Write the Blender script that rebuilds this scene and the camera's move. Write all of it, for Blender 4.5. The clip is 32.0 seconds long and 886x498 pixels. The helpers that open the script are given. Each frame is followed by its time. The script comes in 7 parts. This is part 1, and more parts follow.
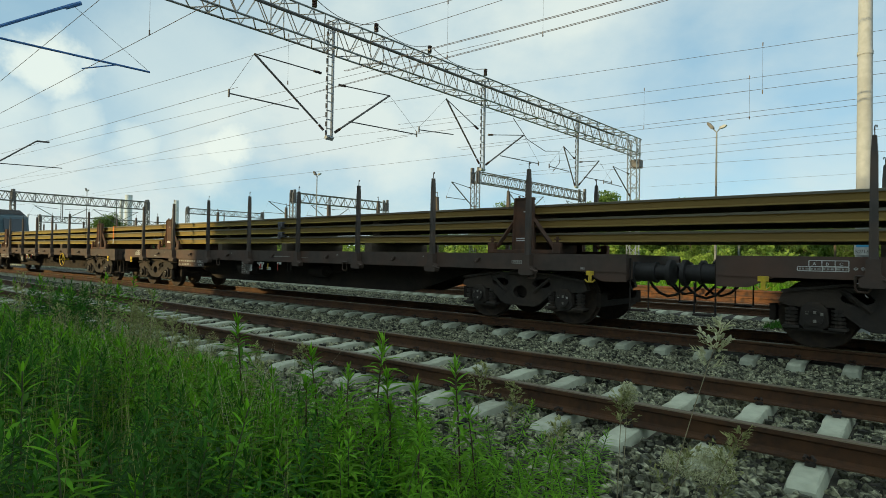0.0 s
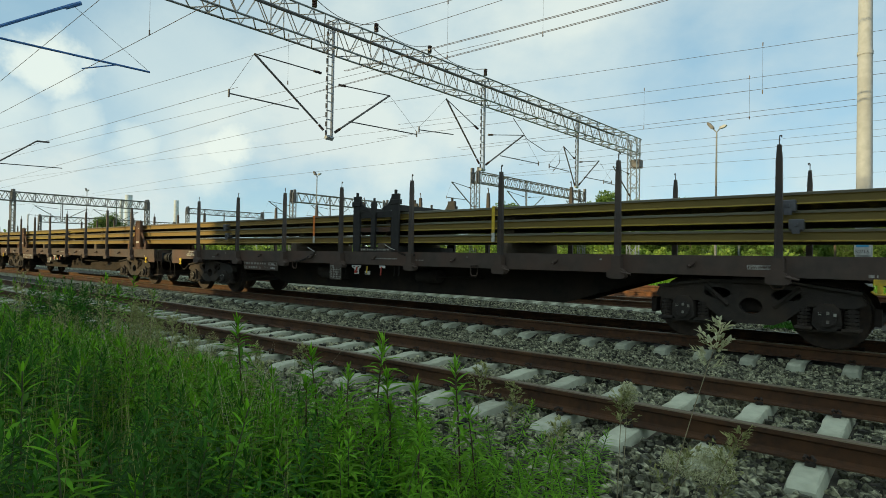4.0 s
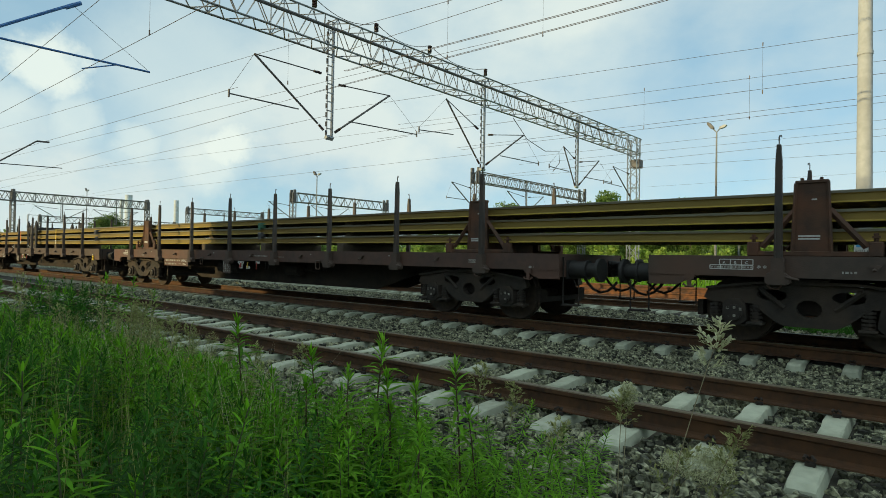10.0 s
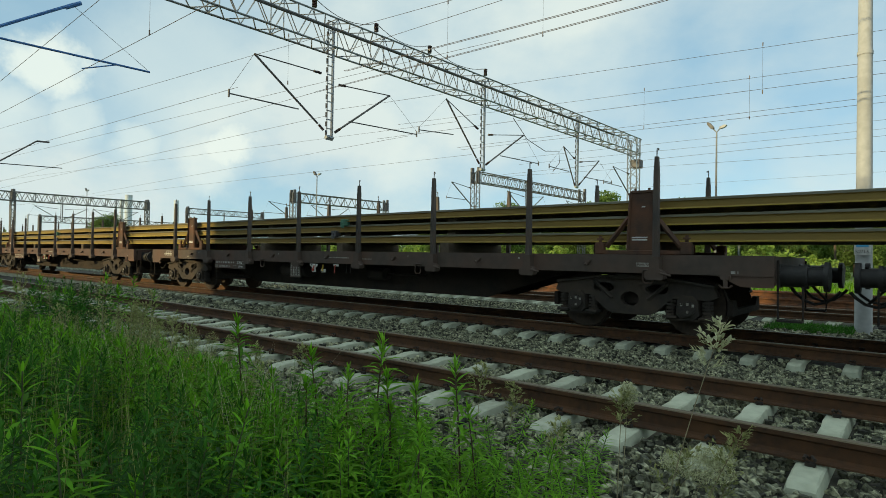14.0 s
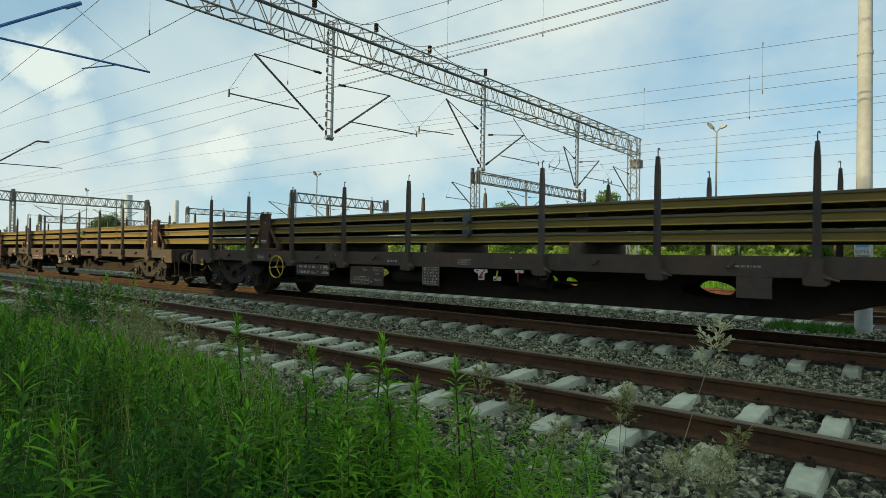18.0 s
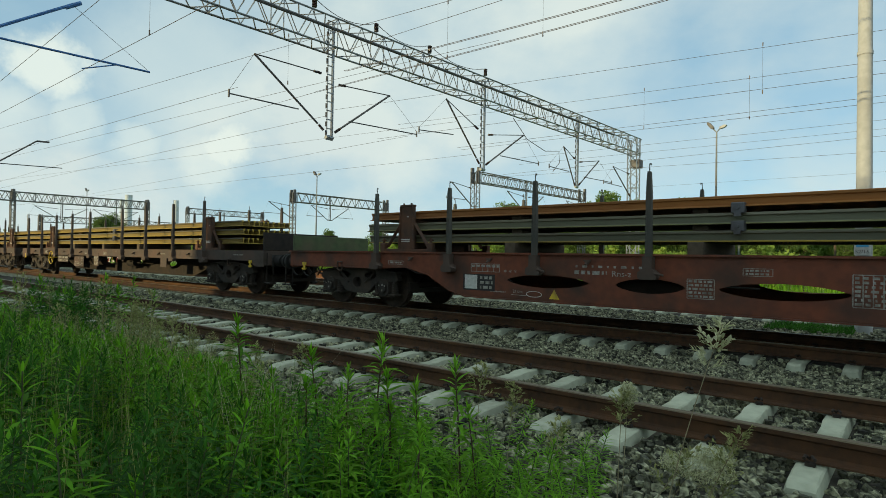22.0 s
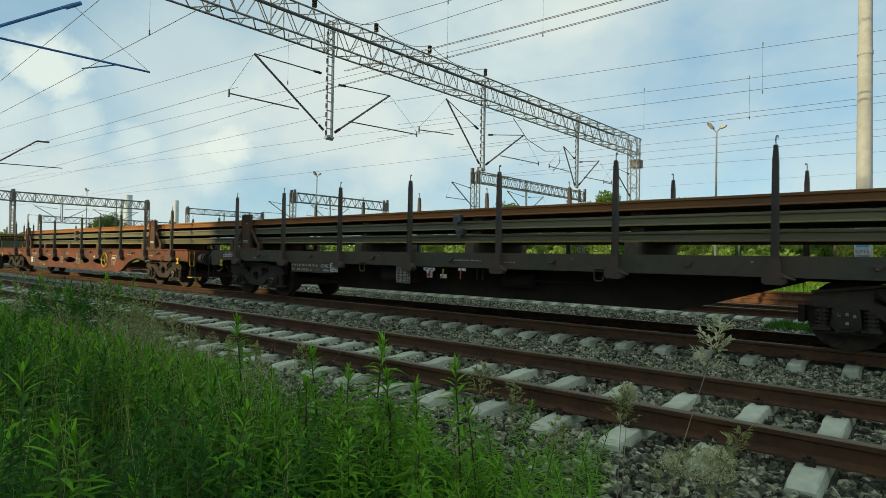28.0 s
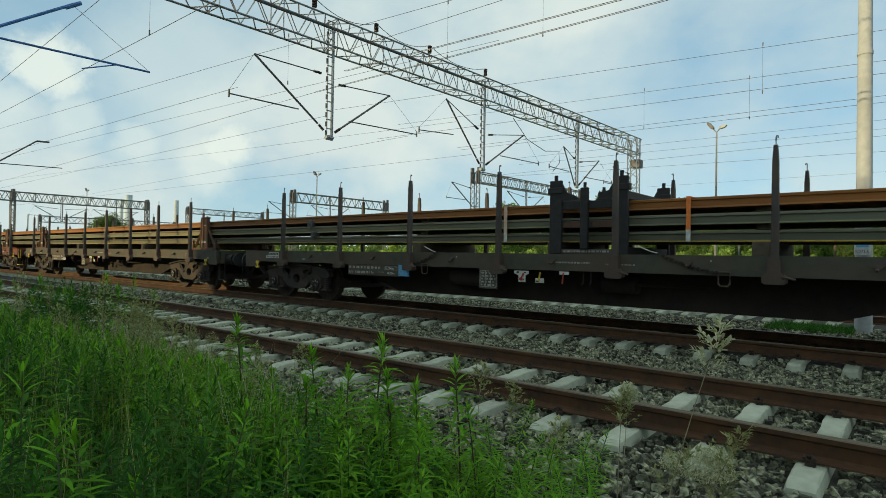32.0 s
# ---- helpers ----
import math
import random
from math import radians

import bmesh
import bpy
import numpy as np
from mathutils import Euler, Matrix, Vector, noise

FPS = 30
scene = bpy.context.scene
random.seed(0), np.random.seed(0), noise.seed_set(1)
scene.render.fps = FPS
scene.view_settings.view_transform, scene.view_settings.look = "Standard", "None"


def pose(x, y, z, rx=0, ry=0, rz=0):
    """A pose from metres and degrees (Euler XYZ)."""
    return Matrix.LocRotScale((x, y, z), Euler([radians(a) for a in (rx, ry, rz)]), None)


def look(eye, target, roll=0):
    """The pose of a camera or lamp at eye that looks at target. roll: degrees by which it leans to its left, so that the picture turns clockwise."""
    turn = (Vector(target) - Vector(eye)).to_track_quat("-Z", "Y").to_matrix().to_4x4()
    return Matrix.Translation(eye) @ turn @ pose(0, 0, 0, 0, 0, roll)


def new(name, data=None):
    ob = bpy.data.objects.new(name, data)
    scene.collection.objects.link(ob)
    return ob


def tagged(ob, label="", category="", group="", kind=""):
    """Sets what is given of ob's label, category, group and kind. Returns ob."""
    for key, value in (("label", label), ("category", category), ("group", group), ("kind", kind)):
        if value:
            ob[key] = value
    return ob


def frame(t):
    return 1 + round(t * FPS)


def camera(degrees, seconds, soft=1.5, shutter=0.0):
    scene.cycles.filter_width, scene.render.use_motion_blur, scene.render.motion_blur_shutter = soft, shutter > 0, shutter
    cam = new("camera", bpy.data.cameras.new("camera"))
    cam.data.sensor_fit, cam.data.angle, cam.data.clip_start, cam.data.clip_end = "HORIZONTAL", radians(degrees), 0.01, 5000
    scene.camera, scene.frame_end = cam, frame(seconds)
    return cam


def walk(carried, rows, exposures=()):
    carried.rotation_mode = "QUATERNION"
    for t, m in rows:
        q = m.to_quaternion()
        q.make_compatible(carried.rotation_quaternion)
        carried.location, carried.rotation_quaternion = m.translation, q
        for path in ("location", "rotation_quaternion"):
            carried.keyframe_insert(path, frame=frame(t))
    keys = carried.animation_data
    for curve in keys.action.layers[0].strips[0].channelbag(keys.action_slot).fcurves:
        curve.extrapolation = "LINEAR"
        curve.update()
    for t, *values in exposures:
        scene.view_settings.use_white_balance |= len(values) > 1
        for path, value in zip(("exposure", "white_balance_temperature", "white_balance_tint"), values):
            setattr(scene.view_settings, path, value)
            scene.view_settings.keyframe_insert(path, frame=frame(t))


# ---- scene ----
import itertools
from mathutils import geometry

# The world's z = 0 is the top of the rails; x runs along the tracks, y across them away from the eye.
cam = camera(75.24, 32.0, soft=0.8, shutter=0.06)
EYE = Vector((0.0, 0.0, 1.158))
YAW, PITCH, ROLL = radians(39.788), radians(0.7576), 0.9647
AIM = EYE + Vector((-math.sin(YAW) * math.cos(PITCH), math.cos(YAW) * math.cos(PITCH), math.sin(PITCH)))
walk(cam, [(0.0, look(EYE, AIM, ROLL)), (32.0, look(EYE, AIM, ROLL))], exposures=[(0.0, -0.03, 6450, -8.0), (14.0, -0.03, 6450, -8.0), (24.0, -0.10, 6450, -8.0), (32.0, -0.10, 6450, -8.0)])

Y1, Y2 = 5.258, 10.15        # middles of the near track and of the train's track
Y3, Y4 = 16.0, 25.2
GAUGE = 1.53                  # rail centre to rail centre
PITCH_SLEEPER = 0.603
S1X, S2X = -0.54, -0.685      # where the sleepers of tracks 1 and 2 begin


def train_shift(t):
    """How far the train has gone since the start, in metres."""
    u = (t - 16) / 16
    s = 4.43 * t + 1.684 * u ** 2 - 0.156 * u ** 3 + 0.007 * u ** 4 + 0.308 * u ** 5 - 1.539
    late = np.interp(t, (0, 1.5, 3.5, 5.5, 8, 10, 12, 14.5, 16.5, 18, 19.5, 22, 24, 25.5, 27.5, 29, 30.5, 32),
                     (0.565, 0.591, 0.584, 0.555, 0.491, 0.409, 0.382, 0.291, 0.197, 0.109, 0.002, -0.188, -0.376, -0.511, -0.645, -0.736, -0.808, -0.912))
    return 0.9741 * (s - float(late))


# where each wagon's marks begin, how far they stand back, and their stretch
STANDS = ((-1000.0, -0.45, 1.0), (-21.7, -0.488, 1.0), (-0.7, -0.571, 1.0), (20.4, -0.53, 1.0), (41.2, -0.383, 1.0), (62.0, -0.30, 1.010), (85.2, 0.20, 1.011), (108.2, 0.677, 1.0), (128.8, 0.846, 1.0))


def stand(mark):
    return [w for w in STANDS if w[0] <= mark][-1]


def along(mark):
    """Metres along the track of a mark on the train at the start."""
    first, back, k = stand(mark)
    first = max(first, -43.0) + 0.15
    return 0.9741 * (first + back + k * (mark - first)) - 1.71


# ---- light ----
GAPS = (((-0.884, 0.332, 0.328), 0.1, 0.12, 0.75),
        ((-0.95, 0.22, 0.223), 0.03, 0.08, 0.4),
        ((-0.168, 0.959, 0.228), 0.14, 0.16, 0.32),
        ((-0.362, 0.912, 0.193), 0.05, 0.14, 0.3))
HEAPS = (((-0.934, 0.251, 0.253), 0.03, 0.035, 0.85),
        ((-0.86, 0.481, 0.172), 0.024, 0.026, 0.8),
        ((-0.874, 0.465, 0.142), 0.028, 0.04, 0.45),
        ((-0.937, 0.29, 0.193), 0.012, 0.04, 0.5),
        ((-0.912, 0.371, 0.173), 0.012, 0.035, 0.5),
        ((-0.954, 0.221, 0.201), 0.02, 0.05, 0.5),
        ((-0.866, 0.419, 0.274), 0.05, 0.12, 0.4),
        ((-0.618, 0.698, 0.363), 0.12, 0.2, 0.3),
        ((-0.68, 0.716, 0.159), 0.02, 0.07, 0.35),
        ((-0.478, 0.801, 0.361), 0.1, 0.15, 0.3))
SUN_EL, SUN_AZ = radians(17), radians(200)
world = bpy.data.worlds.new("world")
scene.world = world
world.use_nodes = True
wn, wl = world.node_tree.nodes, world.node_tree.links
bg = wn["Background"]
sky = wn.new("ShaderNodeTexSky")
sky.sky_type, sky.sun_disc = "NISHITA", False
sky.sun_elevation, sky.sun_rotation, sky.altitude = SUN_EL, SUN_AZ, 200
sky.air_density, sky.dust_density, sky.ozone_density = 0.75, 0.2, 1.2
tc = wn.new("ShaderNodeTexCoord")
mp = wn.new("ShaderNodeMapping")
mp.inputs["Scale"].default_value = (1.0, 1.0, 1.5)
mp.inputs["Location"].default_value = (0.75, 0.35, 0.1)
cl = wn.new("ShaderNodeTexNoise")
cl.inputs["Scale"].default_value, cl.inputs["Detail"].default_value, cl.inputs["Roughness"].default_value = 3.4, 9.0, 0.54
cr = wn.new("ShaderNodeValToRGB")
cr.color_ramp.elements[0].position, cr.color_ramp.elements[1].position = 0.38, 0.60
cm = wn.new("ShaderNodeMix")
cm.data_type = "RGBA"
cm.inputs["B"].default_value = (5.50, 5.56, 5.85, 1)
cw = wn.new("ShaderNodeMath")
cw.operation = "MULTIPLY_ADD"
cw.inputs[1].default_value, cw.inputs[2].default_value = 0.80, 0.12
wl.new(tc.outputs["Generated"], mp.inputs["Vector"])
wl.new(mp.outputs["Vector"], cl.inputs["Vector"])
wl.new(cl.outputs["Fac"], cr.inputs["Fac"])
wl.new(cr.outputs["Color"], cw.inputs[0])

# clearer gaps and single heaped clouds: soft round patches of the sky with a ragged rim
rag = wn.new("ShaderNodeTexNoise")
rag.inputs["Scale"].default_value, rag.inputs["Detail"].default_value, rag.inputs["Roughness"].default_value = 11.0, 7.0, 0.62
wl.new(tc.outputs["Generated"], rag.inputs["Vector"])


def sky_sum(op, a, b):
    n = wn.new("ShaderNodeMath")
    n.operation = op
    n.use_clamp = True
    for k, v in enumerate((a, b)):
        if isinstance(v, float):
            n.inputs[k].default_value = v
        else:
            wl.new(v, n.inputs[k])
    return n.outputs[0]


def sky_patch(d, r, edge, ragged):
    """How far a direction lies inside a round patch of the sky about d: r and edge in radians."""
    n = wn.new("ShaderNodeVectorMath")
    n.operation = "DISTANCE"
    n.inputs[1].default_value = d
    wl.new(tc.outputs["Generated"], n.inputs[0])
    j = wn.new("ShaderNodeMath")
    j.operation = "MULTIPLY_ADD"
    j.inputs[1].default_value = -ragged
    wl.new(rag.outputs["Fac"], j.inputs[0])
    wl.new(n.outputs["Value"], j.inputs[2])
    m = wn.new("ShaderNodeMapRange")
    m.interpolation_type = "SMOOTHSTEP"
    for key, v in (("From Min", r - 0.5 * ragged), ("From Max", r + edge - 0.5 * ragged), ("To Min", 1.0), ("To Max", 0.0)):
        m.inputs[key].default_value = v
    wl.new(j.outputs[0], m.inputs["Value"])
    return m.outputs["Result"]


cover = cw.outputs[0]
for d, r, edge, k in GAPS:
    cover = sky_sum("MULTIPLY", cover, sky_sum("SUBTRACT", 1.0, sky_sum("MULTIPLY", sky_patch(d, r, edge, 0.16), k)))
wl.new(cover, cm.inputs["Factor"])
heap = 0.0
for d, r, edge, k in HEAPS:
    heap = sky_sum("MAXIMUM", heap, sky_sum("MULTIPLY", sky_patch(d, r, edge, 0.10), k))
ch = wn.new("ShaderNodeMix")
ch.data_type = "RGBA"
ch.inputs["B"].default_value = (6.75, 6.60, 6.50, 1)
wl.new(heap, ch.inputs["Factor"])
haze = wn.new("ShaderNodeMix")
haze.data_type = "RGBA"
haze.inputs["Factor"].default_value = 0.65
haze.inputs["B"].default_value = (3.00, 4.30, 5.75, 1)
wl.new(sky.outputs["Color"], haze.inputs["A"])
wl.new(haze.outputs["Result"], cm.inputs["A"])
wl.new(cm.outputs["Result"], ch.inputs["A"])
wl.new(ch.outputs["Result"], bg.inputs["Color"])
bg.inputs["Strength"].default_value = 0.145

sun = new("sun", bpy.data.lights.new("sun", "SUN"))
sun.data.energy, sun.data.angle, sun.data.color = 4.6, radians(0.6), (1.0, 0.74, 0.42)
sun_from = Vector((math.sin(SUN_AZ) * math.cos(SUN_EL), math.cos(SUN_AZ) * math.cos(SUN_EL), math.sin(SUN_EL)))
sun.matrix_world = look(sun_from * 100, (0, 0, 0))


# ---- materials ----
def material(name, colour, rough=0.8, metal=0.0, second=None, scale=6.0, bump=0.0, bump_scale=60.0, third=None, patch=1.2,
             per_object=0.0, per_island=0.0, stretch=(1, 1, 1), spec=0.5):
    """A worn surface: two colours in fine grain, a third in broad patches, with relief."""
    m = bpy.data.materials.new(name)
    m.use_nodes = True
    n, l = m.node_tree.nodes, m.node_tree.links
    p = n["Principled BSDF"]
    p.inputs["Roughness"].default_value, p.inputs["Metallic"].default_value = rough, metal
    p.inputs["Specular IOR Level"].default_value = spec
    co = n.new("ShaderNodeTexCoord")
    mapping = n.new("ShaderNodeMapping")
    mapping.inputs["Scale"].default_value = stretch
    l.new(co.outputs["Object"], mapping.inputs["Vector"])

    def tex(s, detail=6.0):
        t = n.new("ShaderNodeTexNoise")
        t.inputs["Scale"].default_value, t.inputs["Detail"].default_value = s, detail
        l.new(mapping.outputs["Vector"], t.inputs["Vector"])
        return t

    def mix(fac, a, b):
        x = n.new("ShaderNodeMix")
        x.data_type = "RGBA"
        for key, v in (("Factor", fac), ("A", a), ("B", b)):
            if isinstance(v, (tuple, float)):
                x.inputs[key].default_value = (*v, 1) if isinstance(v, tuple) else v
            else:
                l.new(v, x.inputs[key])
        return x.outputs["Result"]

    def ramp(sock, a, b):
        r = n.new("ShaderNodeMapRange")
        r.inputs["From Min"].default_value, r.inputs["From Max"].default_value = a, b
        l.new(sock, r.inputs["Value"])
        return r.outputs["Result"]

    out = tuple(colour)
    if second:
        out = mix(ramp(tex(scale).outputs["Fac"], 0.35, 0.65), out, tuple(second))
    if third:
        out = mix(ramp(tex(patch, 8.0).outputs["Fac"], 0.45, 0.70), out, tuple(third))
    if per_object or per_island:
        h = n.new("ShaderNodeHueSaturation")
        src = n.new("ShaderNodeObjectInfo").outputs["Random"] if per_object else n.new("ShaderNodeNewGeometry").outputs["Random Per Island"]
        k = per_object or per_island
        r = n.new("ShaderNodeMapRange")
        r.inputs["To Min"].default_value, r.inputs["To Max"].default_value = 1 - k, 1 + k
        l.new(src, r.inputs["Value"])
        l.new(r.outputs["Result"], h.inputs["Value"])
        if isinstance(out, tuple):
            h.inputs["Color"].default_value = (*out, 1)
        else:
            l.new(out, h.inputs["Color"])
        out = h.outputs["Color"]
    if isinstance(out, tuple):
        p.inputs["Base Color"].default_value = (*out, 1)
    else:
        l.new(out, p.inputs["Base Color"])
    if bump:
        b = n.new("ShaderNodeBump")
        b.inputs["Strength"].default_value, b.inputs["Distance"].default_value = bump, 0.02
        l.new(tex(bump_scale, 8.0).outputs["Fac"], b.inputs["Height"])
        l.new(b.outputs["Normal"], p.inputs["Normal"])
    return m


def leafy(name, colour, second, scale=3.0, per=0.3, through_light=0.35, rough=0.55):
    """Leaves: they let some light through."""
    m = material(name, colour, rough, second=second, scale=scale, per_island=per, spec=0.14)
    n, l = m.node_tree.nodes, m.node_tree.links
    p, o = n["Principled BSDF"], n["Material Output"]
    tr, ms = n.new("ShaderNodeBsdfTranslucent"), n.new("ShaderNodeMixShader")
    src = p.inputs["Base Color"].links[0].from_socket
    l.new(src, tr.inputs["Color"])
    ms.inputs["Fac"].default_value = through_light
    l.new(p.outputs["BSDF"], ms.inputs[1])
    l.new(tr.outputs["BSDF"], ms.inputs[2])
    l.new(ms.outputs["Shader"], o.inputs["Surface"])
    return m


M = dict(
    soil=material("soil", (0.050, 0.045, 0.028), 0.95, second=(0.025, 0.028, 0.014), third=(0.040, 0.055, 0.020), patch=0.4, bump=0.6, bump_scale=30),
    meadow=material("meadow", (0.16, 0.23, 0.05), 0.95, second=(0.08, 0.14, 0.03), scale=2.0, third=(0.24, 0.26, 0.09), patch=0.15, bump=0.8, bump_scale=12),
    # gravel is kept dark: shade between the ballast stones put into the bed's colour
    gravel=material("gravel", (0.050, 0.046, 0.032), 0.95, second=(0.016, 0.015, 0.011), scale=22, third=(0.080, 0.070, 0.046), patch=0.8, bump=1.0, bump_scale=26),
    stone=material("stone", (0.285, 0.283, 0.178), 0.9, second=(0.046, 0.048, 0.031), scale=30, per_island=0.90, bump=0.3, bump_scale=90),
    concrete=material("concrete", (0.450, 0.470, 0.350), 0.85, second=(0.380, 0.395, 0.290), scale=14, third=(0.290, 0.300, 0.210), patch=2.2, bump=0.25, bump_scale=120, per_object=0.14),
    pole=material("pole", (0.47, 0.48, 0.48), 0.85, second=(0.40, 0.41, 0.41), scale=9, third=(0.33, 0.33, 0.32), patch=0.8, bump=0.2, bump_scale=70),
    rust=material("rust", (0.076, 0.033, 0.012), 0.85, 0.0, second=(0.042, 0.021, 0.009), scale=18, third=(0.105, 0.046, 0.015), patch=2.0, bump=0.35, bump_scale=140),
    railtop=material("railtop", (0.150, 0.120, 0.070), 0.5, 0.3, second=(0.105, 0.075, 0.042), scale=10, stretch=(0.1, 6, 1)),
    oldrust=material("oldrust", (0.140, 0.056, 0.020), 0.9, second=(0.050, 0.026, 0.014), scale=5, bump=0.3, per_object=0.6),
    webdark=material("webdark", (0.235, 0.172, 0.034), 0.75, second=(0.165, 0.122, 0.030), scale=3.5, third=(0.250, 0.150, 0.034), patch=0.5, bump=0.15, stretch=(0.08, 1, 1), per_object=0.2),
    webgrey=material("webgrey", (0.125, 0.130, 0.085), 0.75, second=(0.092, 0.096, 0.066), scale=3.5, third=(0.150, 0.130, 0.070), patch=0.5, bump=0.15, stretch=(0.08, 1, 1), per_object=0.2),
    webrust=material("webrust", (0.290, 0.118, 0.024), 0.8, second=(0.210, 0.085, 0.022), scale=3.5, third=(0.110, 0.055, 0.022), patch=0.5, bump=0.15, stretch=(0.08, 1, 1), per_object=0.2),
    headgrey=material("headgrey", (0.235, 0.228, 0.170), 0.55, 0.2, second=(0.170, 0.158, 0.110), scale=3.5, third=(0.120, 0.085, 0.045), patch=0.6, stretch=(0.08, 1, 1), per_object=0.2),
    newrail=material("newrail", (0.560, 0.400, 0.045), 0.62, 0.1, second=(0.400, 0.280, 0.040), scale=3.5, third=(0.115, 0.072, 0.032), patch=0.5, bump=0.15, bump_scale=80, stretch=(0.08, 1, 1), per_object=0.2),
    rustrail=material("rustrail", (0.320, 0.136, 0.028), 0.7, 0.1, second=(0.208, 0.088, 0.024), scale=3.5, third=(0.144, 0.068, 0.024), patch=0.5, bump=0.15, stretch=(0.08, 1, 1), per_object=0.2),
    greyrail=material("greyrail", (0.210, 0.205, 0.095), 0.6, 0.1, second=(0.150, 0.150, 0.075), scale=3.5, third=(0.230, 0.180, 0.045), patch=0.5, bump=0.15, stretch=(0.08, 1, 1), per_object=0.2),
    wagon=material("wagon", (0.075, 0.054, 0.041), 0.72, second=(0.056, 0.041, 0.032), scale=7, third=(0.105, 0.056, 0.036), patch=0.9, bump=0.15, bump_scale=60),
    wagonbrown=material("wagonbrown", (0.088, 0.050, 0.037), 0.72, second=(0.066, 0.040, 0.031), scale=7, third=(0.115, 0.056, 0.036), patch=0.9, bump=0.15, bump_scale=60),
    wagonolive=material("wagonolive", (0.066, 0.061, 0.040), 0.72, second=(0.050, 0.046, 0.032), scale=7, third=(0.085, 0.056, 0.036), patch=0.9, bump=0.15, bump_scale=60),
    redpaint=material("redpaint", (0.42, 0.05, 0.03), 0.6, second=(0.30, 0.04, 0.03), scale=20),
    wagonred=material("wagonred", (0.190, 0.053, 0.022), 0.75, second=(0.135, 0.039, 0.018), scale=7, third=(0.052, 0.030, 0.020), patch=1.3, bump=0.1, bump_scale=60),
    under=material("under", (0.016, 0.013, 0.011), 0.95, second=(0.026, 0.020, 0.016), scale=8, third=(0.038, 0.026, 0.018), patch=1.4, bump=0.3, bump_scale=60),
    bogie=material("bogie", (0.036, 0.029, 0.023), 0.88, second=(0.024, 0.020, 0.016), scale=9, third=(0.060, 0.042, 0.028), patch=2.0, bump=0.3, bump_scale=60),
    wheel=material("wheel", (0.042, 0.032, 0.025), 0.7, 0.4, second=(0.070, 0.049, 0.035), scale=12),
    stake=material("stake", (0.066, 0.058, 0.052), 0.75, 0.0, second=(0.050, 0.043, 0.038), scale=6, third=(0.110, 0.076, 0.054), patch=1.5, per_object=0.25),
    stakegrey=material("stakegrey", (0.070, 0.072, 0.060), 0.75, 0.0, second=(0.066, 0.068, 0.060), scale=6, third=(0.096, 0.080, 0.064), patch=1.8, per_object=0.12),
    bunk=material("bunk", (0.085, 0.043, 0.024), 0.8, second=(0.055, 0.032, 0.021), scale=6, third=(0.125, 0.052, 0.025), patch=2.2, bump=0.15),
    black=material("black", (0.015, 0.014, 0.013), 0.7, second=(0.024, 0.022, 0.020), scale=12),
    yellow=material("yellow", (0.72, 0.52, 0.03), 0.6, second=(0.55, 0.38, 0.03), scale=14, third=(0.3, 0.2, 0.04), patch=6),
    white=material("white", (0.62, 0.62, 0.58), 0.75, second=(0.48, 0.47, 0.43), scale=18),
    stencil=material("stencil", (0.40, 0.39, 0.34), 0.8, second=(0.24, 0.23, 0.20), scale=25, third=(0.14, 0.12, 0.10), patch=9),
    olive=material("olive", (0.085, 0.110, 0.045), 0.8, second=(0.060, 0.080, 0.035), scale=5, third=(0.10, 0.09, 0.05), patch=1.5),
    blue=material("blue", (0.10, 0.38, 0.66), 0.6, second=(0.08, 0.32, 0.58), scale=20),
    orange=material("orange", (0.80, 0.22, 0.04), 0.8, second=(0.65, 0.18, 0.04), scale=20),
    fadedorange=material("fadedorange", (0.66, 0.36, 0.20), 0.85, second=(0.58, 0.50, 0.42), scale=9),
    green=material("green", (0.08, 0.20, 0.13), 0.7, second=(0.06, 0.15, 0.10), scale=14),
    wood=material("wood", (0.105, 0.080, 0.052), 0.88, second=(0.065, 0.048, 0.031), scale=9, stretch=(1, 0.2, 1), bump=0.2),
    galv=material("galv", (0.350, 0.380, 0.420), 0.55, 0.3, second=(0.280, 0.305, 0.335), scale=5, third=(0.220, 0.210, 0.200), patch=1.6),
    farsteel=material("farsteel", (0.175, 0.180, 0.190), 0.65, 0.2, second=(0.120, 0.118, 0.115), scale=3, third=(0.26, 0.26, 0.25), patch=0.6),
    darksteel=material("darksteel", (0.13, 0.13, 0.14), 0.6, 0.4, second=(0.09, 0.085, 0.085), scale=6),
    bluegrey=material("bluegrey", (0.070, 0.190, 0.480), 0.5, 0.1, second=(0.055, 0.140, 0.360), scale=8),
    wire=material("wire", (0.12, 0.10, 0.09), 0.6, 0.5),
    insulator=material("insulator", (0.045, 0.025, 0.02), 0.25),
    bark=material("bark", (0.09, 0.07, 0.05), 0.95, second=(0.05, 0.04, 0.03), scale=20, bump=0.6, bump_scale=40),
    stem=material("stem", (0.09, 0.12, 0.04), 0.7, second=(0.06, 0.06, 0.03), scale=12),
    drystem=material("drystem", (0.34, 0.29, 0.17), 0.8, second=(0.24, 0.2, 0.12), scale=14),
    grass=leafy("grass", (0.170, 0.330, 0.022), (0.090, 0.210, 0.014), 1.5, 0.45, 0.42, 0.65),
    drygrass=leafy("drygrass", (0.360, 0.360, 0.130), (0.240, 0.250, 0.085), 2.0, 0.35),
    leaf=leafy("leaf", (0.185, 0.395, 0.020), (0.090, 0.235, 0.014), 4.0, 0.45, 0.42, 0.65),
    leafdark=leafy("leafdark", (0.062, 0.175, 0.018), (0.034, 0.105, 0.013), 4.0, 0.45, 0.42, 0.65),
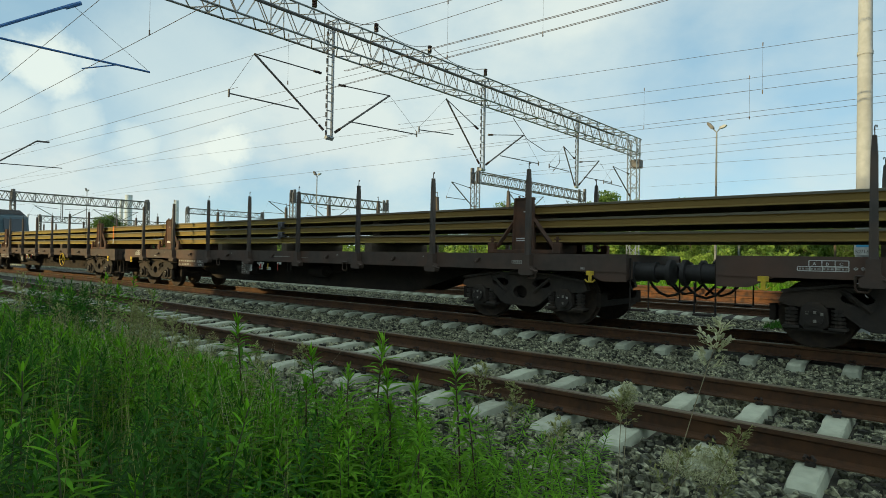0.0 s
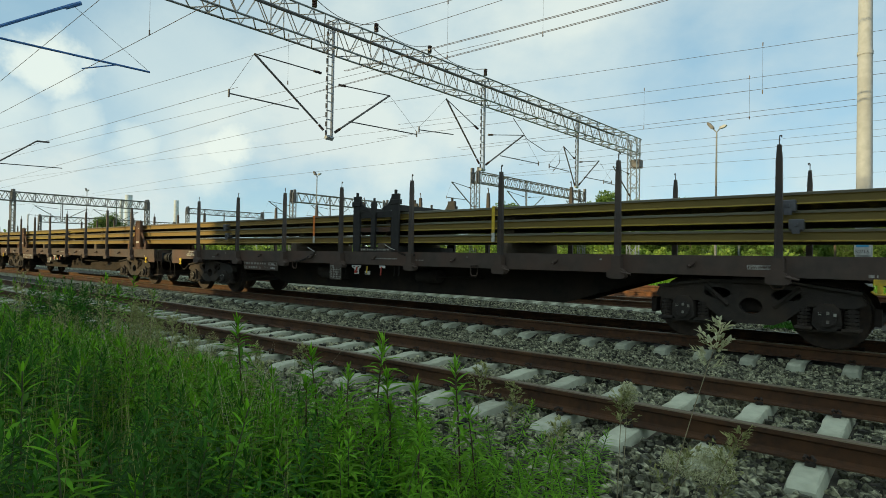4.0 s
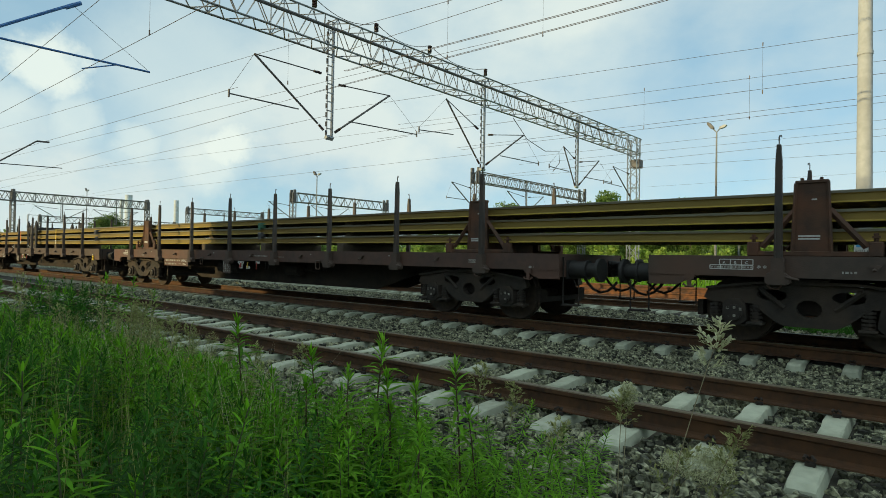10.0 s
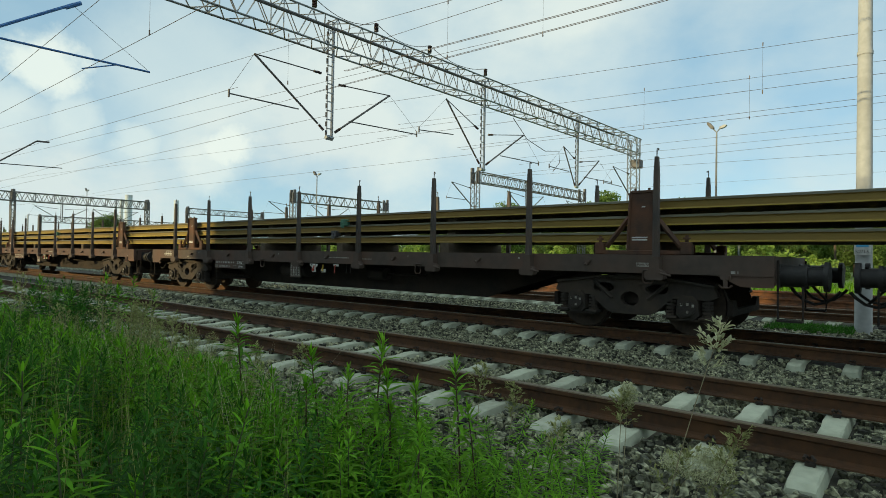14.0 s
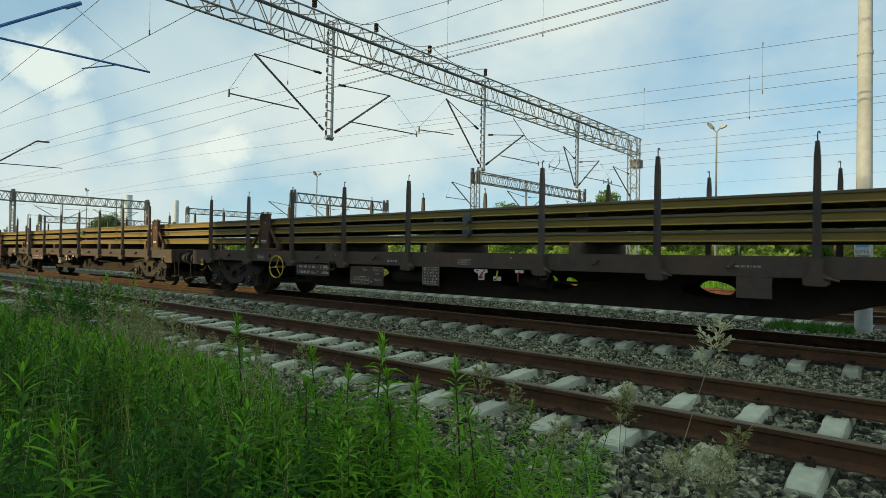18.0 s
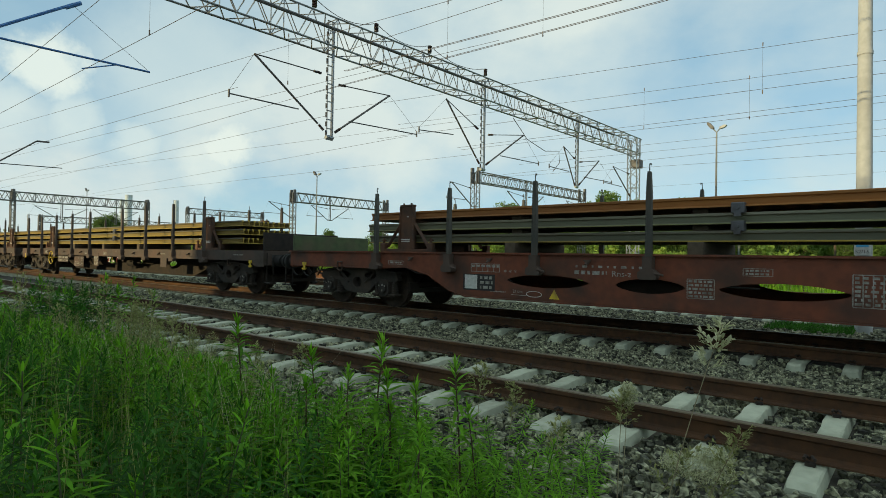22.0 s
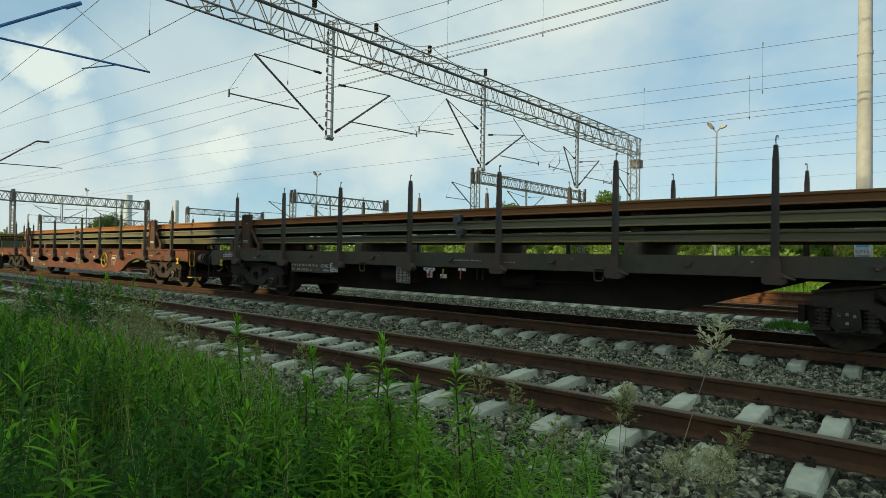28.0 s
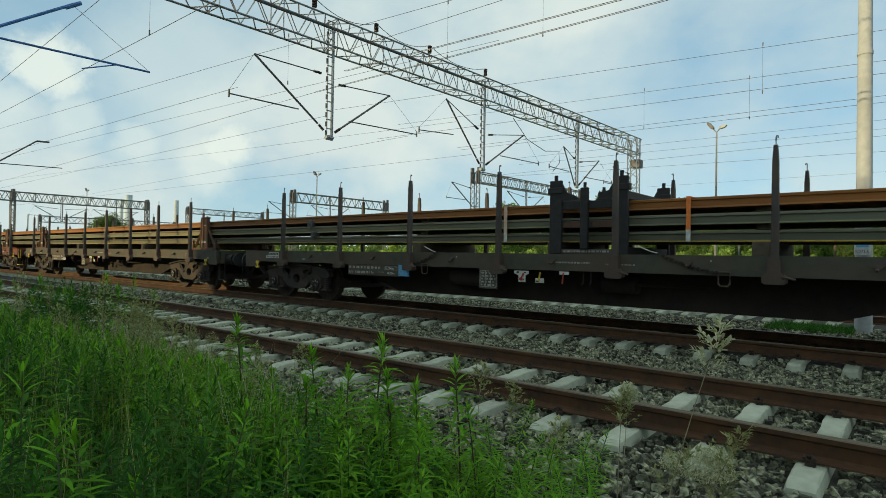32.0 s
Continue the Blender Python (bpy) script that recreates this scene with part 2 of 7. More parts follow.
    plume=leafy("plume", (0.360, 0.365, 0.160), (0.240, 0.255, 0.095), 8.0, 0.3, 0.3, 0.8),
    leafbright=leafy("leafbright", (0.250, 0.470, 0.040), (0.150, 0.330, 0.024), 4.0, 0.35, 0.45, 0.65),
    fluff=leafy("fluff", (0.640, 0.640, 0.420), (0.520, 0.520, 0.310), 8.0, 0.2, 0.4, 0.85),
    seedhead=leafy("seedhead", (0.400, 0.410, 0.165), (0.270, 0.295, 0.105), 8.0, 0.3, 0.4, 0.8),
    flower=leafy("flower", (0.480, 0.520, 0.040), (0.330, 0.400, 0.030), 8.0, 0.3, 0.4, 0.8),
    straw=leafy("straw", (0.62, 0.58, 0.38), (0.48, 0.43, 0.26), 5.0, 0.2, 0.3, 0.8),
    redstem=material("redstem", (0.085, 0.040, 0.028), 0.7, second=(0.055, 0.035, 0.022), scale=12),
    treeleaf=leafy("treeleaf", (0.190, 0.285, 0.070), (0.140, 0.220, 0.055), 0.5, 0.3, 0.45),
    shrubleaf=leafy("shrubleaf", (0.330, 0.430, 0.095), (0.230, 0.330, 0.065), 0.8, 0.35, 0.45),
    treedark=leafy("treedark", (0.145, 0.215, 0.062), (0.105, 0.160, 0.045), 0.4, 0.3, 0.45),
    glass=material("glass", (0.03, 0.04, 0.05), 0.08, spec=0.8),
    locoblue=material("locoblue", (0.06, 0.12, 0.15), 0.5, second=(0.05, 0.09, 0.11), scale=4, third=(0.09, 0.1, 0.1), patch=0.6),
    tower=material("tower", (0.58, 0.66, 0.76), 0.8, second=(0.46, 0.48, 0.5), scale=0.8),
)


# ---- building helpers ----
def box(bm, x0, x1, y0, y1, z0, z1, bevel=0.0):
    vs = [bm.verts.new((x, y, z)) for x in (x0, x1) for y in (y0, y1) for z in (z0, z1)]
    fs = [bm.faces.new([vs[i] for i in f]) for f in ((0, 1, 3, 2), (4, 6, 7, 5), (0, 4, 5, 1), (2, 3, 7, 6), (0, 2, 6, 4), (1, 5, 7, 3))]
    if bevel:
        es = {e for f in fs for e in f.edges}
        bmesh.ops.bevel(bm, geom=list(es), offset=bevel, segments=1, affect="EDGES")


def prism(bm, pts, axis, a, b):
    """A closed outline pushed along an axis from a to b. pts: pairs in the other two axes, in their order."""
    def put(p, d):
        c = list(p)
        c.insert(axis, d)
        return bm.verts.new(c)
    lo, hi = [put(p, a) for p in pts], [put(p, b) for p in pts]
    n = len(pts)
    for i in range(n):
        bm.faces.new((lo[i], lo[(i + 1) % n], hi[(i + 1) % n], hi[i]))
    bm.faces.new(lo)
    bm.faces.new(hi)


def tube(bm, pts, r, sides=6, r_end=None, cap=True):
    """A round bar along points, tapering to r_end."""
    pts = [Vector(p) for p in pts]
    rings, n = [], len(pts)
    for i, p in enumerate(pts):
        d = (pts[min(i + 1, n - 1)] - pts[max(i - 1, 0)]).normalized()
        side = d.cross(Vector((0, 0, 1)))
        if side.length < 1e-3:
            side = Vector((1, 0, 0))
        side.normalize()
        up = side.cross(d)
        rad = r if r_end is None else r + (r_end - r) * i / (n - 1)
        rings.append([bm.verts.new(p + rad * (math.cos(a) * side + math.sin(a) * up)) for a in (2 * math.pi * k / sides for k in range(sides))])
    for a, b in zip(rings, rings[1:]):
        for k in range(sides):
            bm.faces.new((a[k], a[(k + 1) % sides], b[(k + 1) % sides], b[k]))
    if cap:
        bm.faces.new(rings[0])
        bm.faces.new(rings[-1])


def disc(bm, c, axis, r, half, sides=20):
    """A short drum centred at c."""
    d = Vector((0, 0, 0))
    d[axis] = half
    tube(bm, [Vector(c) - d, Vector(c) + d], r, sides)


def bar(bm, a, b, w, h=None):
    """A square bar between two points."""
    tube(bm, [a, b], w * 0.7071, 4)


def finish(bm, smooth=False):
    bmesh.ops.recalc_face_normals(bm, faces=bm.faces)
    me = bpy.data.meshes.new("mesh")
    bm.to_mesh(me)
    bm.free()
    if smooth:
        me.shade_smooth()
        me.set_sharp_from_angle(angle=radians(40))
    return me


def part(name, bm, mat, parent, label="", smooth=False, m=None):
    """One mesh object under a thing or part. bm: a bmesh, or a finished mesh to share."""
    me = finish(bm, smooth) if isinstance(bm, bmesh.types.BMesh) else bm
    if not me.materials:
        me.materials.append(mat)
    ob = new(name, me)
    ob.parent = parent
    if m is not None:
        ob.matrix_basis = m
    if label:
        ob["label"] = label
    return ob


def thing(name, label, category, group="", kind="", m=None, data=None):
    ob = tagged(new(name, data), label, category, group, kind)
    if m is not None:
        ob.matrix_basis = m
    return ob


def solid(name, bm, mat, label, category, group="", kind="", smooth=False, m=None):
    me = finish(bm, smooth) if isinstance(bm, bmesh.types.BMesh) else bm
    if not me.materials:
        me.materials.append(mat)
    return thing(name, label, category, group, kind, m, me)


def fast_mesh(verts, faces, mat, flat=False):
    """A mesh from arrays; all faces have the same number of corners."""
    me = bpy.data.meshes.new("mesh")
    verts, faces = np.asarray(verts, np.float32), np.asarray(faces, np.int32)
    k = faces.shape[1]
    me.vertices.add(len(verts))
    me.vertices.foreach_set("co", verts.ravel())
    me.loops.add(faces.size)
    me.loops.foreach_set("vertex_index", faces.ravel())
    me.polygons.add(len(faces))
    me.polygons.foreach_set("loop_start", np.arange(0, faces.size, k, dtype=np.int32))
    me.update(calc_edges=True)
    if flat:
        me.shade_flat()
    me.materials.append(mat)
    return me


def new_bm():
    return bmesh.new()


# ---- ground and tracks ----
def ground_height(x, y):
    dip = 0.075 * min(1.0, max(0.0, (y - 6.55) / 0.2)) * min(1.0, max(0.0, (9.25 - y) / 0.3))
    return 0.91 * verge_profile(y / 1.038) - dip


def verge_profile(y):
    if y < 2.3:
        return -0.62
    if y < 3.55:
        return -0.62 + 0.36 * (y - 2.3) / 1.25
    if y < 16.6:
        return -0.26
    if y < 17.6:
        return -0.26 - 0.14 * (y - 16.6)
    return -0.40


def build_ground():
    xs = [-1500, -700, -350, -180, -120, -80, -55, -40, -30] + list(np.arange(-24, 4.1, 0.5)) + [6, 10, 20, 40, 80, 160, 350, 700, 1500]
    ys = [-900, -300, -120, -60, -30, -15, -8, -4] + list(np.arange(-2, 18.1, 0.25)) + [20, 23, 28, 35, 45, 60, 90, 140, 220, 400, 900, 1800]
    v, f = [], []
    for y in ys:
        for x in xs:
            z = ground_height(x, y)
            if -25 < x < 5 and -3 < y < 18:
                z += 0.018 * noise.noise((x * 1.7, y * 1.7, 0)) + 0.012 * noise.noise((x * 6, y * 6, 3))
            v.append((x, y, z))
    nx = len(xs)
    for j in range(len(ys) - 1):
        for i in range(nx - 1):
            f.append((j * nx + i, j * nx + i + 1, (j + 1) * nx + i + 1, (j + 1) * nx + i))
    me = fast_mesh(v, f, M["soil"])
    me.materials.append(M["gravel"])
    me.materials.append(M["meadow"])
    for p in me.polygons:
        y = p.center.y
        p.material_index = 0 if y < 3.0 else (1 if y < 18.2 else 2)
    thing("ground", "earth with weeds, grey ballast bed and sunny green meadow", "ground", kind="structure", data=me)


build_ground()

RAIL = [(-0.030, 0.0), (-0.036, -0.008), (-0.034, -0.040), (-0.010, -0.054), (-0.0085, -0.135), (-0.022, -0.150), (-0.075, -0.160), (-0.075, -0.172)]
RAIL = RAIL + [(-y, z) for y, z in reversed(RAIL)]


def rail_mesh(x0, x1, mat, top=None):
    bm = new_bm()
    prism(bm, RAIL, 0, x0, x1)
    me = finish(bm)
    me.materials.append(mat)
    if top:
        me.materials.append(top)
        for p in me.polygons:
            if p.normal.z > 0.3 and p.center.z > -0.02:
                p.material_index = 1
    return me


def sleeper_mesh():
    bm = new_bm()
    rings = []
    for y, zt, wt in ((-1.25, -0.225, 0.076), (-1.19, -0.195, 0.081), (-0.98, -0.182, 0.083), (-0.50, -0.182, 0.083), (-0.34, -0.200, 0.079),
                      (0.34, -0.200, 0.079), (0.50, -0.182, 0.083), (0.98, -0.182, 0.083), (1.19, -0.195, 0.081), (1.25, -0.225, 0.076)):
        s = 0.0 if abs(y) < 1.24 else 0.02
        rings.append([bm.verts.new(p) for p in ((-0.125, y + math.copysign(s, y), -0.36), (-wt, y, zt), (wt, y, zt), (0.125, y + math.copysign(s, y), -0.36))])
    for a, b in zip(rings, rings[1:]):
        for k in range(4):
            bm.faces.new((a[k], a[(k + 1) % 4], b[(k + 1) % 4], b[k]))
    bm.faces.new(rings[0])
    bm.faces.new(rings[-1])
    bmesh.ops.bevel(bm, geom=[e for e in bm.edges if e.calc_length() > 0.2 and abs(e.verts[0].co.y - e.verts[1].co.y) > 0.1], offset=0.010, segments=1, affect="EDGES")
    me = finish(bm)
    me.materials.append(M["concrete"])
    return me


def clip_mesh():
    """A sprung rail clip with its shoulder."""
    bm = new_bm()
    box(bm, -0.03, 0.03, -0.02, 0.02, -0.185, -0.155, 0.006)
    tube(bm, [(-0.03, -0.035, -0.13), (-0.03, 0.02, -0.125), (-0.01, 0.045, -0.145), (0.01, 0.02, -0.125), (0.03, -0.035, -0.13)], 0.011, 5)
    me = finish(bm)
    me.materials.append(M["under"])
    return me


SLEEPER, CLIP = sleeper_mesh(), clip_mesh()
TRACK_RAIL = rail_mesh(-260, 60, M["rust"], M["railtop"])


def track(name, yc, x_first, x_from, x_to, clips_from, label, dz=0.0):
    t = thing(name, label, "railway track", "station tracks", "structure", pose(0, yc, dz))
    for s in (-1, 1):
        part("rail", TRACK_RAIL, None, t, "rusty brown steel rail with worn grey top", m=pose(0, s * GAUGE / 2, 0))
    n0, n1 = math.ceil((x_from - x_first) / PITCH_SLEEPER), math.floor((x_to - x_first) / PITCH_SLEEPER)
    r = random.Random(int(yc * 10))
    for n in range(n0, n1 + 1):
        x = x_first + n * PITCH_SLEEPER
        sl = part("sleeper", SLEEPER, None, t, m=pose(x + r.uniform(-0.012, 0.012), r.uniform(-0.015, 0.015), r.uniform(-0.012, 0.004), 0, r.uniform(-0.6, 0.6), r.uniform(-0.7, 0.7)))
        if x > clips_from:
            for s in (-1, 1):
                for e in (-1, 1):
                    part("rail_clip", CLIP, None, sl, m=pose(0, s * GAUGE / 2 + e * 0.105, 0, 0, 0, 0 if e < 0 else 180))
    # the sleepers that lie far off
    bm = new_bm()
    n = n0 - 1
    while x_first + n * PITCH_SLEEPER > -130:
        x = x_first + n * PITCH_SLEEPER
        box(bm, x - 0.12, x + 0.12, -1.25, 1.25, -0.34, -0.185)
        n -= 1
    tagged(part("sleepers", bm, M["concrete"], t), kind="stuff")
    return t


track("track_1", Y1, S1X, -46, 1.2, -10, "near railway track with grey concrete sleepers and rusty rails", 0.03)
track("track_2", Y2, S2X, -46, 1.6, -9, "railway track under the train with concrete sleepers")
track("track_3", Y3, 0.3, -40, 2.0, 90, "railway track beyond the train with concrete sleepers", 0.05)
track("track_4", Y4, 0.5, -34, 4.0, 90, "far railway track in pale ballast", -0.16)


def stones(name, x0, x1, y0, y1, step, size, seed, keep=None):
    """Crushed stones: little jittered blocks, joined."""
    r = np.random.default_rng(seed)
    gx, gy = np.meshgrid(np.arange(x0, x1, step), np.arange(y0, y1, step))
    x, y = gx.ravel() + r.uniform(-0.5, 0.5, gx.size) * step, gy.ravel() + r.uniform(-0.5, 0.5, gx.size) * step
    if keep is not None:
        k = keep(x, y, r)
        x, y = x[k], y[k]
    n = len(x)
    z = np.array([ground_height(a, b) for a, b in zip(x, y)]) + r.uniform(-0.5, 0.5, n) * size
    corner = np.array([(a, b, c) for a in (-1, 1) for b in (-1, 1) for c in (-1, 1)], float)
    v = corner[None] * r.uniform(0.55, 1.0, (n, 8, 3)) * (size * 0.5 * r.uniform(0.55, 1.35, (n, 1, 3)) * r.uniform(0.7, 1.25, (n, 1, 1)))
    a, b = r.uniform(0, 6.283, n), r.uniform(-0.9, 0.9, n)
    c, s = np.cos(b)[:, None], np.sin(b)[:, None]
    v = np.stack([v[..., 0], v[..., 1] * c - v[..., 2] * s, v[..., 1] * s + v[..., 2] * c], -1)
    c, s = np.cos(a)[:, None], np.sin(a)[:, None]
    v = np.stack([v[..., 0] * c - v[..., 1] * s, v[..., 0] * s + v[..., 1] * c, v[..., 2]], -1)
    v += np.stack([x, y, z], -1)[:, None]
    quad = np.array(((0, 1, 3, 2), (4, 6, 7, 5), (0, 4, 5, 1), (2, 3, 7, 6), (0, 2, 6, 4), (1, 5, 7, 3)))
    f = (np.arange(n)[:, None, None] * 8 + quad[None]).reshape(-1, 4)
    thing(name, "crushed grey stone ballast between the sleepers", "ballast", kind="stuff", data=fast_mesh(v.reshape(-1, 3), f, M["stone"], True))


def between_sleepers(yc, first):
    def keep(x, y, r):
        d = np.abs((x - first + PITCH_SLEEPER / 2) % PITCH_SLEEPER - PITCH_SLEEPER / 2)
        on = (np.abs(y - yc) < 1.27) & (d < 0.135)
        rail = (np.abs(np.abs(y - yc) - GAUGE / 2) < 0.085)
        return ~(on | (rail & (r.uniform(0, 1, len(x)) < 0.5)))
    return keep


def both(x, y, r):
    return between_sleepers(Y1, S1X)(x, y, r) & between_sleepers(Y2, S2X)(x, y, r)


stones("ballast", -5.6, 0.8, 2.5, 9.25, 0.042, 0.056, 1, both)
stones("ballast", -12.5, -5.6, 3.4, 9.25, 0.052, 0.064, 2, both)
stones("ballast", -28.0, -12.5, 3.4, 9.25, 0.085, 0.095, 3, both)
stones("ballast", -18.0, 0.6, 11.0, 14.75, 0.060, 0.070, 4, lambda x, y, r: y > 0)
stones("ballast", -37.0, -18.0, 11.0, 14.75, 0.10, 0.11, 5, lambda x, y, r: y > 0)


# ---- the train ----
TRAIN = []          # things that move with the train and where along it they start
WHEELS = []         # wheelsets that turn


def quick_box(name, parent, mat, x0, x1, y0, y1, z0, z1, bevel=0.0, label=""):
    bm = new_bm()
    box(bm, x0, x1, y0, y1, z0, z1, bevel)
    return part(name, bm, mat, parent, label)


def lettering(parent, text, mat, size, x, z, y):
    """A line of raised characters on the near side of a wagon."""
    cu = bpy.data.curves.new("text", "FONT")
    cu.body, cu.size, cu.extrude, cu.fill_mode = text, size, 0.001, "FRONT"
    cu.resolution_u = 2
    ob = bpy.data.objects.new("text", cu)
    me = bpy.data.meshes.new_from_object(ob)
    bpy.data.objects.remove(ob)
    me.materials.append(mat)
    return part("lettering", me, mat, parent, "white stencilled lettering", m=pose(x, y, z, 90, 0, 0))


def bars(parent, x0, x1, z0, z1, y, rows, seed, mat=None, gap=0.35):
    """Writing too small to read: rows of short bars."""
    r = random.Random(seed)
    bm = new_bm()
    h = (z1 - z0) / rows
    for i in range(rows):
        zb = z1 - (i + 1) * h + h * 0.2
        x = x0
        while x < x1:
            w = r.uniform(0.5, 2.2) * h * 0.6
            box(bm, x, min(x + w, x1), y - 0.002, y, zb, zb + h * 0.6)
            x += w + h * gap
    return tagged(part("marking", bm, mat or M["stencil"], parent, "rows of white stencilled marks"), kind="stuff")


def frame_outline(parent, x0, x1, z0, z1, y, w=0.012, mat=None, cols=1):
    bm = new_bm()
    for a, b in ((z0, z0 + w), (z1 - w, z1)):
        box(bm, x0, x1, y - 0.002, y, a, b)
    for i in range(cols + 1):
        x = x0 + (x1 - x0) * i / cols
        box(bm, x - w / 2, x + w / 2, y - 0.002, y, z0 + w, z1 - w)
    return part("marking_frame", bm, mat or M["stencil"], parent, "white painted frame")


def wheel_mesh():
    bm = new_bm()
    tube(bm, [(0, -1.05, 0), (0, 1.05, 0)], 0.08, 10)
    for s in (-1, 1):
        for y, h, r in ((0.755, 0.065, 0.46), (0.71, 0.018, 0.488), (0.76, 0.09, 0.13)):
            disc(bm, (0, s * y, 0), 1, r, h, 28)
        for k in range(3):
            a = 2.094 * k
            disc(bm, (0.25 * math.cos(a), s * 0.825, 0.25 * math.sin(a)), 1, 0.03, 0.006, 8)
    return finish(bm, True)


def spring_mesh():
    bm = new_bm()
    for k in range(5):
        disc(bm, (0, 0, 0.02 + k * 0.052), 2, 0.085, 0.017, 12)
    disc(bm, (0, 0, 0.13), 2, 0.05, 0.14, 8)
    return finish(bm)


def axle_box_mesh():
    bm = new_bm()
    prism(bm, [(-0.17, -0.10), (-0.15, 0.12), (-0.08, 0.2), (0.08, 0.2), (0.15, 0.12), (0.17, -0.10), (0.09, -0.18), (-0.09, -0.18)], 1, -1.17, -0.95)
    disc(bm, (0, -1.19, 0), 1, 0.12, 0.03, 16)
    for k in range(4):
        a = 0.785 + 1.571 * k
        disc(bm, (0.095 * math.cos(a), -1.225, 0.095 * math.sin(a)), 1, 0.018, 0.012, 6)
    return finish(bm)


def pierced(bm, outline, holes, y0, y1):
    """An upright plate in x and z with openings right through it."""
    loops = [[Vector((x, z, 0)) for x, z in l] for l in (outline, *holes)]
    flat = [p for l in loops for p in l]
    tris = geometry.tessellate_polygon(loops)
    sides = []
    for y in (y0, y1):
        vs = [bm.verts.new((p.x, y, p.y)) for p in flat]
        for t in tris:
            bm.faces.new([vs[i] for i in t])
        sides.append(vs)
    k = 0
    for l in loops:
        n = len(l)
        for i in range(n):
            bm.faces.new((sides[0][k + i], sides[0][k + (i + 1) % n], sides[1][k + (i + 1) % n], sides[1][k + i]))
        k += n


def side_frame_mesh():
    """Side frame of the bogie with its openings and spring seats."""
    bm = new_bm()
    ovals = [[(x + a * math.cos(k * 0.5236), z + b * math.sin(k * 0.5236)) for k in range(12)] for x, z, a, b in ((-0.45, 0.735, 0.19, 0.085), (0.0, 0.56, 0.155, 0.125), (0.45, 0.735, 0.19, 0.085))]
    pierced(bm, [(-1.36, 0.66), (-1.30, 0.80), (-0.62, 0.88), (-0.30, 0.90), (0.30, 0.90), (0.62, 0.88), (1.30, 0.80), (1.36, 0.66),
                 (1.25, 0.60), (0.70, 0.60), (0.42, 0.36), (0.30, 0.30), (-0.30, 0.30), (-0.42, 0.36), (-0.70, 0.60), (-1.25, 0.60)], ovals, -1.12, -0.98)
    prism(bm, [(-1.32, 0.79), (-0.55, 0.90), (0.55, 0.90), (1.32, 0.79), (1.32, 0.83), (0.55, 0.94), (-0.55, 0.94), (-1.32, 0.83)], 1, -1.17, -0.93)
    for s in (-1, 1):
        for d in (-0.27, 0.27):
            box(bm, s * 0.93 + d - 0.11, s * 0.93 + d + 0.11, -1.17, -0.95, 0.285, 0.33, 0.01)
        box(bm, s * 0.93 - 0.34, s * 0.93 + 0.34, -1.13, -0.98, 0.255, 0.29)
        bar(bm, (s * 0.30, -1.13, 0.56), (s * 0.62, -1.13, 0.84), 0.05)
    box(bm, -0.24, 0.24, -1.16, -0.94, 0.88, 0.99, 0.02)
    return finish(bm)


def bolster_mesh():
    bm = new_bm()
    box(bm, -0.25, 0.25, -0.96, 0.96, 0.45, 0.88, 0.03)
    return finish(bm)


def brake_beam_mesh():
    bm = new_bm()
    prism(bm, [(-0.9, 0.36), (-0.9, 0.60), (-0.7, 0.60), (-0.6, 0.46), (0.6, 0.46), (0.7, 0.60), (0.9, 0.60), (0.9, 0.36)], 0, -0.04, 0.04)
    return finish(bm)


WHEEL, SPRING, AXLE_BOX, SIDE_FRAME, BOLSTER, BRAKE = wheel_mesh(), spring_mesh(), axle_box_mesh(), side_frame_mesh(), bolster_mesh(), brake_beam_mesh()


def bogie(wagon, x):
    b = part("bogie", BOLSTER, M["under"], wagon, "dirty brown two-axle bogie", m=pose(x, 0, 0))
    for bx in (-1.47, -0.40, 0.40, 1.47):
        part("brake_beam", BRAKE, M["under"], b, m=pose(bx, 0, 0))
    for side in (0, 180):
        part("side_frame", SIDE_FRAME, M["bogie"], b, m=pose(0, 0, 0, 0, 0, side))
        for s in (-1, 1):
            part("axle_box", AXLE_BOX, M["bogie"], b, m=pose(s * 0.93, 0, 0.46, 0, 0, side))
            for d in (-0.27, 0.27):
                part("spring", SPRING, M["bogie"], b, m=pose(s * 0.93 + d, -1.06 if side == 0 else 1.06, 0.33))
            bm = new_bm()
            sg = -1 if side == 0 else 1
            r = random.Random(int(x * 7) + s)
            for dx, dz in ((-0.07, 0.06), (0.02, 0.07), (0.10, 0.05), (0.02, -0.05)):
                box(bm, s * 0.93 + dx - 0.017, s * 0.93 + dx + 0.017, sg * 1.232 - 0.002, sg * 1.232 + 0.002, 0.46 + dz - 0.02, 0.46 + dz + 0.022)
            tagged(part("paint_mark", bm, M["stencil"], b, "white paint dabs on axle box"), kind="stuff")
    for s in (-1, 1):
        w = part("wheelset", WHEEL, M["wheel"], wagon, "dark steel wheelset", m=pose(x + s * 0.93, 0, 0.46))
        WHEELS.append((w, x + s * 0.93))


def stake_mesh(top, z0):
    bm = new_bm()
    pts = [(-0.054, z0), (-0.050, 1.5), (-0.042, 2.4), (-0.039, top - 0.36), (-0.024, top - 0.12), (0.024, top - 0.12), (0.039, top - 0.36), (0.042, 2.4), (0.050, 1.5), (0.054, z0)]
    prism(bm, pts, 1, -0.034, 0.034)
    for s in (-1, 1):
        box(bm, s * 0.034 - 0.007, s * 0.034 + 0.007, -0.046, -0.034, z0, 2.1)
    tube(bm, [(0, 0, top - 0.13), (0, 0, top - 0.01), (0.008, 0, top + 0.02), (0.024, 0, top + 0.015), (0.026, 0, top - 0.015)], 0.009, 6)
    return finish(bm)


